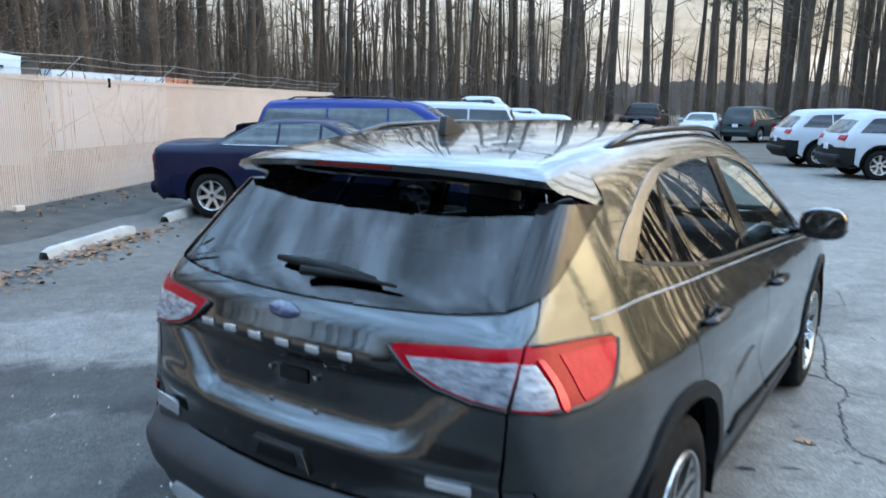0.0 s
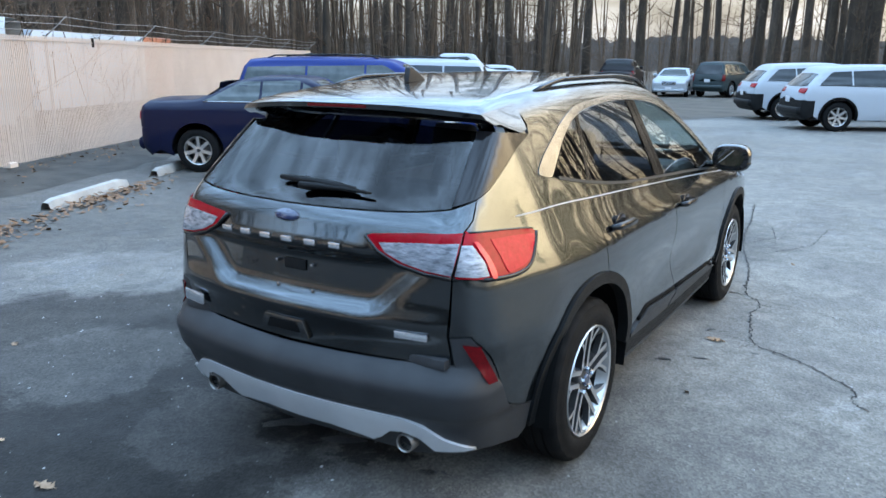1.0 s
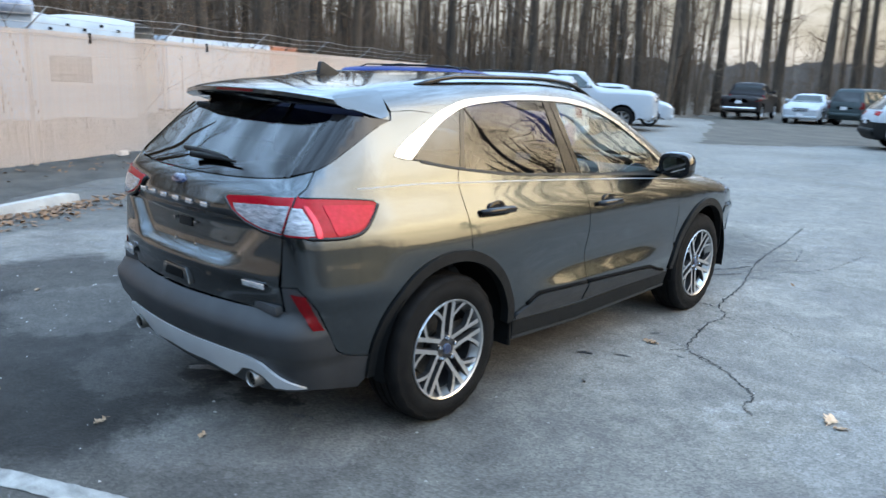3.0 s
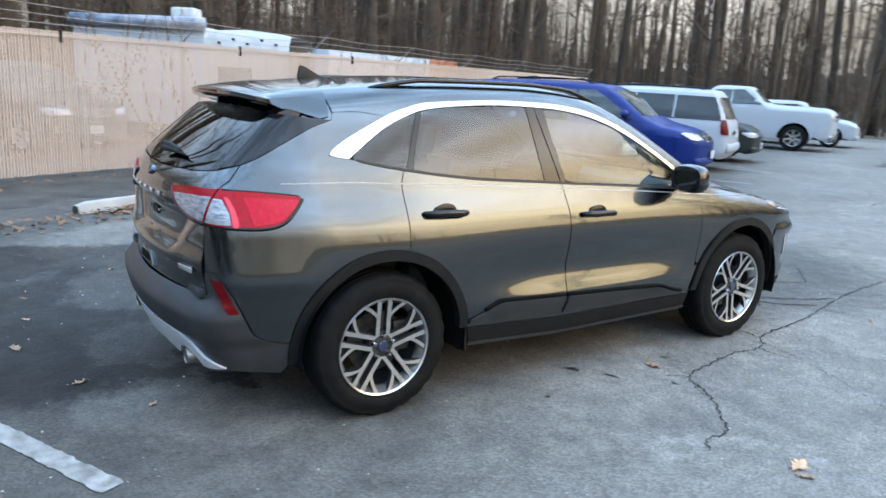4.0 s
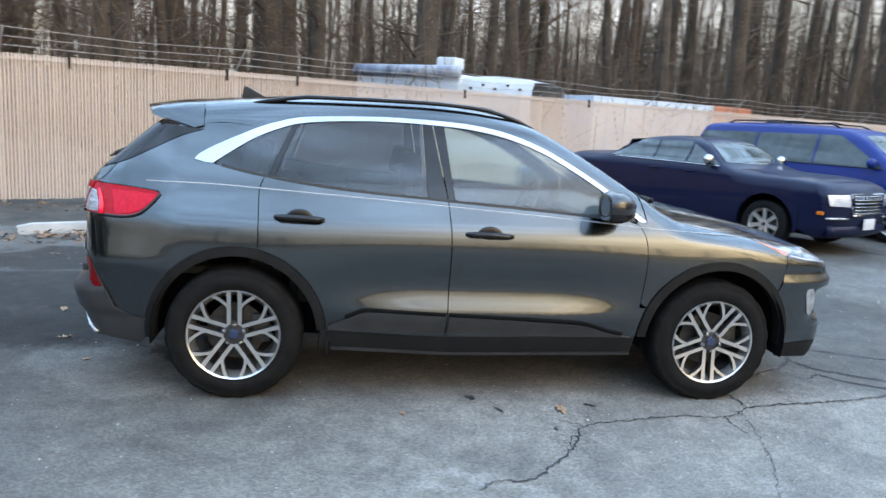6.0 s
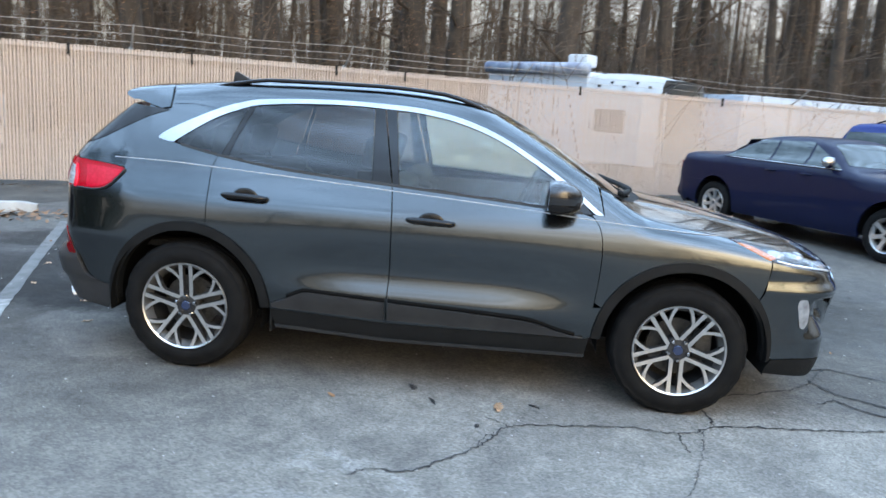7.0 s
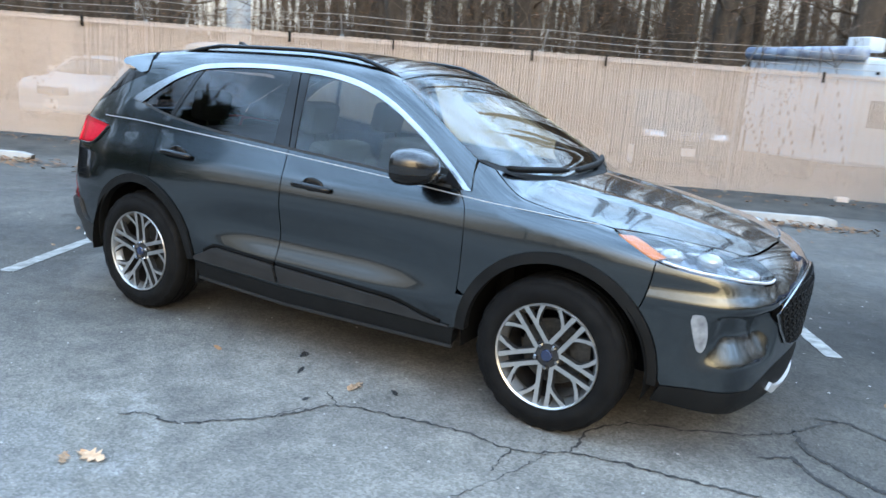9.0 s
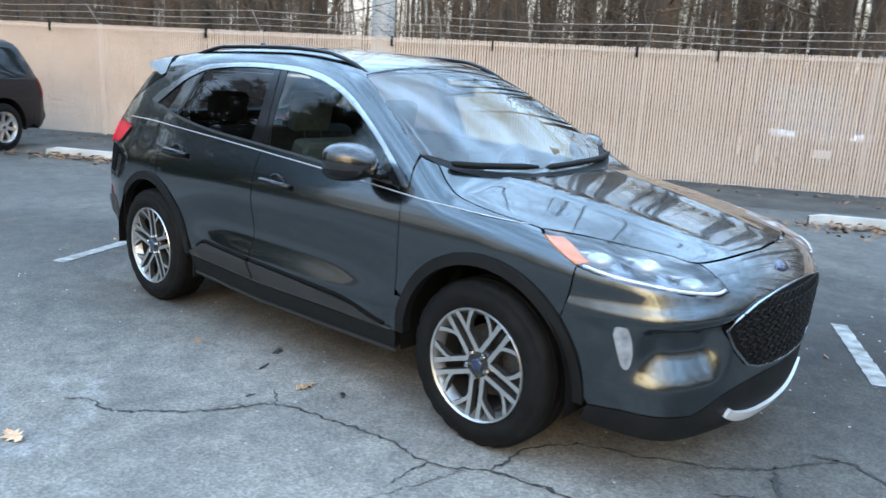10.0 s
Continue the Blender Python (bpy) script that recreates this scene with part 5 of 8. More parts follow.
def asphalt():
    """Worn asphalt: stones in the surface, pale dry patches, darker damp ones."""
    m = bpy.data.materials.new("worn_asphalt")
    m.use_nodes = True
    n, l = m.node_tree.nodes, m.node_tree.links
    b = n["Principled BSDF"]
    tc = n.new("ShaderNodeTexCoord")

    def noise_at(scale, detail, rough=0.55, dist=0.0):
        t = n.new("ShaderNodeTexNoise")
        t.inputs["Scale"].default_value, t.inputs["Detail"].default_value = scale, detail
        t.inputs["Roughness"].default_value, t.inputs["Distortion"].default_value = rough, dist
        l.new(tc.outputs["Object"], t.inputs["Vector"])
        return t

    def ramp(src, p0, p1, c0, c1):
        r = n.new("ShaderNodeValToRGB")
        r.color_ramp.elements[0].position, r.color_ramp.elements[1].position = p0, p1
        r.color_ramp.elements[0].color, r.color_ramp.elements[1].color = c0, c1
        l.new(src, r.inputs["Fac"])
        return r

    def mix(kind, fac, a, c):
        x = n.new("ShaderNodeMix")
        x.data_type, x.blend_type = "RGBA", kind
        if isinstance(fac, float):
            x.inputs["Factor"].default_value = fac
        else:
            l.new(fac, x.inputs["Factor"])
        l.new(a, x.inputs["A"])
        if isinstance(c, tuple):
            x.inputs["B"].default_value = c
        else:
            l.new(c, x.inputs["B"])
        return x.outputs["Result"]

    big = noise_at(0.22, 6, 0.6, 0.6)
    mid = noise_at(1.4, 8, 0.65, 0.4)
    stone = n.new("ShaderNodeTexVoronoi")
    stone.inputs["Scale"].default_value = 95
    l.new(tc.outputs["Object"], stone.inputs["Vector"])
    fine = noise_at(240, 3)
    base = ramp(big.outputs["Fac"], 0.38, 0.62, (0.166, 0.155, 0.140, 1), (0.228, 0.214, 0.194, 1))
    damp = ramp(mid.outputs["Fac"], 0.42, 0.56, (0.74, 0.74, 0.75, 1), (1.06, 1.06, 1.05, 1))
    col = mix("MULTIPLY", 0.8, base.outputs["Color"], damp.outputs["Color"])
    pale = noise_at(0.8, 9, 0.72, 1.2)
    pf = ramp(pale.outputs["Fac"], 0.61, 0.74, (0, 0, 0, 1), (0.75, 0.75, 0.75, 1))
    col = mix("MIX", pf.outputs["Color"], col, (0.29, 0.286, 0.275, 1))
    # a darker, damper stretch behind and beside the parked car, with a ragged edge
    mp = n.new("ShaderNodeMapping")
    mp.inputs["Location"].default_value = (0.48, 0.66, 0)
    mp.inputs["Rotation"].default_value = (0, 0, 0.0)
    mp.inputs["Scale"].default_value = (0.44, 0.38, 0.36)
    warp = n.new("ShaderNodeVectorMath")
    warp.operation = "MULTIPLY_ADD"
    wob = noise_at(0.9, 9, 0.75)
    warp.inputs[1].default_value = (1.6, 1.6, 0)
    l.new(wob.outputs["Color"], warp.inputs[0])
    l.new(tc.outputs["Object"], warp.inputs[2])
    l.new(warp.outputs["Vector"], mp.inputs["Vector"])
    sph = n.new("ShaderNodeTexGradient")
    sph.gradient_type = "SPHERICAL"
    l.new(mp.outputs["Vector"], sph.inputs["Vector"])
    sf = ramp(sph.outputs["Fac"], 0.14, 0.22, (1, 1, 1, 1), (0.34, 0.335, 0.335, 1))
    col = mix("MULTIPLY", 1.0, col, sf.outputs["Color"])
    # dried, pale islands with ragged tide marks
    dry = noise_at(0.62, 8, 0.62, 0.9)
    df = ramp(dry.outputs["Fac"], 0.565, 0.61, (0, 0, 0, 1), (0.42, 0.42, 0.42, 1))
    col = mix("MIX", df.outputs["Color"], col, (0.20, 0.197, 0.19, 1))
    # a damp stretch before the car's nose, a darker one right of its tail, paler ones beside its front wheel and behind
    # its tail, oil drips under the tail
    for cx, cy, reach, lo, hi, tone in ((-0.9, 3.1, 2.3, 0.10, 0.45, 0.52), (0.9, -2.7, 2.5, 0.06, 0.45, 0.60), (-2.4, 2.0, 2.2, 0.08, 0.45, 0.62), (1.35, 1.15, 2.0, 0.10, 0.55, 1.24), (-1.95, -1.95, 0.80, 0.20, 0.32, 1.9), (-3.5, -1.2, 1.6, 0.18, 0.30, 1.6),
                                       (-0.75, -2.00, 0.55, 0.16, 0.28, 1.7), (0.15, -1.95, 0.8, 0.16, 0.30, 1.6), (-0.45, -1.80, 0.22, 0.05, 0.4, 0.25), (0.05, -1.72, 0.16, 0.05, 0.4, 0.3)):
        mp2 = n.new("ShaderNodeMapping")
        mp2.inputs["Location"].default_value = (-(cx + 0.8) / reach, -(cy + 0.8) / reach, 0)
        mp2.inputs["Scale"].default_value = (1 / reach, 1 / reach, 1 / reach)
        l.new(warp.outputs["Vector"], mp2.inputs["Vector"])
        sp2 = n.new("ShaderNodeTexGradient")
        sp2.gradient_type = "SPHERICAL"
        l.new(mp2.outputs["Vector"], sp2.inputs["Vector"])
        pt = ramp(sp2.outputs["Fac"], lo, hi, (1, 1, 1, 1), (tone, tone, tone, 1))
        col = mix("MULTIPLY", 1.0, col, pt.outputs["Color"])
    # the bays towards the fence are darker than the lane
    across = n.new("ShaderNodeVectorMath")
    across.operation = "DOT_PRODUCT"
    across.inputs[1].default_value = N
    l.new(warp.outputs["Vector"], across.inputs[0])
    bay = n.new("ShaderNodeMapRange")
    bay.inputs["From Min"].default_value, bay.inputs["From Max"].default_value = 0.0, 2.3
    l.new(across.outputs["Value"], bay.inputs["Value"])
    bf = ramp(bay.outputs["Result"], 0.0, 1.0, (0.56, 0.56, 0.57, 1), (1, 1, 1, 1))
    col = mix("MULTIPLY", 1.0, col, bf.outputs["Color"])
    mott = noise_at(6.0, 6, 0.7, 0.3)
    mf = ramp(mott.outputs["Fac"], 0.32, 0.68, (0.76, 0.76, 0.77, 1), (1.22, 1.22, 1.2, 1))
    col = mix("MULTIPLY", 0.9, col, mf.outputs["Color"])
    chip = n.new("ShaderNodeTexVoronoi")
    chip.inputs["Scale"].default_value = 48
    l.new(tc.outputs["Object"], chip.inputs["Vector"])
    chip_in = ramp(chip.outputs["Distance"], 0.16, 0.26, (1, 1, 1, 1), (0, 0, 0, 1))
    chip_some = ramp(chip.outputs["Color"], 0.88, 0.93, (0, 0, 0, 1), (0.55, 0.55, 0.55, 1))
    chips = mix("MULTIPLY", 1.0, chip_in.outputs["Color"], chip_some.outputs["Color"])
    col = mix("MIX", chips, col, (0.40, 0.40, 0.39, 1))
    grit = ramp(stone.outputs["Color"], 0.2, 0.95, (0.5, 0.5, 0.5, 1), (1.6, 1.6, 1.6, 1))
    col = mix("MULTIPLY", 0.5, col, grit.outputs["Color"])
    gf = ramp(fine.outputs["Fac"], 0.3, 0.72, (0.7, 0.7, 0.7, 1), (1.3, 1.3, 1.3, 1))
    col = mix("MULTIPLY", 0.6, col, gf.outputs["Color"])
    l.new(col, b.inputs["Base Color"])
    b.inputs["Specular IOR Level"].default_value = 0.16
    mr = n.new("ShaderNodeMapRange")
    mr.inputs["From Min"].default_value, mr.inputs["From Max"].default_value = 0.36, 0.58
    mr.inputs["To Min"].default_value, mr.inputs["To Max"].default_value = 0.55, 0.85
    l.new(mid.outputs["Fac"], mr.inputs["Value"])
    l.new(mr.outputs["Result"], b.inputs["Roughness"])
    bp = n.new("ShaderNodeBump")
    bp.inputs["Strength"].default_value, bp.inputs["Distance"].default_value = 0.4, 0.006
    l.new(stone.outputs["Distance"], bp.inputs["Height"])
    l.new(bp.outputs["Normal"], b.inputs["Normal"])
    return m


M_ASPHALT = asphalt()
M_EARTH = surface("leaf_litter", (0.055, 0.042, 0.032), (0.13, 0.09, 0.06), scale=1.2, rough=0.95, bump=0.6, bscale=30)
M_FENCE = surface("beige_plastic_slat", (0.56, 0.445, 0.375), (0.63, 0.515, 0.44), scale=1.3, rough=0.55, bump=0.05, vary=0.025)
M_WIRE = surface("galvanised_wire", (0.33, 0.29, 0.26), (0.46, 0.41, 0.37), scale=8, rough=0.45, metal=0.5)
M_POST = surface("weathered_steel_post", (0.26, 0.25, 0.24), (0.36, 0.34, 0.32), scale=6, rough=0.5, metal=0.5)
M_CONCRETE = surface("weathered_concrete", (0.28, 0.275, 0.26), (0.42, 0.41, 0.39), scale=5, rough=0.85, bump=0.5, bscale=90)
M_LINE = surface("worn_white_paint", (0.11, 0.108, 0.10), (0.36, 0.355, 0.335), scale=11, rough=0.7, bump=0.3, bscale=160)
M_CRACK = surface("open_crack", (0.016, 0.016, 0.017), (0.06, 0.058, 0.056), scale=9, rough=0.95)
M_DAMP = surface("damp_dark_asphalt", (0.022, 0.022, 0.023), (0.040, 0.040, 0.041), scale=3, rough=0.35, rough2=0.65, bump=0.5, bscale=200)
M_LEAF_TAN = surface("dry_oak_leaf", (0.34, 0.20, 0.11), (0.48, 0.31, 0.20), scale=30, rough=0.7, vary=0.3)
M_LEAF_BROWN = surface("brown_leaf", (0.14, 0.07, 0.04), (0.30, 0.16, 0.08), scale=8, rough=0.8, vary=0.3)
M_BARK = surface("grey_brown_bark", (0.030, 0.022, 0.016), (0.082, 0.060, 0.043), scale=3.0, rough=0.95, bump=0.9, bscale=16, vary=0.25, grain=(1, 1, 0.25))
M_TWIG = surface("bare_twig", (0.066, 0.043, 0.028), (0.125, 0.085, 0.057), scale=3, rough=0.9)
M_NEEDLE = surface("pine_needle", (0.022, 0.040, 0.018), (0.05, 0.075, 0.03), scale=4, rough=0.8)
M_RUSTLEAF = surface("rust_beech_leaf", (0.22, 0.09, 0.04), (0.36, 0.17, 0.08), scale=6, rough=0.8)
M_FAR = surface("far_bare_wood", (0.10, 0.085, 0.075), (0.20, 0.17, 0.15), scale=0.35, rough=1.0, bscale=2.0, grain=(1, 1, 0.3))

b = bmesh.new()
b.faces.new([b.verts.new(p) for p in ((-900, -900, -0.03), (900, -900, -0.03), (900, 900, -0.03), (-900, 900, -0.03))])
tagged(mesh_ob("ground", b, M_EARTH, smooth=False), "brown leaf-strewn earth under the trees", "ground", kind="structure")
b = bmesh.new()
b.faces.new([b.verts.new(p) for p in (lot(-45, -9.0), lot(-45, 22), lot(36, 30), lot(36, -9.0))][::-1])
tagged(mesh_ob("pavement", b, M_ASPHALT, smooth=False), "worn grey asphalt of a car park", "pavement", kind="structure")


# bare brown earth where the asphalt ends at the wood's edge
random.seed(14)
edge = [(-16, 38), (-11.5, 30), (-8.2, 22), (-6.3, 17.2), (-4.5, 19.2), (-2.9, 22.4), (2.0, 27.5), (12, 31), (40, 36)]
rim = []
for (x0, y0), (x1, y1) in zip(edge, edge[1:]):
    for i in range(14):
        rim.append((x0 + (x1 - x0) * i / 14 + random.gauss(0, 0.12), y0 + (y1 - y0) * i / 14 + random.gauss(0, 0.16)))
b = lofted([[(x, y, 0.004) for x, y in rim], [(x * 1.1, max(y, 38) + 42, 0.012) for x, y in rim]])
bmesh.ops.recalc_face_normals(b, faces=b.faces)
M_DIRT = surface("trodden_brown_earth", (0.050, 0.042, 0.033), (0.105, 0.090, 0.073), scale=0.9, rough=0.95, bump=0.6, bscale=30)
tagged(mesh_ob("dirt_verge", b, M_DIRT, smooth=False), "bare brown earth at the wood's edge", "ground", kind="structure")


def rough_line(points, step=0.05, wander=0.035):
    out = []
    for (x0, y0), (x1, y1) in zip(points, points[1:]):
        k = max(2, int(math.hypot(x1 - x0, y1 - y0) / step))
        for i in range(k):
            t = i / k
            out.append((x0 + (x1 - x0) * t + random.uniform(-wander, wander) * (0.3 if i == 0 else 1), y0 + (y1 - y0) * t + random.uniform(-wander, wander) * (0.3 if i == 0 else 1)))
    out.append(points[-1])
    return out


def ribbon(points, widths, z):
    b = bmesh.new()
    rows = []
    for i, (x, y) in enumerate(points):
        a, c = points[max(0, i - 1)], points[min(len(points) - 1, i + 1)]
        t = Vector((c[0] - a[0], c[1] - a[1], 0)).normalized()
        nrm = Vector((-t.y, t.x, 0)) * widths[i] / 2
        rows.append((b.verts.new(Vector((x, y, z)) + nrm), b.verts.new(Vector((x, y, z)) - nrm)))
    for p, q in zip(rows, rows[1:]):
        b.faces.new((p[0], p[1], q[1], q[0]))
    bmesh.ops.recalc_face_normals(b, faces=b.faces)
    for f in b.faces:
        if f.normal.z < 0:
            f.normal_flip()
    return b


random.seed(5)
CRACKS = [
    ([(1.92, -0.20), (1.84, -0.12), (1.84, 0.04), (1.75, 0.15), (1.53, 0.34), (1.35, 0.43), (1.25, 0.48), (1.20, 0.61), (1.17, 0.79), (1.13, 0.96), (1.11, 1.10), (1.13, 1.30), (1.09, 1.44), (0.99, 1.56)], 0.016),
    ([(0.99, 1.56), (0.94, 1.77), (0.92, 2.01), (0.87, 2.30), (0.81, 2.55), (0.65, 3.15), (0.55, 3.7), (0.48, 4.4), (0.3, 5.6)], 0.022),
    ([(1.13, 1.34), (1.27, 1.35), (1.35, 1.35)], 0.016),
    ([(0.99, 1.56), (0.82, 1.55), (0.73, 1.55), (0.62, 1.62), (0.52, 1.70), (0.46, 1.82), (0.45, 1.91), (0.37, 2.01), (0.31, 2.17), (0.12, 2.36), (-0.2, 2.55)], 0.020),
    ([(1.04, 1.49), (1.35, 1.41), (1.72, 1.28), (2.03, 1.13), (2.36, 0.90)], 0.006),
    ([(1.53, 0.34), (1.44, 0.36), (1.33, 0.42)], 0.008),
    ([(1.25, 0.48), (1.19, 0.42), (1.15, 0.36)], 0.010),
    ([(0.07, 2.36), (0.29, 2.45), (0.41, 2.61), (0.56, 2.86), (0.64, 3.10)], 0.036),
    ([(0.50, 2.26), (0.40, 2.39), (0.55, 2.51), (0.70, 2.75)], 0.030),
    ([(-0.15, 2.44), (-0.2, 2.59), (-0.10, 2.78), (0.2, 3.4), (-0.2, 3.9)], 0.024),
    ([(0.56, 3.2), (0.85, 3.7), (0.72, 4.3)], 0.012),
    ([(0.64, 2.9), (0.95, 3.1), (1.2, 3.6), (1.25, 4.5)], 0.010),
    ([(-0.6, 5.2), (0.8, 5.9), (2.6, 6.1), (4.4, 6.9)], 0.012),
    ([(1.6, 7.5), (2.0, 9.5), (1.7, 11.2)], 0.012),
]
for pts, w in CRACKS:
    q = rough_line(pts, 0.020, 0.012)
    ws = [w * random.uniform(0.2, 0.95) * (1.7 if random.random() < 0.12 else 1) for _ in q]
    ws[0] = ws[-1] = 0.003
    tagged(mesh_ob("asphalt_crack", ribbon(q, ws, 0.004), M_CRACK, smooth=False), "dark winding crack in the asphalt", "crack", kind="structure")
# painted bay lines
M_LINE_WORN = surface("nearly_gone_white_paint", (0.07, 0.069, 0.066), (0.16, 0.157, 0.15), scale=7, rough=0.75, bump=0.3, bscale=160)
for (x, y), length in (((0.97, -2.615), 4.6), ((-1.30, 2.48), 1.15), ((-3.6, 7.4), 4.4), ((-4.85, 9.9), 4.4), ((-6.1, 12.4), 4.4), ((3.3, -7.75), 4.6)):
    dx, dy = -0.905, -0.425
    for lo, hi, mt, words in ((0.0, min(1.15, length), M_LINE, "worn white painted parking bay line"), (1.15, length, M_LINE_WORN, "almost worn away white parking bay line")):
        if hi - lo > 0.1:
            q = [(x + dx * (lo + (hi - lo) * i / 40), y + dy * (lo + (hi - lo) * i / 40)) for i in range(41)]
            tagged(mesh_ob("bay_line", ribbon(q, [0.105 + random.uniform(-0.012, 0.012) for _ in q], 0.005), mt, smooth=False), words, "line", kind="structure")


def blot(cx, cy, rx, ry, turn, seed, n=36):
    random.seed(seed)
    b = bmesh.new()
    ph = [random.uniform(0, 6.28) for _ in range(5)]
    vs = []
    for i in range(n):
        a = 2 * math.pi * i / n
        r = 1 + sum(0.22 / (k + 1) * math.sin((k + 2) * a + ph[k]) for k in range(5)) + random.uniform(-0.07, 0.07)
        x, y = rx * r * math.cos(a), ry * r * math.sin(a)
        c, s = math.cos(turn), math.sin(turn)
        vs.append(b.verts.new((cx + c * x - s * y, cy + s * x + c * y, 0.002)))
    b.faces.new(vs)
    return b


for i, (x, y, rx, ry, a) in enumerate(((-0.44, -1.83, 0.13, 0.045, 0.9), (-0.12, -1.84, 0.09, 0.035, 0.5), (0.05, -1.68, 0.06, 0.03, 0.2), (0.37, -1.86, 0.035, 0.022, 0.0), (0.43, -1.83, 0.015, 0.012, 0.0), (1.02, 0.08, 0.04, 0.014, 0.4), (0.84, -0.05, 0.05, 0.02, 0.2), (0.95, 0.62, 0.03, 0.014, 1.0), (1.28, 0.33, 0.025, 0.012, 0.2))):
    tagged(mesh_ob("damp_stain", blot(x, y, rx, ry, a, 40 + i), M_DAMP, smooth=False), "small dark damp stain on asphalt", "stain", kind="structure")

# strip of dark soil and litter along the fence foot
b = bmesh.new()
rows = []
random.seed(3)
for i in range(141):
    s = -45 + 80 * i / 140
    rows.append([lot(s, -9.6, 0.02), lot(s, -8.4, 0.045 + random.uniform(-0.01, 0.02)), lot(s, -7.35 + random.uniform(-0.12, 0.12), 0.03), lot(s, -6.45 + random.uniform(-0.3, 0.3), 0.003)])
b = lofted(rows)
bmesh.ops.recalc_face_normals(b, faces=b.faces)
M_VERGE = surface("dark_damp_soil", (0.022, 0.021, 0.019), (0.075, 0.068, 0.058), scale=2.2, rough=0.9, bump=0.6, bscale=40)
tagged(mesh_ob("verge", b, M_VERGE), "dark earth verge along the fence foot", "verge", kind="structure")

# ---------------------------------------------------------------- fence
fence = tagged(new("fence"), "beige slatted chain-link fence topped with barbed wire", "fence", kind="thing")
fence.matrix_basis = Matrix.Translation(lot(0, FENCE_D)) @ Matrix.Rotation(radians(LOT_TURN), 4, "Z")
# in fence coordinates x runs along s, -y faces the lot
PITCH = 0.046


def slat_mesh(bm, x, h, face=-1):
    """A woven slat: a thin bowed strip whose edges are pinched by the mesh."""
    rows = []
    k = 22
    for i in range(k + 1):
        z = FENCE_FOOT + h * i / k
        ph = 0.0006 if i % 2 else -0.0006
        w = 0.0163
        y = -0.0015 if i % 2 else 0.0015
        rows.append([bm.verts.new((x + ph - w, y + 0.010, z)), bm.verts.new((x + ph - w * 0.4, y - 0.002, z)), bm.verts.new((x + ph + w * 0.4, y - 0.002, z)), bm.verts.new((x + ph + w, y + 0.010, z))])
    for r, q in zip(rows, rows[1:]):
        for j in range(3):
            bm.faces.new((r[j], r[j + 1], q[j + 1], q[j]))
    return bm


slat_me = bpy.data.meshes.new("slat")
sb = slat_mesh(bmesh.new(), 0, FENCE_TOP - FENCE_FOOT)
sb.to_mesh(slat_me)
sb.free()
slat_me.materials.append(M_FENCE)
random.seed(11)
near_slats = range(-140, 160)
for i in near_slats:
    o = new("slat", slat_me)
    o.parent = fence
    o.matrix_basis = Matrix.Translation((i * PITCH + random.uniform(-0.0012, 0.0012), random.uniform(-0.002, 0.002), random.uniform(-0.008, 0.006))) @ Matrix.Rotation(random.uniform(-0.0012, 0.0012), 4, "Y")
far_b = bmesh.new()
for i in list(range(-910, -140)) + list(range(160, 540)):
    z0 = random.uniform(-0.008, 0.006)
    vs = [far_b.verts.new((i * PITCH + dx, dy, z + z0)) for dx, dy, z in ((-0.0163, 0.008, FENCE_FOOT), (0, -0.004, FENCE_FOOT), (0.0163, 0.008, FENCE_FOOT), (0.0163, 0.008, FENCE_TOP), (0, -0.004, FENCE_TOP), (-0.0163, 0.008, FENCE_TOP))]
    far_b.faces.new((vs[0], vs[1], vs[4], vs[5]))
    far_b.faces.new((vs[1], vs[2], vs[3], vs[4]))
tagged(part("slats_far", far_b, M_FENCE, fence), kind="stuff")
# diamond mesh in front of the slats
lb = bmesh.new()
cell = PITCH
for i in range(-300, 350):
    x0 = i * cell + cell / 2
    k = 26
    pts = []
    for j in range(k + 1):
        z = FENCE_FOOT - 0.02 + (FENCE_TOP + 0.02 - FENCE_FOOT) * j / k
        pts.append((x0 + (cell / 2 if j % 2 else -cell / 2), -0.014 if j % 2 else -0.008, z))
    prev = None
    for p in pts:
        ring = [lb.verts.new((p[0] + dx, p[1] + dy, p[2])) for dx, dy in ((-0.0009, 0.0), (0.0, -0.002), (0.0009, 0.0))]
        if prev:
            for q in range(3):
                lb.faces.new((prev[q], prev[(q + 1) % 3], ring[(q + 1) % 3], ring[q]))
        prev = ring
tagged(part("wire_mesh", lb, M_FENCE, fence), kind="stuff")
part("top_rail", tube([(-42, 0.035, FENCE_TOP - 0.06), (25, 0.035, FENCE_TOP - 0.06)], 0.021, 10), M_POST, fence)
part("tension_wire", tube([(-42, -0.02, FENCE_TOP - 0.075), (25, -0.02, FENCE_TOP - 0.075)], 0.005, 6), M_FENCE, fence)
post_xs = [-1.95 + 3.3 * k for k in range(-12, 9)]
for x in post_xs:
    p = part("fence_post", lathe([(0.0, FENCE_TOP + 0.03), (0.032, FENCE_TOP + 0.03), (0.032, -0.05)], 14, "z", at=(x, 0.065, 0)), M_POST, fence)
    part("post_arm", tube([(x, 0.055, FENCE_TOP + 0.0), (x + 0.02, -0.10, FENCE_TOP + 0.13), (x + 0.04, -0.33, FENCE_TOP + 0.33)], [0.018, 0.014, 0.011], 8, flat=0.7), M_POST, fence)
for x in (-9.6, -6.3, -2.8, -1.08, 1.2, 2.4, 5.9, 9.3):
    part("rail_clamp", box(0.03, 0.05, 0.17, 0.006, (x, -0.012, FENCE_TOP - 0.07)), M_CLAD, fence)
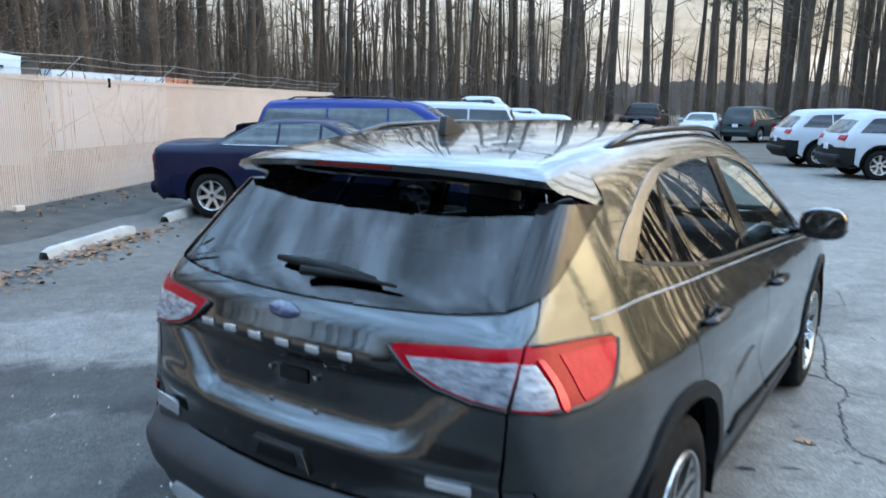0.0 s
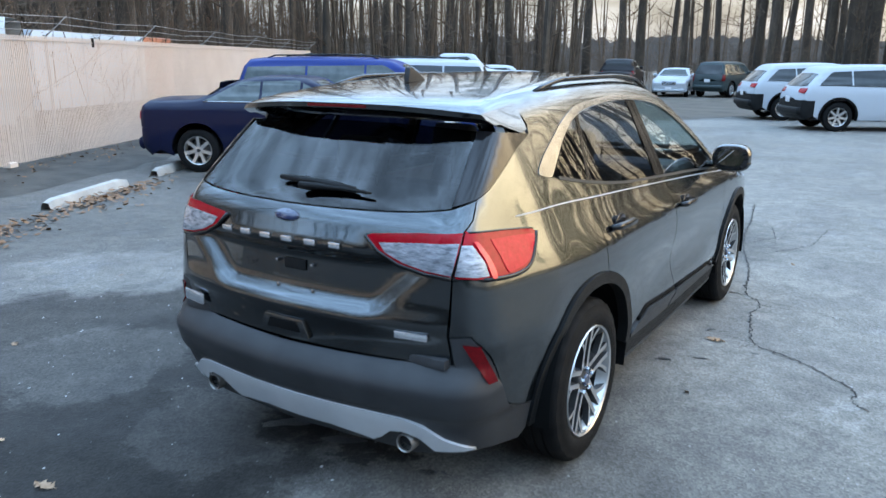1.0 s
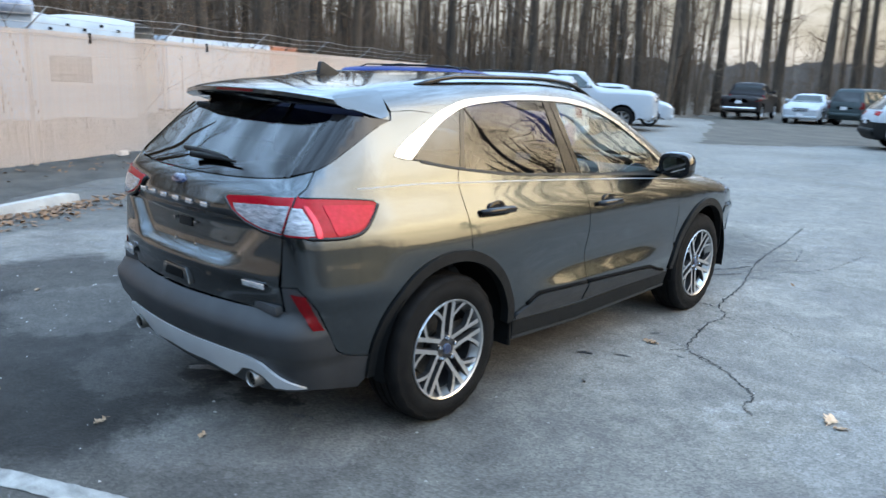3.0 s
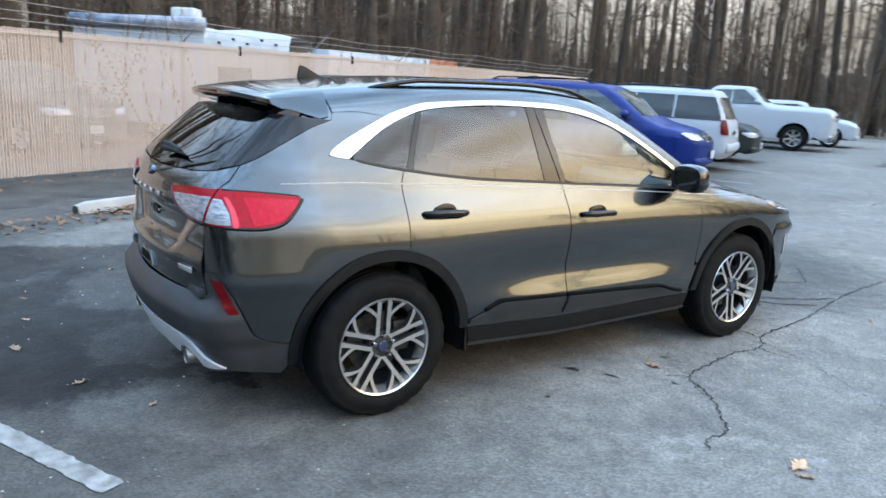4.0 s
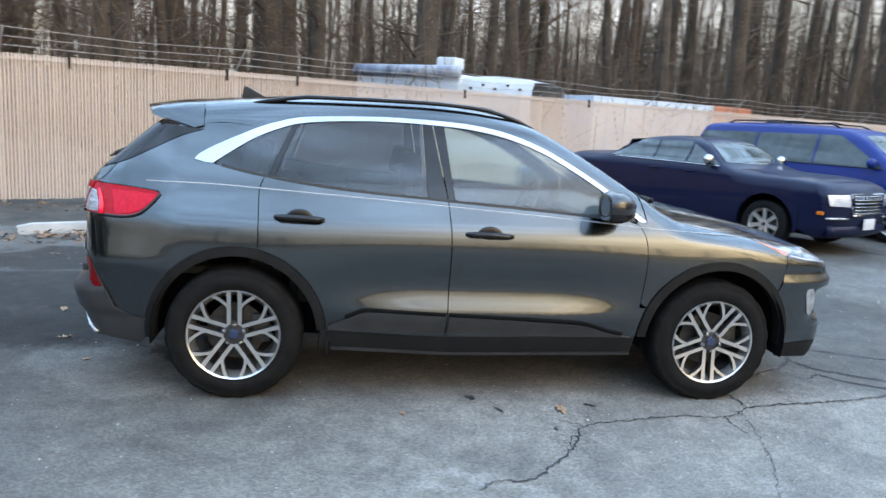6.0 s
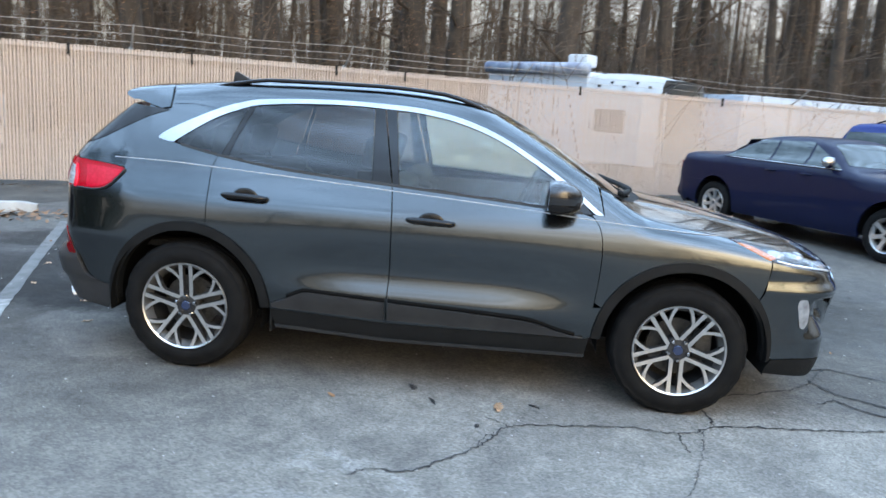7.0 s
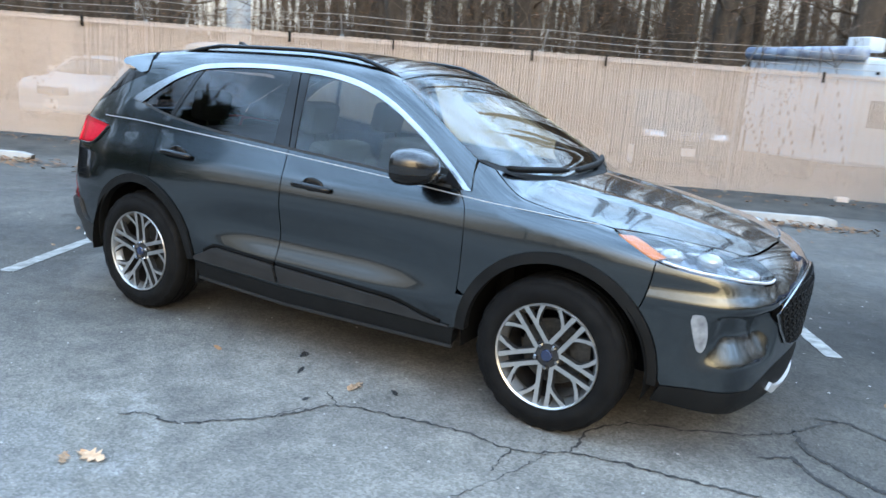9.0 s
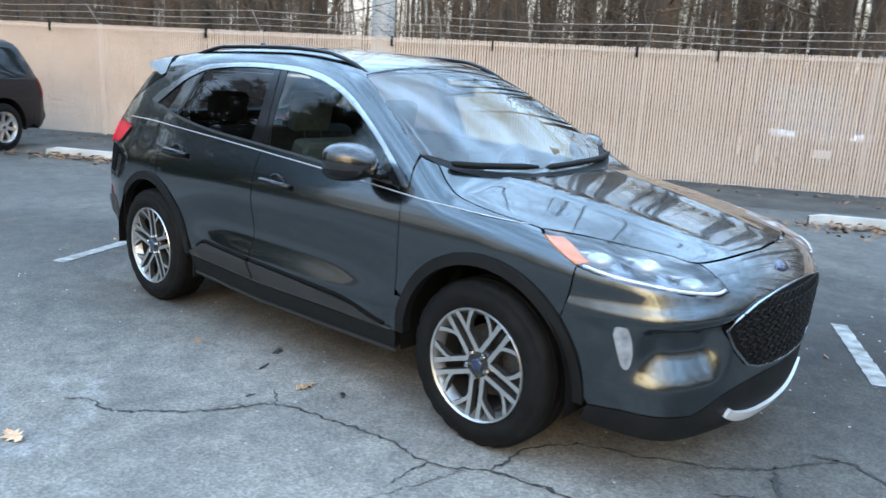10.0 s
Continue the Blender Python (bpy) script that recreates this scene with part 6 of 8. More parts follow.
for k, f in enumerate((0.30, 0.63, 0.97)):
    pts = []
    for i in range(len(post_xs)):
        xa = post_xs[i]
        base = Vector((xa + 0.04 * f, 0.055 - 0.385 * f, FENCE_TOP + 0.33 * f))
        pts.append(base)
        if i < len(post_xs) - 1:
            pts.append(base + Vector((1.65, 0, -0.025 - 0.01 * k)))
    wire = tube(pts, 0.0042, 5)
    for i in range(len(pts) - 1):
        for q in range(12):
            c = pts[i].lerp(pts[i + 1], (q + 0.5) / 12)
            tube([c + Vector((0.005, 0, 0.016)), c - Vector((0.005, 0, 0.016))], 0.002, 3, wire)
    part("barbed_wire", wire, M_WIRE, fence)
# ground-level stubs and one broader block under the fence
for s_, w_ in ((6.55, 0.20),):
    part("fence_footing", box(w_, 0.12, 0.16, 0.02, (s_, 0.0, 0.05)), M_FENCE, fence)

# ---------------------------------------------------------------- wheel stops
stop_b = bmesh.new()
rows = []
for x in np.linspace(-0.92, 0.92, 13):
    e = 0.75 if abs(x) > 0.91 else 1.0
    rows.append([(x, -0.085 * e, 0), (x, -0.075 * e, 0.055 * e), (x, -0.045 * e, 0.115 * e), (x, 0.045 * e, 0.118 * e), (x, 0.075 * e, 0.055 * e), (x, 0.085 * e, 0)])
stop_b = lofted(rows)
bmesh.ops.holes_fill(stop_b, edges=[e for e in stop_b.edges if e.is_boundary], sides=8)
bmesh.ops.recalc_face_normals(stop_b, faces=stop_b.faces)
first = tagged(mesh_ob("wheel_stop", edged(stop_b, 30), M_CONCRETE), "pale concrete wheel stop with leaves against it", "wheel stop", "wheel stops along the fence", "thing")
first.matrix_basis = Matrix.Translation(lot(4.4, -5.62)) @ Matrix.Rotation(radians(LOT_TURN), 4, "Z")
random.seed(8)
for s_ in (1.67, -1.13, -3.9, -6.6, 7.1, 9.9):
    copy_thing(first, Matrix.Translation(lot(s_, -5.62 + random.uniform(-0.05, 0.05))) @ Matrix.Rotation(radians(LOT_TURN + random.uniform(-2, 2)), 4, "Z"))


# ---------------------------------------------------------------- leaves
def oak_leaf(size, seed):
    random.seed(seed)
    b = bmesh.new()
    outline = []
    lobes = 4
    for sd in (1, -1):
        pts = []
        for i in range(lobes * 2 + 1):
            t = i / (lobes * 2)
            w = (0.30 if i % 2 else 0.12) * math.sin(math.pi * min(0.97, t * 0.9 + 0.08)) + 0.02
            pts.append((t - 0.5, sd * w * random.uniform(0.85, 1.2)))
        outline += pts if sd > 0 else pts[::-1]
    mid = [b.verts.new((x * size, 0, 0.012 * size * math.sin(4 * x) + 0.05 * size)) for x in np.linspace(-0.5, 0.5, lobes * 2 + 1)]
    for sd in (0, 1):
        pts = outline[:lobes * 2 + 1] if sd == 0 else outline[lobes * 2 + 1:][::-1]
        vs = [b.verts.new((x * size, y * size, random.uniform(0.0, 0.18) * size)) for x, y in pts]
        for i in range(lobes * 2):
            q = (mid[i], mid[i + 1], vs[i + 1], vs[i])
            b.faces.new(q if sd == 0 else q[::-1])
    tube([(-0.5 * size, 0, 0.05 * size), (-0.68 * size, 0.03 * size, 0.02 * size)], 0.012 * size, 4, b)
    return b


for i, (x, y, sz) in enumerate(((1.03, 0.43, 0.11), (2.22, 0.05, 0.125), (-0.90, -2.81, 0.10), (-0.20, -2.57, 0.08), (-1.45, -2.71, 0.07), (0.24, -2.30, 0.06), (2.29, -0.02, 0.08), (-1.9, -3.0, 0.09), (-0.55, -3.2, 0.06), (-1.2, -3.5, 0.06), (0.3, -3.1, 0.05), (-2.6, -2.0, 0.07), (-3.0, -3.6, 0.08))):
    o = mesh_ob("fallen_leaf", oak_leaf(sz, 60 + i), M_LEAF_TAN if i % 3 else M_LEAF_TAN, None, smooth=False)
    o.matrix_basis = Matrix.Translation((x, y, 0.003)) @ Matrix.Rotation(i * 1.7, 4, "Z")
    tagged(o, "dry tan oak leaf lying on asphalt", "leaf", "loose leaves on the asphalt", "thing")
random.seed(21)
drift = bmesh.new()


def scatter_leaf(bm, p, size):
    a = random.uniform(0, 6.28)
    tl = random.uniform(-0.5, 0.5)
    d = Vector((math.cos(a), math.sin(a), tl)) * size
    e = Vector((-math.sin(a), math.cos(a), random.uniform(-0.5, 0.5))) * size * random.uniform(0.35, 0.6)
    bm.faces.new([bm.verts.new(p + q) for q in (-d, -0.3 * d + e, 0.5 * d + 0.7 * e, d, 0.3 * d - e, -0.4 * d - 0.7 * e)])


for s0 in (4.4, 1.67, -1.13, -3.9, -6.6):
    for _ in range(330):
        s_ = s0 + random.gauss(0, 0.75)
        d_ = -5.62 + 0.12 + abs(random.gauss(0, 0.26))
        scatter_leaf(drift, lot(s_, d_, 0.012 + random.random() * 0.05 * max(0, 1 - (d_ + 5.5) / 0.5)), random.uniform(0.025, 0.055))
for _ in range(1300):
    scatter_leaf(drift, lot(random.uniform(-25, 22), -8.2 + random.gauss(0.25, 0.45), 0.055), random.uniform(0.02, 0.05))
for _ in range(160):
    scatter_leaf(drift, lot(random.uniform(-14, 16), random.uniform(-7.5, 6), 0.008), random.uniform(0.012, 0.03))
tagged(mesh_ob("leaf_drift", drift, M_LEAF_BROWN, smooth=False), "drift of brown and rust dry leaves", "leaves", kind="stuff")
# pale specks of grit
random.seed(33)
gb = bmesh.new()
for _ in range(700):
    p = Vector((random.uniform(-5, 5), random.uniform(-5, 6), 0.004))
    r = random.uniform(0.003, 0.010)
    vs = [gb.verts.new(p + Vector((r * math.cos(k * 1.57 + r * 900), r * math.sin(k * 1.57 + r * 900), 0))) for k in range(4)] + [gb.verts.new(p + Vector((0, 0, r * 0.7)))]
    for k in range(4):
        gb.faces.new((vs[k], vs[(k + 1) % 4], vs[4]))
tagged(mesh_ob("grit", gb, M_CONCRETE, smooth=False), "scattered pale grit on asphalt", "grit", kind="stuff")

# ---------------------------------------------------------------- woods


def limb(bm, start, way, length, r0, depth, bend=0.25, n=5, gravity=0.0):
    """A branch of tapering tube with its own side branches."""
    seg = 4 if depth < 2 else 3
    pts, rad = [start.copy()], [r0]
    d = way.normalized()
    for i in range(seg):
        d = (d + Vector((random.gauss(0, bend), random.gauss(0, bend), random.gauss(0.06, bend) - gravity))).normalized()
        pts.append(pts[-1] + d * length / seg)
        rad.append(r0 * (1 - 0.85 * (i + 1) / seg))
    tube(pts, rad, n, bm, caps=False)
    if depth > 0:
        for i in range(1, len(pts)):
            for _ in range(2 if depth > 1 else 2):
                if random.random() < 0.8:
                    side = (d + Vector((random.gauss(0, 0.8), random.gauss(0, 0.8), random.gauss(0.25, 0.5)))).normalized()
                    limb(bm, pts[i], side, length * random.uniform(0.4, 0.65), max(0.004, rad[i] * 0.6), depth - 1, bend, 3)


def tree(kind, seed, height, girth):
    """A tree: a tapered trunk with limbs and its crown. kind: pole (tall bare trunk), bare (branching low), pine, sapling."""
    random.seed(seed)
    t = tagged(new("tree"), {"pole": "tall bare forest tree with high thin limbs", "bare": "leafless broad branching tree", "pine": "tall pine with dark high needle clumps", "sapling": "thin bare sapling with fine twigs", "cedar": "dense dark evergreen clothed to the ground"}[kind], "tree", "trees round the car park", "thing")
    b = bmesh.new()
    n = 14
    lean = Vector((random.gauss(0, 0.02), random.gauss(0, 0.02), 0))
    pts, rad = [], []
    off = Vector((0, 0, 0))
    for i in range(n + 1):
        z = -0.15 + height * i / n
        off += Vector((random.gauss(0, 0.05), random.gauss(0, 0.05), 0)) * (girth + 0.05)
        pts.append(Vector((0, 0, z)) + lean * z + off)
        f = i / n
        rad.append(girth * 1.2 * (1.25 if i == 0 else 1.0) * (1 - (0.95 if kind == "bare" else 0.8) * f ** (0.9 if kind == "bare" else 1.2)) + 0.008)
    tube(pts, rad, 10 if girth > 0.1 else 6, b)
    part("trunk", b, M_BARK, t)
    c = bmesh.new()
    at = lambda f: pts[min(n, int(f * n))]
    if kind == "pole":
        for _ in range(12):
            f = random.uniform(0.3, 0.97)
            a = random.uniform(0, 6.28)
            limb(c, at(f), Vector((math.cos(a), math.sin(a), random.uniform(0.1, 0.8))), random.uniform(1.2, 3.6), girth * 0.22 * (1.3 - f), 2, 0.22, 4)
        for _ in range(7):
            f = random.uniform(0.08, 0.35)
            a = random.uniform(0, 6.28)
            limb(c, at(f), Vector((math.cos(a), math.sin(a), random.uniform(-0.1, 0.5))), random.uniform(0.6, 1.8), 0.014, 1, 0.25, 3)
    elif kind == "bare":
        for _ in range(20):
            f = random.uniform(0.16, 0.97)
            a = random.uniform(0, 6.28)
            limb(c, at(f), Vector((math.cos(a), math.sin(a), random.uniform(0.2, 1.0))), random.uniform(2.0, 5.0) * (1.2 - f * 0.6), girth * 0.25 * (1.25 - f), 3, 0.2, 4)
    elif kind == "sapling":
        for _ in range(16):
            f = random.uniform(0.12, 0.98)
            a = random.uniform(0, 6.28)
            limb(c, at(f), Vector((math.cos(a), math.sin(a), random.uniform(0.2, 1.0))), random.uniform(0.6, 1.7), 0.012, 2, 0.25, 3)
    else:
        for _ in range(26):
            f = random.uniform(0.48, 0.99)
            a = random.uniform(0, 6.28)
            d = Vector((math.cos(a), math.sin(a), random.uniform(-0.1, 0.45)))
            ln = random.uniform(1.2, 3.4) * (1.35 - f)
            limb(c, at(f), d, ln, 0.035, 1, 0.2, 4)
    tagged(part("crown", c, M_TWIG, t), kind="stuff")
    if kind == "cedar":
        q = bmesh.new()
        for _ in range(520):
            f = random.uniform(0.04, 1.0)
            a, r = random.uniform(0, 6.28), (0.25 + 3.1 * (1 - f) ** 0.7) * random.uniform(0.35, 1.0)
            cpt = at(f) + Vector((r * math.cos(a), r * math.sin(a), random.gauss(-0.1, 0.3)))
            for _ in range(11):
                w = Vector((math.cos(a) + random.gauss(0, 0.8), math.sin(a) + random.gauss(0, 0.8), random.gauss(0.1, 0.6))).normalized()
                e = w.orthogonal().normalized() * 0.09
                p = cpt + w * random.uniform(-0.2, 0.25)
                q.faces.new([q.verts.new(v) for v in (p - e, p + e, p + w * random.uniform(0.35, 0.75))])
        tagged(part("foliage", q, M_NEEDLE, t), kind="stuff")
    if kind == "pine":
        q = bmesh.new()
        for _ in range(150):
            f = random.uniform(0.5, 1.0)
            a, r = random.uniform(0, 6.28), random.uniform(0.3, 3.2) * (1.4 - f)
            cpt = at(f) + Vector((r * math.cos(a), r * math.sin(a), random.gauss(0.2, 0.4)))
            for _ in range(16):
                w = Vector((random.gauss(0, 1), random.gauss(0, 1), random.gauss(0.3, 0.8))).normalized()
                e = w.orthogonal().normalized() * 0.05
                p = cpt + w * random.uniform(0, 0.25)
                q.faces.new([q.verts.new(v) for v in (p - e, p + e, p + w * random.uniform(0.3, 0.6))])
        part("needles", q, M_NEEDLE, t)
    return t


kinds = [tree("pole", 100 + i, 21 + 2 * (i % 3), 0.17 + 0.045 * (i % 4)) for i in range(6)]
kinds += [tree("bare", 200 + i, 14 + 2 * i, 0.14 + 0.03 * i) for i in range(4)]
kinds += [tree("sapling", 300 + i, 6 + 1.5 * i, 0.035 + 0.008 * i) for i in range(3)]
kinds += [tree("pine", 400 + i, 20 + 3 * i, 0.21) for i in range(2)]
kinds += [tree("cedar", 500 + i, 12 + 2.5 * i, 0.16) for i in range(2)]
POLE, BARE, SAP, PINE, CEDAR = kinds[0:6], kinds[6:10], kinds[10:13], kinds[13:15], kinds[15:17]
used = set()


def plant(proto, p, turn, size, tall=1.0):
    m = Matrix.Translation(p) @ Matrix.Rotation(turn, 4, "Z") @ Matrix.Rotation(random.gauss(0, 0.012), 4, "X")
    if proto not in used:
        used.add(proto)
        proto.matrix_basis = m
        proto.scale = (size, size, size * tall)
        return proto
    o = copy_thing(proto, m)
    o.scale = (size, size, size * tall)
    return o


random.seed(77)
spots = []


def ride(p, half):
    """On the narrow clearing that runs to the mast."""
    q = Vector((p.x - 3.6, p.y - 2.8))
    return 0 < q.dot(Vector((-0.703, -0.708))) < 42 and abs(q.dot(Vector((0.708, -0.703)))) < half


def free(p, gap):
    if ride(p, 2.4) or any((p - q).length < gap for q in spots):
        return False
    spots.append(p)
    return True


# behind the fence: dense
for _ in range(900):
    s_, d_ = random.uniform(-42, 52), -18.5 - abs(random.gauss(0, 15))
    p = lot(s_, d_)
    if d_ > -56 and free(p, 2.0):
        r = random.random()
        plant(random.choice(POLE) if r < 0.42 else random.choice(BARE) if r < 0.68 else random.choice(SAP) if r < 0.95 else random.choice(PINE), p, random.uniform(0, 6.28), random.uniform(0.85, 1.15), 0.46)
    if len(spots) > 150:
        break
# thick trunks standing nearest behind the fence
k0 = len(spots)
for _ in range(600):
    p = lot(random.uniform(-22, 44), random.uniform(-27, -15.5))
    if free(p, 2.3):
        plant(random.choice(POLE), p, random.uniform(0, 6.28), random.uniform(1.1, 1.55), 0.42)
    if len(spots) > k0 + 34:
        break
k0 = len(spots)
# beyond the far end of the lot
for _ in range(900):
    p = Vector((random.uniform(-34, 36), random.uniform(41, 84), 0))
    if p.x < -15 and random.random() < 0.5:
        p = lot(random.uniform(36, 72), random.uniform(-18, 2))
    if free(p, 2.1):
        r = random.random()
        plant(random.choice(POLE) if r < 0.80 else random.choice(SAP) if r < 0.90 else random.choice(BARE) if r < 0.95 else random.choice(PINE), p, random.uniform(0, 6.28), random.uniform(1.0, 1.45), 0.8)
    if len(spots) > k0 + 78:
        break
k1 = len(spots)
# on the open side of the lot, seen mirrored in the paint and glass
for _ in range(600):
    p = lot(random.uniform(-60, 48), (26 if random.random() < 0.5 else 40) + abs(random.gauss(0, 9)))
    if p.dot(U) < -25:
        p = p + N * random.choice((3, 30))
    if -30 < p.dot(U) < 8:
        p = p + N * 60           # set back, so that open sky mirrors in the car from that side
    if free(p, 4.2):
        r = random.random()
        plant(random.choice(BARE) if r < 0.6 else random.choice(POLE) if r < 0.85 else random.choice(PINE), p, random.uniform(0, 6.28), random.uniform(0.75, 1.05))
    if len(spots) > k1 + 34:
        break

# a stand past the near end of the lot, mirrored in the doors and side glass
for az_, r_ in ((-52, 33), (-56, 27), (-59, 36), (-62, 24), (-66, 30), (-69, 37), (-72, 25), (-77, 31), (-82, 27)):
    plant(random.choice(PINE) if az_ in (-59, -69) else random.choice(BARE), Vector((r_ * math.cos(radians(az_)), r_ * math.sin(radians(az_)), 0)), random.uniform(0, 6.28), random.uniform(0.75, 1.0))
for az_, r_, k_ in ((-55, 23, 0), (-57, 24, 0), (-64, 31, 1), (-74, 34, 0), (-79, 30, 0)):
    plant(CEDAR[k_], Vector((r_ * math.cos(radians(az_)), r_ * math.sin(radians(az_)), 0)), random.uniform(0, 6.28), random.uniform(1.1, 1.3))

for az_, r_, k_ in ((53, 44, 1), (56, 27, 3), (60, 23, 2), (64, 28, 3), (68, 22, 2), (72, 26, 3), (76, 23, 2), (81, 27, 3)):
    plant(BARE[k_], Vector((r_ * math.cos(radians(az_)), r_ * math.sin(radians(az_)), 0)), random.uniform(0, 6.28), random.uniform(0.85, 1.05))

# a close stand of tall poles, added out of view to darken the flank's reflection
for _ in range(28):
    az_, r_ = random.uniform(49, 96), random.uniform(42, 62)
    plant(random.choice(POLE), Vector((r_ * math.cos(radians(az_)), r_ * math.sin(radians(az_)), 0)), random.uniform(0, 6.28), random.uniform(0.9, 1.2))

# taller broad trees close behind the fence, mirrored in the bonnet
for az_, r_, k_ in ((126, 40, 3), (133, 38, 2), (141, 34, 3), (149, 32, 3), (157, 30, 2), (166, 28, 3), (175, 26, 2), (184, 27, 3), (196, 24, 3), (202, 21, 2), (207, 27, 3), (212, 22, 2), (217, 25, 3), (233, 23, 3), (238, 27, 2), (244, 22, 3)):
    p = Vector((r_ * math.cos(radians(az_)), r_ * math.sin(radians(az_)), 0))
    if not ride(p, 2.4):
        plant(BARE[k_], p, random.uniform(0, 6.28), random.uniform(0.95, 1.1))

# thicket of thin stems and rust-coloured leaves behind the fence
random.seed(99)
th = bmesh.new()
for _ in range(2600):
    p = lot(random.uniform(-42, 50), -10.5 - abs(random.gauss(0, 9)))
    if ride(p, 1.6):
        continue
    h = random.uniform(1.5, 6.5)
    w = Vector((random.gauss(0, 0.3), random.gauss(0, 0.3), 1)).normalized()
    q = p + w * h * 0.5 + Vector((random.gauss(0, 0.15), random.gauss(0, 0.15), 0))
    tube([p, q, p + w * h + Vector((random.gauss(0, 0.35), random.gauss(0, 0.35), 0))], [0.018, 0.011, 0.003], 3, th, caps=False)
    for _ in range(2):
        e = q + Vector((random.gauss(0, 0.7), random.gauss(0, 0.7), random.uniform(0.2, 1.2)))
        tube([q, e], [0.008, 0.002], 3, th, caps=False)
for _ in range(1100):
    p = Vector((random.uniform(-32, 34), random.uniform(41, 80), 0))
    h = random.uniform(1.5, 5.0)
    w = Vector((random.gauss(0, 0.25), random.gauss(0, 0.25), 1)).normalized()
    tube([p, p + w * h * 0.5, p + w * h + Vector((random.gauss(0, 0.3), 0, 0))], [0.016, 0.010, 0.003], 3, th, caps=False)
tagged(mesh_ob("thicket", th, M_TWIG), "dense thicket of thin bare stems", "thicket", kind="stuff")
rl = bmesh.new()
clumps = [lot(random.uniform(-40, 45), -11 - abs(random.gauss(0, 9)), random.uniform(0.8, 5.0)) for _ in range(560)] + [Vector((random.uniform(-25, 28), random.uniform(42, 70), random.uniform(0.4, 4.2))) for _ in range(300)]
for c in clumps:
    for _ in range(95):
        scatter_leaf(rl, c + Vector((random.gauss(0, 0.8), random.gauss(0, 0.8), random.gauss(0, 0.6))), random.uniform(0.014, 0.034))
tagged(mesh_ob("rust_foliage", rl, M_RUSTLEAF, smooth=False), "rust-coloured dry leaves still on low branches", "foliage", kind="stuff")

# deeper wood: a depth of thin standing stems, thick behind the fence, sparser past the far end
random.seed(61)
dw = bmesh.new()


def stem(bm, p, h, w):
    lean = Vector((random.gauss(0, 0.05), random.gauss(0, 0.05), 1))
    q = p + lean * h * 0.5 + Vector((random.gauss(0, 0.2), random.gauss(0, 0.2), 0))
    tube([p, q, p + lean * h], [w, w * 0.75, w * 0.25], 3, bm, caps=False)
    for _ in range(3):
        f = random.uniform(0.35, 1.0)
        c = p + lean * h * f
        e = c + Vector((random.gauss(0, 1.3), random.gauss(0, 1.3), random.uniform(0.3, 2.2)))
        tube([c, (c + e) / 2 + Vector((random.gauss(0, 0.15), random.gauss(0, 0.15), 0)), e], [w * 0.35, w * 0.22, 0.01], 3, bm, caps=False)


for _ in range(2000):
    p = lot(random.uniform(-62, 62), -24 - abs(random.gauss(0, 22)))
    if not ride(p, 1.6):
        stem(dw, p, random.uniform(4, 14), random.uniform(0.03, 0.11))
for _ in range(420):
    stem(dw, lot(random.uniform(36, 95), random.uniform(-34, 4)), random.uniform(5, 15), random.uniform(0.05, 0.17))
for _ in range(220):
    stem(dw, Vector((random.uniform(-55, 60), random.uniform(66, 118), 0)), random.uniform(6, 20), random.uniform(0.05, 0.15))
tagged(mesh_ob("deep_wood", dw, M_TWIG), "depth of thin bare stems in the wood", "wood", kind="stuff")
br = bmesh.new()
for _ in range(5200):
    c = lot(random.uniform(-60, 60), -18 - abs(random.gauss(0, 18)), random.uniform(0.5, 9.0) * random.uniform(0.4, 1))
    if ride(c, 1.8):
        continue
    for _ in range(3):
        w = Vector((random.gauss(0, 1), random.gauss(0, 1), random.gauss(0.35, 0.7))).normalized()
        tube([c, c + w * random.uniform(0.8, 2.4)], [0.013, 0.003], 3, br, caps=False)
for _ in range(2200):
    c = lot(random.uniform(36, 80), random.uniform(-34, 4), random.uniform(0.3, 9.0) * random.uniform(0.3, 1))
    for _ in range(3):
        w = Vector((random.gauss(0, 1), random.gauss(0, 1), random.gauss(0.35, 0.7))).normalized()
        tube([c, c + w * random.uniform(0.8, 2.4)], [0.016, 0.004], 3, br, caps=False)
for _ in range(3000):
    c = Vector((random.uniform(-50, 55), random.uniform(43, 100), random.uniform(0.3, 5.5) * random.uniform(0.3, 1)))
    for _ in range(3):
        w = Vector((random.gauss(0, 1), random.gauss(0, 1), random.gauss(0.35, 0.7))).normalized()
        tube([c, c + w * random.uniform(0.8, 2.2)], [0.016, 0.004], 3, br, caps=False)
tagged(mesh_ob("brushwood", br, M_TWIG), "tangle of bare brushwood twigs", "brushwood", kind="stuff")

# far wooded skyline all round
fb = bmesh.new()
random.seed(4)
prev = None
for i in range(1441):
    a = 2 * math.pi * i / 1440
    r = 170
    h = 6.5 + 2.0 * noise.noise(Vector((9 * math.cos(a), 9 * math.sin(a), 0))) + 1.2 * noise.noise(Vector((60 * math.cos(a), 60 * math.sin(a), 3))) + random.uniform(-0.5, 0.7)
    cur = [fb.verts.new((r * math.cos(a), r * math.sin(a), -0.5)), fb.verts.new((r * math.cos(a), r * math.sin(a), h))]
    if prev:
        fb.faces.new((prev[0], cur[0], cur[1], prev[1]))
    prev = cur
tagged(mesh_ob("backdrop", fb, M_FAR, smooth=False), "distant bare wooded skyline", "backdrop", kind="structure")

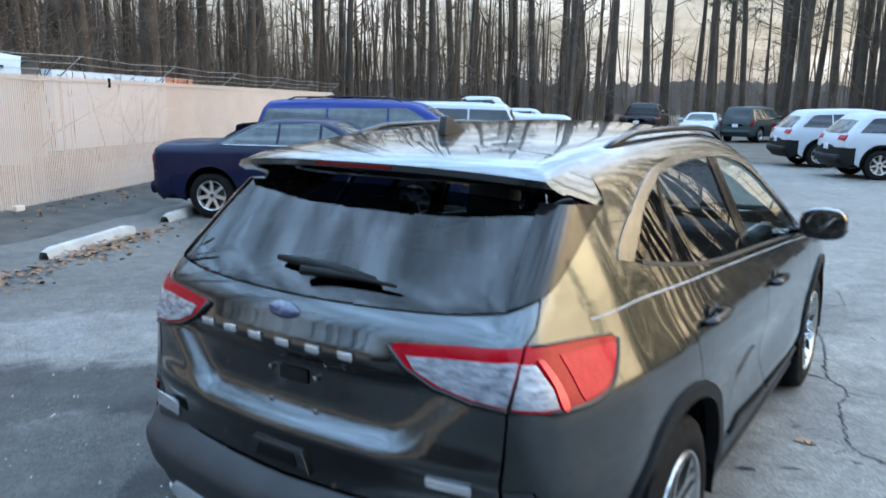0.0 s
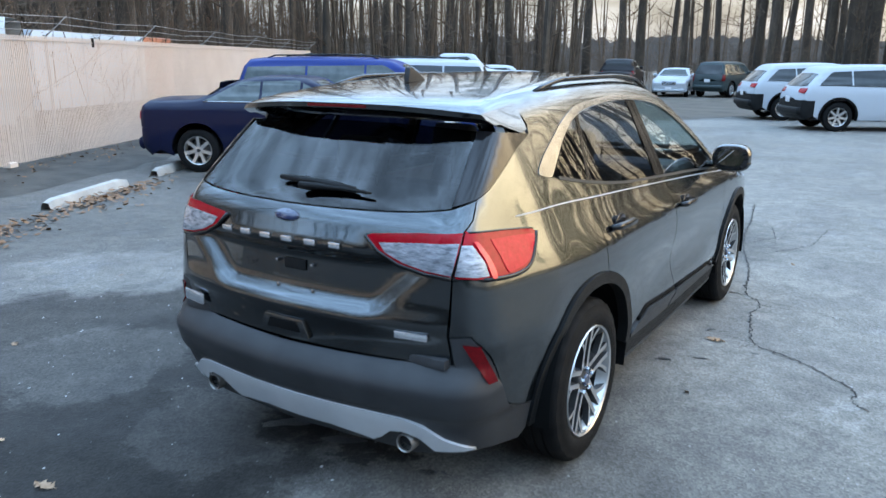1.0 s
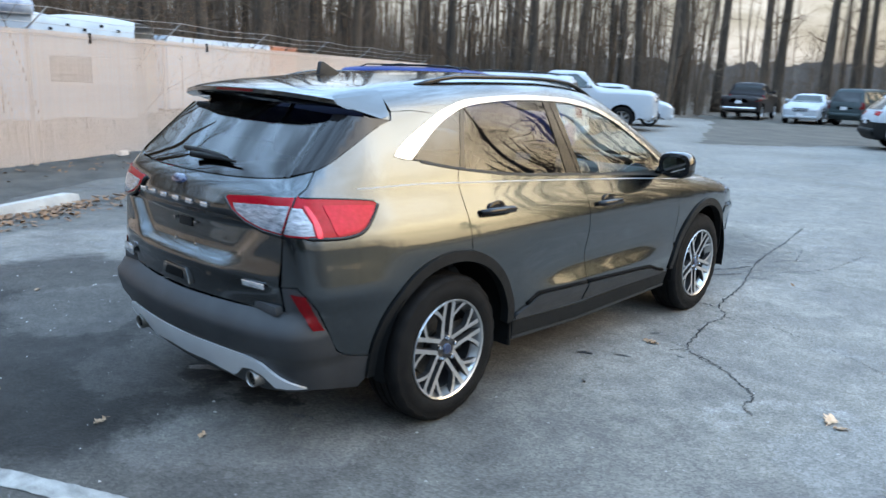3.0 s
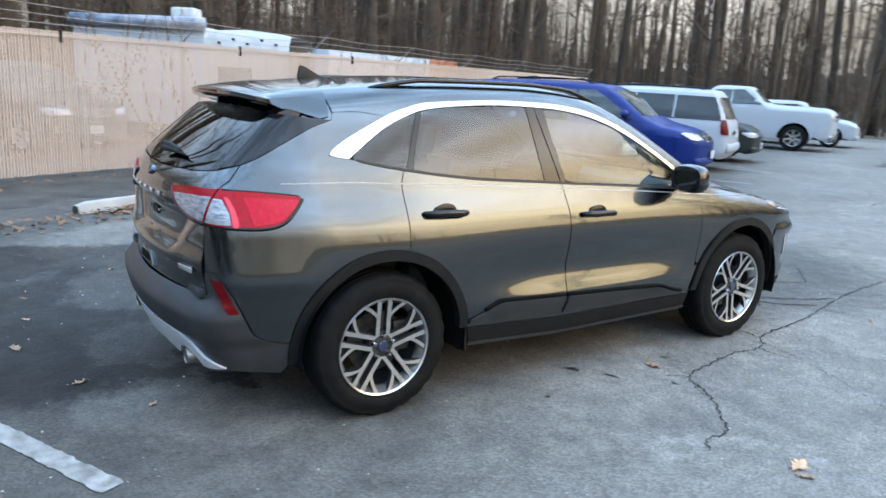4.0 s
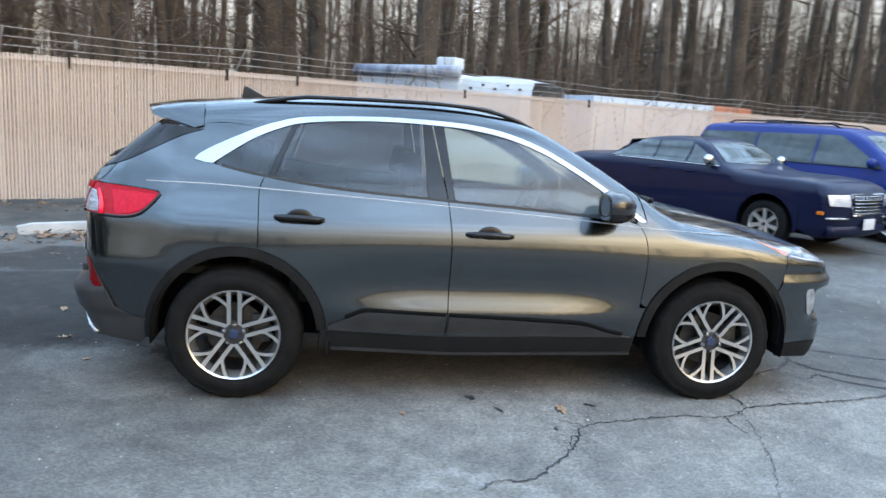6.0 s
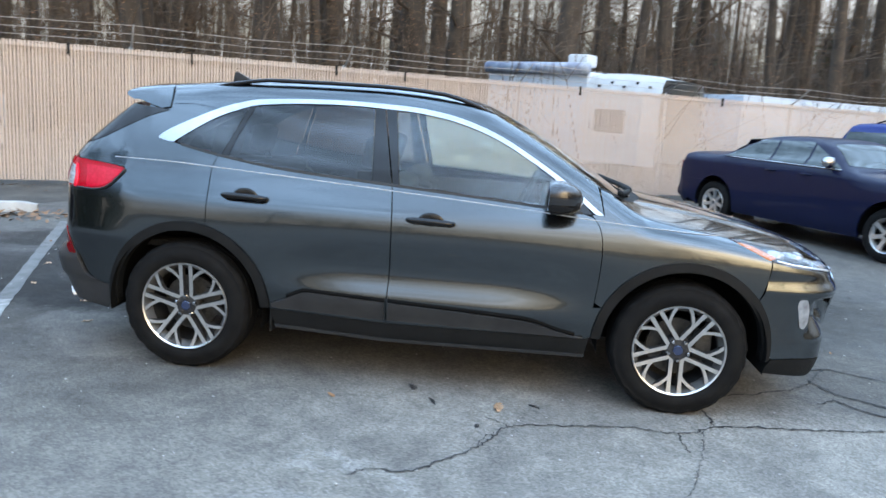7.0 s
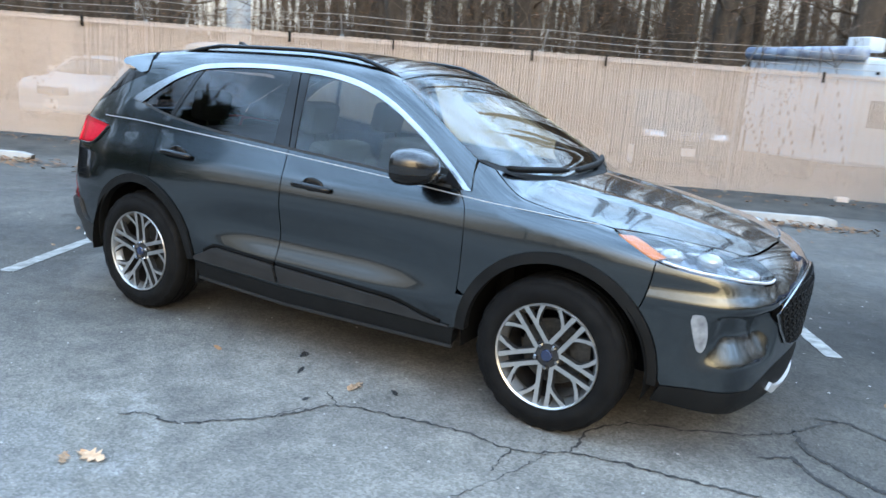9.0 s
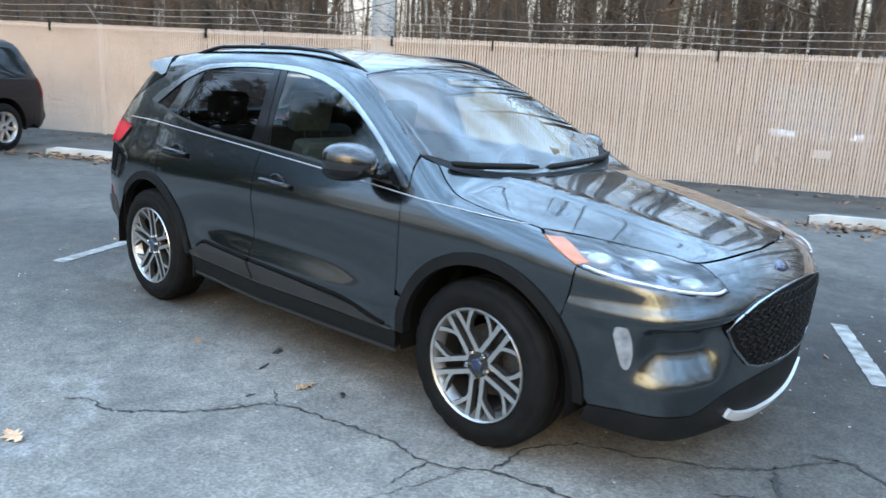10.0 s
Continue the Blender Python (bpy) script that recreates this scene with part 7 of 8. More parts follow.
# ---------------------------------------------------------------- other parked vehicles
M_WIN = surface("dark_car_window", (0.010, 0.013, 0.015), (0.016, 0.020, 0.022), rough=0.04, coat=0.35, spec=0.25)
# paler copy of the window, the sky's sheen put into its base colour
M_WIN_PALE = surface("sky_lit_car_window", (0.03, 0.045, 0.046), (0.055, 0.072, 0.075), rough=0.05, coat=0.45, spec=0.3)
M_SCREEN = surface("dark_green_windscreen", (0.020, 0.030, 0.029), (0.034, 0.046, 0.045), rough=0.06, coat=0.18, spec=0.2)
M_PLATE = surface("pale_plate", (0.55, 0.56, 0.58), (0.65, 0.66, 0.68), rough=0.4)


def paint(name, c):
    return surface(name, c, tuple(v * 1.18 + 0.002 for v in c), scale=700, rough=0.5, metal=0.0, bscale=1500, coat=0.30, spec=0.08)


FORMS = {
    "sedan": dict(top=[(-0.53, 0.55), (-0.495, 0.69), (-0.46, 0.725), (-0.36, 0.745), (-0.30, 0.775), (-0.17, 0.96), (-0.06, 1.0), (0.04, 0.985), (0.195, 0.735), (0.23, 0.70), (0.40, 0.665), (0.465, 0.60), (0.52, 0.45)],
                  tail=[(0.12, -0.46), (0.30, -0.50), (0.55, -0.498), (0.72, -0.485), (0.9, -0.42)], belt=0.66, glass=[(-0.27, 0.70), (-0.155, 0.93), (0.02, 0.945), (0.165, 0.70)], panes=(-0.115, 0.02), front_glass=(0.71, 0.945), rear_glass=(0.765, 0.935), axle=(-0.30, 0.305)),
    "saloon": dict(top=[(-0.53, 0.58), (-0.492, 0.74), (-0.45, 0.762), (-0.35, 0.772), (-0.30, 0.795), (-0.175, 0.965), (-0.06, 1.0), (0.03, 0.985), (0.165, 0.765), (0.20, 0.735), (0.40, 0.70), (0.468, 0.66), (0.51, 0.52)],
                   tail=[(0.12, -0.46), (0.30, -0.50), (0.55, -0.498), (0.74, -0.487), (0.9, -0.42)], nose=[(0.10, 0.46), (0.25, 0.492), (0.45, 0.50), (0.58, 0.492), (0.655, 0.465), (0.75, 0.38)], belt=0.70, glass=[(-0.275, 0.745), (-0.165, 0.935), (0.015, 0.95), (0.145, 0.735)], panes=(-0.10, 0.025), front_glass=(0.755, 0.95), rear_glass=(0.80, 0.94), axle=(-0.30, 0.305), hz=0.515),
    "crossover": dict(top=[(-0.53, 0.80), (-0.485, 0.885), (-0.42, 0.95), (-0.25, 0.99), (-0.05, 1.0), (0.07, 0.975), (0.21, 0.70), (0.25, 0.665), (0.41, 0.61), (0.475, 0.53), (0.53, 0.38)],
                tail=[(0.12, -0.46), (0.27, -0.50), (0.50, -0.495), (0.62, -0.48), (0.90, -0.385)], belt=0.63, glass=[(-0.40, 0.695), (-0.33, 0.885), (0.05, 0.925), (0.18, 0.665)], panes=(-0.225, -0.045, 0.06), front_glass=(0.69, 0.93), rear_glass=(0.665, 0.865), axle=(-0.29, 0.30)),
    "suv": dict(top=[(-0.53, 0.90), (-0.48, 0.955), (-0.30, 0.99), (-0.05, 1.0), (0.08, 0.975), (0.205, 0.70), (0.24, 0.655), (0.41, 0.60), (0.475, 0.52), (0.53, 0.38)],
                tail=[(0.12, -0.46), (0.27, -0.50), (0.55, -0.495), (0.62, -0.485), (0.92, -0.43)], belt=0.60, glass=[(-0.455, 0.635), (-0.42, 0.90), (0.06, 0.925), (0.17, 0.655)], panes=(-0.25, -0.07, 0.055), front_glass=(0.68, 0.93), rear_glass=(0.64, 0.90), axle=(-0.29, 0.30)),
    "van": dict(top=[(-0.53, 0.90), (-0.47, 0.965), (-0.20, 1.0), (0.05, 0.985), (0.13, 0.95), (0.29, 0.665), (0.33, 0.62), (0.44, 0.54), (0.49, 0.45), (0.53, 0.32)],
                tail=[(0.12, -0.46), (0.27, -0.50), (0.60, -0.49), (0.92, -0.45)], belt=0.57, glass=[(-0.45, 0.64), (-0.43, 0.89), (0.09, 0.91), (0.245, 0.64)], panes=(-0.20, 0.02), front_glass=(0.665, 0.92), rear_glass=(0.66, 0.88), axle=(-0.29, 0.30)),
    "pickup": dict(top=[(-0.53, 0.60), (-0.49, 0.635), (-0.20, 0.645), (-0.175, 0.66), (-0.15, 0.93), (-0.09, 0.995), (0.05, 0.985), (0.15, 0.745), (0.185, 0.715), (0.40, 0.695), (0.465, 0.675), (0.50, 0.60), (0.52, 0.45)],
                   tail=[(0.18, -0.47), (0.32, -0.50), (0.60, -0.498), (0.9, -0.49)], nose=[(0.12, 0.47), (0.28, 0.498), (0.45, 0.50), (0.60, 0.493), (0.67, 0.47), (0.75, 0.40)], belt=0.66,
                   glass=[(-0.145, 0.70), (-0.125, 0.92), (0.03, 0.935), (0.125, 0.715)], panes=(-0.03,), front_glass=(0.735, 0.94), rear_glass=(0.70, 0.92), axle=(-0.31, 0.30), hz=0.55),
}


def parked(kind, label, colour, L, W, H, where, heading, tyre=0.345, rim_mat=None, windows=None, clad=None, category="car", grille=None, lamp_style="plain", roof_bars=False):
    """A parked vehicle of a kind, its middle at a place and its nose along a heading (degrees from +y, clockwise)."""
    f = FORMS[kind]
    car = tagged(new("pickup_truck" if kind == "pickup" else "minivan" if kind == "van" else "car"), label, category, "vehicles parked in the lot", "thing")
    hw = W / 2
    lift = 0.12 if kind == "pickup" else 0.0
    B = Body(side=[(0.10 * H, hw * 0.92), (0.25 * H, hw * 0.985), (0.48 * H, hw), (f["belt"] * H, hw * 0.975), (0.80 * H, hw * 0.85), (1.0 * H, hw * 0.70), (1.1 * H, hw * 0.6)],
             top=[(a * L, b * H) for a, b in f["top"]], tail=[(a * H, b * L) for a, b in f["tail"]],
             nose=[(a * H, b * L) for a, b in f.get("nose", [(0.10, 0.46), (0.25, 0.495), (0.45, 0.50), (0.55, 0.49), (0.70, 0.42)])],
             taper=[(-0.52 * L, -0.10), (-0.40 * L, -0.02), (0, 0), (0.36 * L, -0.02), (0.52 * L, -0.14)], bow_tail=0.09, bow_nose=0.20, crown=0.07, radius=0.10)
    B.AX_TAIL, B.AX_NOSE, B.AX_ROOF = (-0.30 if kind != "pickup" else 0.0) * L * 0.8, 0.02 * L, 0.36 * H
    S = lambda pts: B.place("side", pts)
    ra, fa = f["axle"][0] * L, f["axle"][1] * L
    az = tyre + 0.01
    ro = tyre + 0.075
    zb = 0.46 * H
    foot = 0.17 * H + 0.3 * lift
    # upper skin: all above a level line round the car
    rr = np.vstack([B.place("rear", [(0, zb), (0.5 * hw, zb), (0.75 * hw, zb)]), S([(-0.46 * L, zb), (-0.42 * L, zb), (-0.2 * L, zb), (0, zb), (0.2 * L, zb), (0.40 * L, zb), (0.45 * L, zb)]), B.place("front", [(0.72 * hw, zb), (0.4 * hw, zb), (0, zb)])])
    B.panel("upper_body", "roof", np.vstack([rr, (rr[::-1] * np.array((-1, 1, 1)))[1:-1]]), car, colour, step=0.09, gap=0, rim=0.01)
    a1 = math.degrees(math.asin(max(-0.9, (foot - az) / ro)))
    side = np.vstack([[(-0.42 * L, zb), (0.40 * L, zb), (0.40 * L, foot + 0.1)], arc(fa, az, ro, a1, 180 - a1, 16), arc(ra, az, ro, a1, 180 - a1, 16), [(-0.42 * L, foot + 0.1)]])
    B.panel("body_side", "side", S(side), car, colour, step=0.10, gap=0, rim=0.04, mirror=True)
    tw = np.vstack([S([(-0.42 * L, zb)]), S([(-0.42 * L, foot + 0.1)]), S([(-0.455 * L, foot)]), B.place("rear", [(0.6 * hw, foot), (0, foot)])])
    tw = np.vstack([tw, (tw[::-1] * np.array((-1, 1, 1)))[1:]])
    B.panel("tail_panel", "tailwrap", np.vstack([tw, (rr[:4][::-1] * np.array((-1, 1, 1))), rr[1:4]]), car, clad or colour, step=0.08, gap=0, rim=0.02)
    nw = np.vstack([S([(0.40 * L, zb)]), S([(0.40 * L, foot + 0.1)]), S([(0.44 * L, foot)]), B.place("front", [(0.6 * hw, foot), (0, foot)])])
    nw = np.vstack([nw, (nw[::-1] * np.array((-1, 1, 1)))[1:]])
    top = rr[-4:][::-1]
    B.panel("nose_panel", "nosewrap", np.vstack([nw, top[::-1] * np.array((-1, 1, 1)), top[1:]]), car, colour, step=0.08, gap=0, rim=0.02)
    hz0, hz1 = zb - 0.02, (0.645 if kind == "saloon" else 0.60) * H
    up_r = np.vstack([B.place("front", [(0, hz0), (0.4 * hw, hz0), (0.72 * hw, hz0)]), S([(0.445 * L, hz0), (0.43 * L, hz1 - 0.03)]), B.place("front", [(0.72 * hw, hz1 - 0.02), (0.4 * hw, hz1), (0, hz1)])])
    B.panel("nose_upper", "nosewrap", np.vstack([up_r, (up_r[::-1] * np.array((-1, 1, 1)))[1:-1]]), car, colour, step=0.06, gap=0, lift=0.003, rim=0.03)
    # glass
    g = [(a * L, b * H) for a, b in f["glass"]]
    cuts = [g[0][0]] + [p * L for p in f["panes"]] + [g[3][0]]
    up = lambda y: float(np.interp(y, [q[0] for q in g], [q[1] for q in g]))
    low = lambda y: g[0][1] + (g[3][1] - g[0][1]) * (y - g[0][0]) / (g[3][0] - g[0][0])
    wm = windows or M_WIN
    for a, c in zip(cuts, cuts[1:]):
        a, c = a + 0.02, c - 0.02
        ys = np.linspace(a, c, 12)
        B.panel("side_window", "side", S([(y, low(y)) for y in ys] + [(y, max(low(y) + 0.01, up(y))) for y in ys[::-1]]), car, wm, step=0.12, lift=0.004, rim=0.012, gap=0, mirror=True)
    z0, z1 = f["front_glass"][0] * H, f["front_glass"][1] * H
    pts = [(0.0, z0), (0.45 * hw, z0), (0.80 * hw, z0 + 0.015), (0.68 * hw, (z0 + z1) / 2), (0.60 * hw, z1 - 0.02), (0.3 * hw, z1), (0, z1)]
    q = B.place("front", pts)
    B.panel("windscreen", "front", np.vstack([q, (q[::-1] * np.array((-1, 1, 1)))[1:-1]]), car, M_SCREEN, step=0.12, lift=0.004, rim=0.012, gap=0)
    z0, z1 = f["rear_glass"][0] * H, f["rear_glass"][1] * H
    pts = [(0.0, z0), (0.45 * hw, z0), (0.74 * hw, z0 + 0.015), (0.63 * hw, z1 - 0.02), (0.3 * hw, z1), (0, z1)]
    q = B.place("rear", pts)
    B.panel("rear_window", "rear", np.vstack([q, (q[::-1] * np.array((-1, 1, 1)))[1:-1]]), car, M_WIN, step=0.12, lift=0.004, rim=0.012, gap=0)
    # lamps, bumpers, grille, plate
    hz, tz = f.get("hz", 0.485) * H, 0.60 * H if kind in ("sedan", "saloon") else 0.58 * H
    if kind == "saloon":
        hl = B.place("front", [(0.48 * hw, hz - 0.085), (0.86 * hw, hz - 0.07), (0.88 * hw, hz + 0.07), (0.50 * hw, hz + 0.075)])
    elif kind == "pickup":
        hl = B.place("front", [(0.58 * hw, hz - 0.12), (0.86 * hw, hz - 0.10), (0.87 * hw, hz + 0.13), (0.58 * hw, hz + 0.13)])
    else:
        hl = np.vstack([B.place("front", [(0.48 * hw, hz - 0.045), (0.74 * hw, hz - 0.06)]), S([(0.455 * L, hz - 0.045), (0.415 * L, hz + 0.055), (0.425 * L, hz + 0.075)]), B.place("front", [(0.74 * hw, hz + 0.07), (0.52 * hw, hz + 0.05)])])
    B.panel("headlamp", "nosewrap", hl, car, M_CLEARLENS, step=0.06, lift=0.012, rim=0.03, mirror=True)
    if kind in ("suv", "crossover", "van", "pickup"):
        tl = B.place("rear", [(0.74 * hw, tz - 0.16), (0.87 * hw, tz - 0.16), (0.86 * hw, tz + 0.13), (0.75 * hw, tz + 0.12)])
    else:
        tl = B.place("rear", [(0.55 * hw, tz - 0.09), (0.87 * hw, tz - 0.08), (0.87 * hw, tz + 0.05), (0.60 * hw, tz + 0.05)])
    if kind == "suv":
        tl = np.vstack([B.place("rear", [(0.80 * hw, tz - 0.22)]), S([(-0.458 * L, tz - 0.20), (-0.452 * L, tz + 0.0), (-0.456 * L, tz + 0.10)]), B.place("rear", [(0.80 * hw, tz + 0.11)])])
    if lamp_style == "wide":
        tl = B.place("rear", [(0.52 * hw, tz + 0.0), (0.86 * hw, tz - 0.03), (0.87 * hw, tz + 0.11), (0.52 * hw, tz + 0.10)])
    B.panel("tail_lamp", "tailwrap", tl, car, M_REDDEEP if kind == "suv" else M_RED, step=0.06, lift=0.012, rim=0.03, mirror=True)
    gb_, gw = (0.19, 0.42) if kind == "saloon" else (0.16, 0.52) if kind == "pickup" else (0.10, 0.36)
    gr = B.place("front", [(-gw * hw, hz - gb_), (gw * hw, hz - gb_), ((gw + 0.02) * hw, hz + 0.07), (-(gw + 0.02) * hw, hz + 0.07)])
    gp = B.panel("grille", "front", gr, car, M_GLOSSBLACK, step=0.1, lift=0.010, rim=0.03)[0]
    for i in range(6 if kind == "saloon" else 4):
        z = hz - gb_ + 0.02 + 0.045 * i
        bar = B.place("front", [(x * hw, z) for x in np.linspace(0.01 - gw, gw - 0.01, 8)])
        part("grille_bar", tube(bar + np.array((0, 0.016, 0)), 0.008, 6), grille or M_CHROME, gp)
    if grille is M_CHROME:
        for x in np.linspace(0.03 - gw, gw - 0.03, 9):
            bar = B.place("front", [(x * hw, hz - gb_ + 0.005), (x * hw, hz + 0.065)])
            part("grille_bar", tube(bar + np.array((0, 0.016, 0)), 0.006, 6), M_CHROME, gp)
        loop = B.place("front", [(-(gw + 0.02) * hw, hz - gb_ - 0.01), ((gw + 0.02) * hw, hz - gb_ - 0.01), ((gw + 0.04) * hw, hz + 0.08), (-(gw + 0.04) * hw, hz + 0.08)])
        part("grille_edge", tube(loop + np.array((0, 0.014, 0)), 0.014, 6, closed=True), M_CHROME, gp)
    if kind == "saloon":
        for sg in (1, -1):
            strip = B.place("front", [(x * hw, 0.355 * H) for x in np.linspace(0.50, 0.88, 7)]) * np.array((sg, 1, 1))
            part("bumper_trim", tube(strip + np.array((0, 0.012, 0)), 0.018, 6), M_CHROME, car, "chrome strip along the bumper")
            mk = S([(0.455 * L, 0.40 * H)])[0]
            part("side_marker", box(0.03, 0.09, 0.045, 0.008, (sg * (mk[0] + 0.004), mk[1], mk[2])), M_AMBER, car, "amber side marker lamp")
    low_f = B.place("front", [(x * hw, 0.24 * H) for x in np.linspace(-0.8, 0.8, 14)])
    part("front_bumper", tube(low_f - np.array((0, 0.01, 0)), 0.055, 8, flat=1.5), (M_CHROME if kind == "pickup" else clad or colour), car)
    low_r = B.place("rear", [(x * hw, 0.30 * H) for x in np.linspace(-0.84, 0.84, 14)])
    part("rear_bumper", tube(low_r + np.array((0, 0.005, 0)), 0.06, 8, flat=1.7), (M_CHROME if kind == "pickup" else clad or colour), car)
    pz = B.place("rear", [(0, 0.47 * H)])[0]
    part("number_plate", box(0.30, 0.012, 0.15, 0.004, (pz[0], pz[1] - 0.012, pz[2])), M_PLATE, car, "blank pale plate")
    pz = B.place("front", [(0, 0.30 * H)])[0]
    part("number_plate", box(0.30, 0.012, 0.15, 0.004, (pz[0], pz[1] + 0.03, pz[2])), M_PLATE, car, "blank pale plate")
    for sg in (1, -1):
        m = S([(g[3][0] - 0.14, low(g[3][0] - 0.14) + 0.02)])[0]
        b = bmesh.new()
        bmesh.ops.create_uvsphere(b, u_segments=14, v_segments=8, radius=1)
        bmesh.ops.scale(b, vec=(0.11, 0.07, 0.08), verts=b.verts)
        bmesh.ops.translate(b, vec=(sg * (m[0] + 0.10), m[1], m[2] + 0.05), verts=b.verts)
        part("wing_mirror", b, M_CHROME if grille is M_CHROME else colour, car)
        for dy in f["panes"][-2:]:
            hpos = S([(dy * L + 0.10, f["belt"] * H - 0.07)])[0]
            part("door_handle", tube([(sg * (hpos[0] + 0.012), hpos[1] - 0.09, hpos[2]), (sg * (hpos[0] + 0.028), hpos[1], hpos[2]), (sg * (hpos[0] + 0.012), hpos[1] + 0.09, hpos[2])], 0.012, 6), colour, car)
        for a in (ra, fa):
            rws = [[(sg * xx, a + (ro - 0.01) * math.cos(radians(t)), az + (ro - 0.01) * math.sin(radians(t))) for t in range(-10, 191, 12)] for xx in (hw - 0.40, hw - 0.03)]
            b = lofted(rws)
            b.faces.new([b.verts.new(p) for p in rws[0]])
            part("wheel_well", b, M_DARK, car)
            wheel(car, (sg * (hw - 0.125), a, tyre), sg, tyre_r=tyre, rim_r=tyre * 0.64, width=0.215, fancy=False, rim_mat=rim_mat or M_ALLOY, spokes=7)
        if clad:
            for a in (ra, fa):
                B.panel("arch_trim", "side", S(np.vstack([arc(a, az, ro + 0.04, a1, 180 - a1, 20), arc(a, az, ro - 0.02, 180 - a1, a1, 20)])), car, clad, gap=0, lift=0.012, rim=0.04, step=0.1)
        bl = S([(y, low(y) - 0.012) for y in np.linspace(g[0][0], g[3][0], 16)]) * np.array((sg, 1, 1))
        part("belt_trim", tube(bl, 0.010, 6), M_CHROME if grille is M_CHROME else M_RUBBER_CLEAN, car)
        if roof_bars:
            zr = [float(B.place("top", [(0.52 * hw, y)])[0][2]) for y in (-0.36 * L, -0.2 * L, 0.0, 0.06 * L)]
            part("roof_rail", tube([(sg * 0.52 * hw, -0.36 * L, zr[0]), (sg * 0.52 * hw, -0.33 * L, zr[0] + 0.05), (sg * 0.52 * hw, -0.1 * L, zr[1] + 0.055), (sg * 0.52 * hw, 0.03 * L, zr[2] + 0.045), (sg * 0.52 * hw, 0.06 * L, zr[3])], 0.016, 6), M_GLOSSBLACK, car)
    if roof_bars:
        for y in (-0.22 * L, -0.02 * L):
            zc = float(B.place("top", [(0, y)])[0][2])
            part("roof_bar", tube([(-0.52 * hw, y, zc + 0.03), (0, y, zc + 0.06), (0.52 * hw, y, zc + 0.03)], 0.014, 6), M_GLOSSBLACK, car)
    part("underbody", box(W * 0.86, L * 0.9, 0.16, 0.03, (0, 0, foot + 0.10)), M_DARK, car)
    part("cabin_block", box(W * 0.7, L * 0.55, 0.3, 0.03, (0, -0.02 * L, foot + 0.3)), M_DARK, car)
    car.matrix_basis = Matrix.Translation((where[0], where[1], 0)) @ Matrix.Rotation(radians(-heading), 4, "Z")
    return car


HEAD = 62.0      # bays point this way out of the fence
P_NAVY = paint("navy_paint", (0.002, 0.005, 0.024))
P_BLUE = paint("bright_blue_paint", (0.001, 0.018, 0.125))
P_WHITE = paint("white_paint", (0.36, 0.39, 0.42))
P_DARKGREEN = paint("dark_green_paint", (0.020, 0.026, 0.024))
P_SILVER = paint("silver_paint", (0.34, 0.37, 0.40))
P_BLACK = paint("black_paint", (0.012, 0.010, 0.011))
P_TEAL = paint("dull_grey_green_paint", (0.030, 0.045, 0.048))
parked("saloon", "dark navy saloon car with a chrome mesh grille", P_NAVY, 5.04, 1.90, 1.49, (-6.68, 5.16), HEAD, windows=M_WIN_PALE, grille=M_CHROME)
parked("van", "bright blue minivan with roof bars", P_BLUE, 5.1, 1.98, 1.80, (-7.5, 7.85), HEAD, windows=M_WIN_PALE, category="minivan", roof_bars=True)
parked("suv", "white sport utility car parked nose to the fence", P_WHITE, 4.9, 1.90, 1.78, (-8.75, 10.45), HEAD + 180, tyre=0.37, roof_bars=True)
parked("sedan", "dark grey-green saloon car in a bay", P_DARKGREEN, 4.75, 1.82, 1.45, (-9.95, 13.3), HEAD, windows=M_WIN)
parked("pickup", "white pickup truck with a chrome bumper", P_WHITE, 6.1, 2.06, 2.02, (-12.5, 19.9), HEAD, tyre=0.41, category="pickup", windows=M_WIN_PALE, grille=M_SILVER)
parked("suv", "white estate car beside a pickup truck", P_WHITE, 4.7, 1.85, 1.60, (-12.97, 23.70), HEAD, windows=M_WIN)
parked("crossover", "white sport utility car with black lower trim", P_WHITE, 4.62, 1.86, 1.68, (0.80, 18.95), HEAD, tyre=0.37, clad=M_CLAD, lamp_style="wide")
parked("crossover", "white sport utility car with red tail lamps", P_WHITE, 4.8, 1.90, 1.72, (-0.95, 22.3), HEAD, tyre=0.37, clad=M_CLAD, lamp_style="wide")
parked("pickup", "black pickup truck seen from its tailgate", P_BLACK, 5.8, 2.03, 1.92, (-13.0, 38.0), -10, tyre=0.41, category="pickup")
parked("sedan", "silver saloon car facing the lot", P_SILVER, 4.8, 1.83, 1.45, (-9.6, 37.0), 172)
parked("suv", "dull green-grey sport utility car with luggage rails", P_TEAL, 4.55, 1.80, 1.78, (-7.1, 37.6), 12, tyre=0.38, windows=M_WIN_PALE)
parked("sedan", "dark saloon car at the wood's edge", P_DARKGREEN, 4.6, 1.80, 1.45, (-4.3, 38.2), 30)
parked("suv", "very dark maroon sport utility car backed to the fence", P_BLACK, 4.8, 1.90, 1.75, (0.50, -9.95), HEAD, tyre=0.37)

for kind_, words, colour_, size_, s_, d_ in (("sedan", "white saloon car standing behind the slatted fence", P_WHITE, (4.7, 1.82, 1.47), -8.4, -13.1),
                                             ("suv", "tall white sport utility car behind the slatted fence", P_WHITE, (4.9, 2.0, 1.98), -5.6, -13.2),
                                             ("crossover", "dull grey sport utility car behind the slatted fence", P_TEAL, (4.6, 1.85, 1.68), 4.5, -12.7)):
    q = lot(s_, d_)
    parked(kind_, words, colour_, *size_, (q.x, q.y), HEAD)

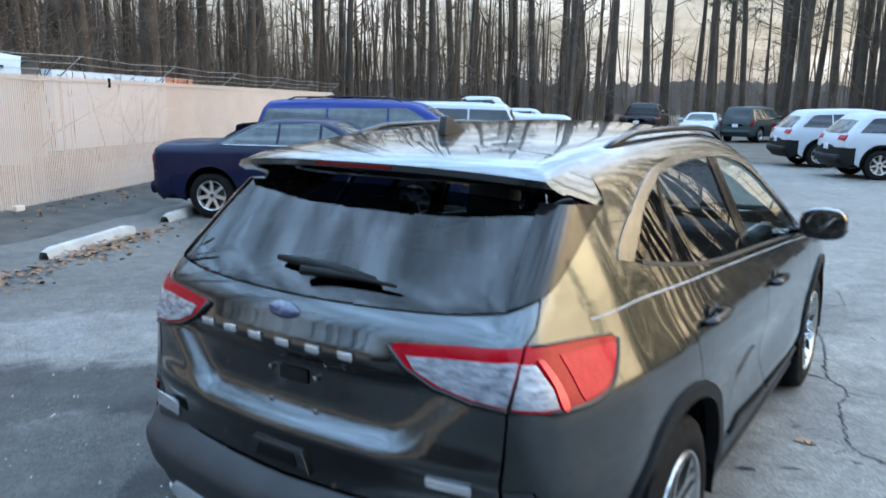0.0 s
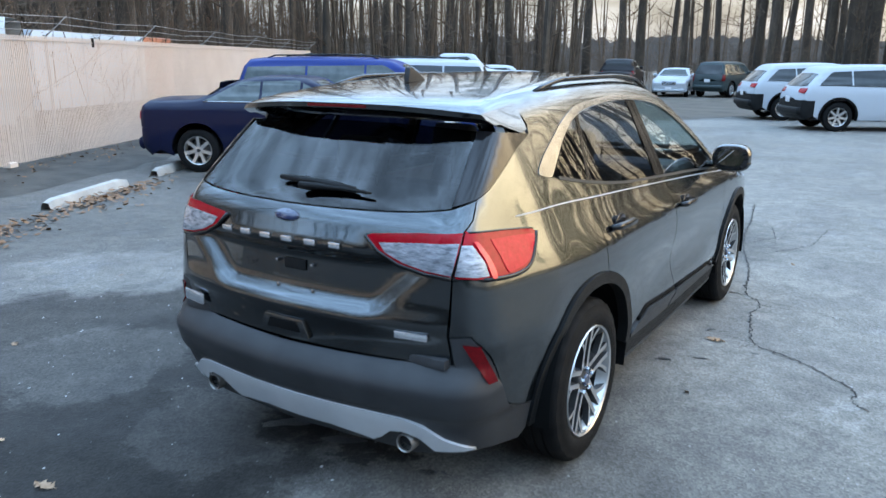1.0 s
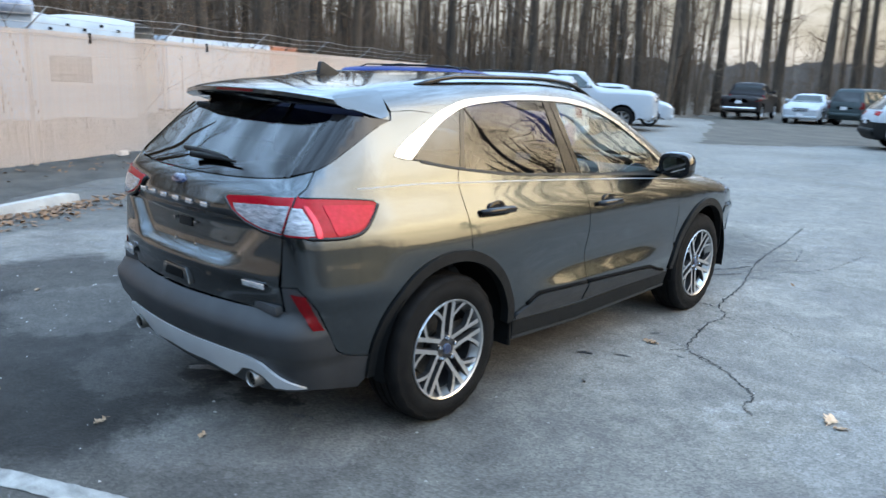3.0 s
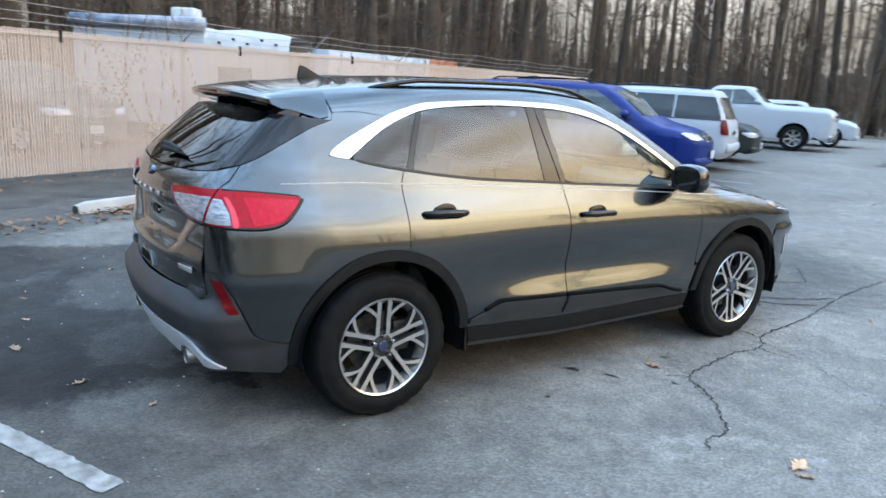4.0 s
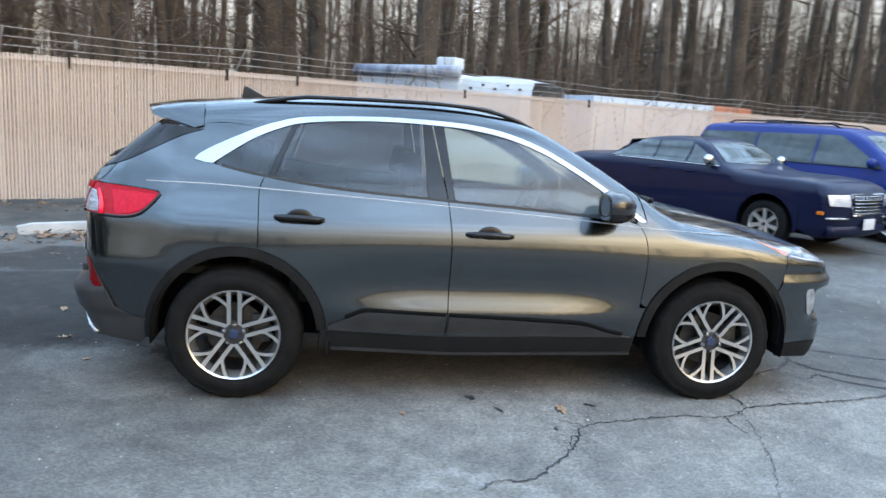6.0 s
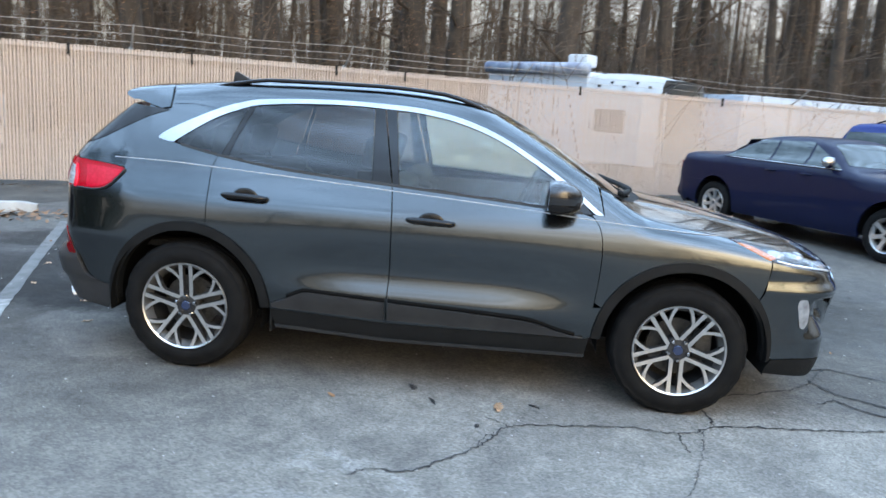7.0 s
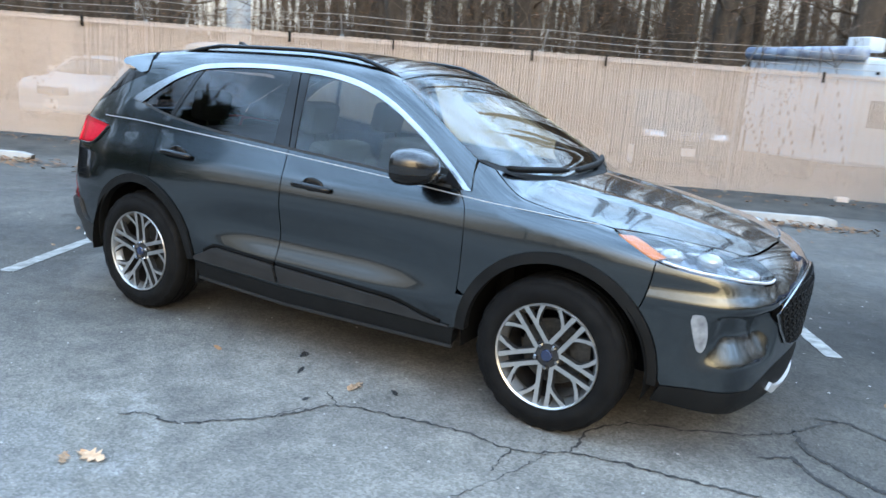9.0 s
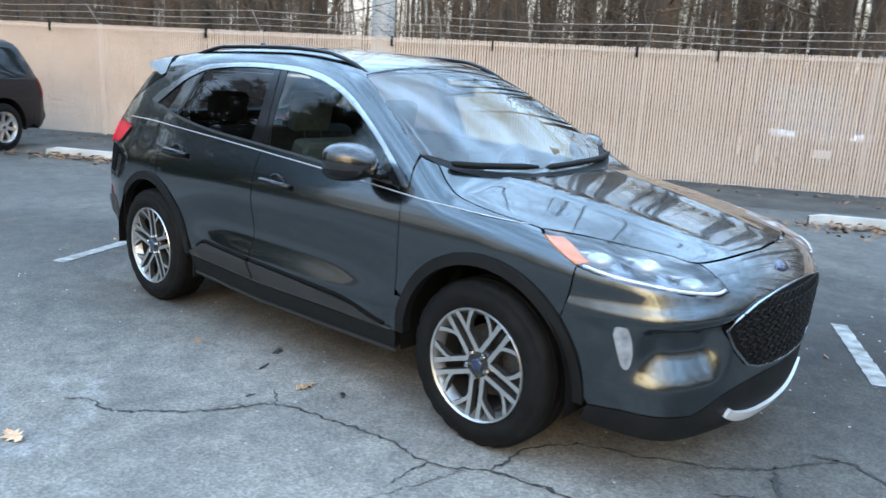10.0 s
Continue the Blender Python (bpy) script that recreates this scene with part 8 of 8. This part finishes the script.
# ---------------------------------------------------------------- behind the fence: caravan, box trailer, steel pole
M_RVWHITE = surface("dull_white_gelcoat", (0.46, 0.48, 0.49), (0.58, 0.60, 0.60), scale=3, rough=0.4, bump=0.05)
M_RVBLUE = surface("stained_blue_awning", (0.10, 0.14, 0.22), (0.42, 0.48, 0.56), scale=4, rough=0.6)
M_RVPALE = surface("pale_blue_siding", (0.42, 0.50, 0.58), (0.52, 0.60, 0.68), scale=3, rough=0.5)
M_ORANGE = surface("orange_red_panel", (0.40, 0.12, 0.06), (0.52, 0.18, 0.09), scale=3, rough=0.5)


def caravan():
    c = tagged(new("caravan"), "white caravan with a stained blue side awning behind the fence", "caravan", kind="thing")
    a, b_ = Vector((-15.5, -0.43, 0)), Vector((-12.5, 3.54, 0))
    L = (b_ - a).length
    body = box(L * 0.62, 2.2, 2.05, 0.10, (L * 0.31, 1.1, 1.42), 3)
    part("body", body, M_RVPALE, c)
    rows = []
    for i, x in enumerate(np.linspace(L * 0.60, L, 9)):
        t = i / 8
        top = 2.36 + 0.06 * math.sin(math.pi * min(1, t * 1.1)) - 0.20 * max(0, t - 0.6) ** 1.5
        rows.append([(x, 0.03, 0.5), (x, 0.0, 1.6), (x, 0.02, top - 0.16), (x, 0.16, top), (x, 1.1, top + 0.03), (x, 2.05, top), (x, 2.2, top - 0.2), (x, 2.2, 0.5)])
    q = lofted(rows)
    bmesh.ops.holes_fill(q, edges=[e for e in q.edges if e.is_boundary], sides=10)
    bmesh.ops.recalc_face_normals(q, faces=q.faces)
    cap = part("front_cap", edged(q, 40), M_RVWHITE, c, "moulded white front cap with marker lamps")
    part("awning", tube([(0.02, -0.06, 2.50), (L * 0.62, -0.06, 2.50)], 0.13, 14), M_RVBLUE, c, "rolled awning, stained blue and grey")
    part("air_unit", box(0.56, 0.50, 0.28, 0.06, (L * 0.46, 0.9, 2.73), 3), M_RVWHITE, c)
    for i in range(5):
        x = L * (0.68 + 0.065 * i)
        part("marker_lamp", box(0.07, 0.03, 0.05, 0.008, (x, 0.02 if i % 2 else 0.0, 2.22 if i % 2 else 2.14)), M_CLAD, cap)
    part("window", box(0.8, 0.03, 0.5, 0.02, (L * 0.75, 0.0, 1.4)), M_WIN, c)
    for x in (L * 0.25, L * 0.36):
        part("wheel", lathe([(0.0, -0.1), (0.2, -0.1), (0.33, -0.08), (0.34, 0.08), (0.0, 0.1)], 24, "y", at=(x, 0.2, 0.33)), M_RUBBER, c)
    ang = math.atan2(b_.y - a.y, b_.x - a.x)
    c.matrix_basis = Matrix.Translation(a) @ Matrix.Rotation(ang, 4, "Z") @ Matrix.Diagonal((1, 1, 1.07, 1))
    return c


caravan()
box_t = tagged(new("box_trailer"), "pale blue box trailer with an orange end behind the fence", "trailer", kind="thing")
part("body", box(5.7, 2.2, 1.95, 0.03, (2.85, 1.1, 1.46)), M_RVPALE, box_t)
part("end_panel", box(2.2, 2.0, 1.85, 0.03, (6.82, 1.1, 1.53)), M_ORANGE, box_t, "orange-red end section")
for x in (2.4, 3.4):
    part("wheel", lathe([(0.0, -0.1), (0.2, -0.1), (0.36, -0.08), (0.37, 0.08), (0.0, 0.1)], 24, "y", at=(x, 0.2, 0.36)), M_RUBBER, box_t)
for x in (0.6, 1.4, 2.2, 3.0, 3.8, 4.6, 5.4):
    part("side_rib", box(0.05, 0.03, 1.9, 0.008, (x, -0.012, 1.42)), M_RVPALE, box_t)
box_t.matrix_basis = Matrix.Translation(lot(13.4, -12.0)) @ Matrix.Rotation(radians(LOT_TURN), 4, "Z")
pole = tagged(new("steel_pole"), "thick pale galvanised steel pole behind the fence", "pole", kind="thing")
M_GALV = surface("bright_galvanised_steel", (0.56, 0.60, 0.63), (0.68, 0.72, 0.75), scale=2.5, rough=0.5, metal=0.2)
part("shaft", lathe([(0.56, -0.1), (0.53, 8), (0.47, 20), (0.0, 20)], 28, "z"), M_GALV, pole)
part("base_flange", lathe([(0.0, 0.06), (0.82, 0.06), (0.82, -0.05)], 28, "z"), M_POST, pole)
pole.matrix_basis = Matrix.Translation((-23.4, -24.6, 0))
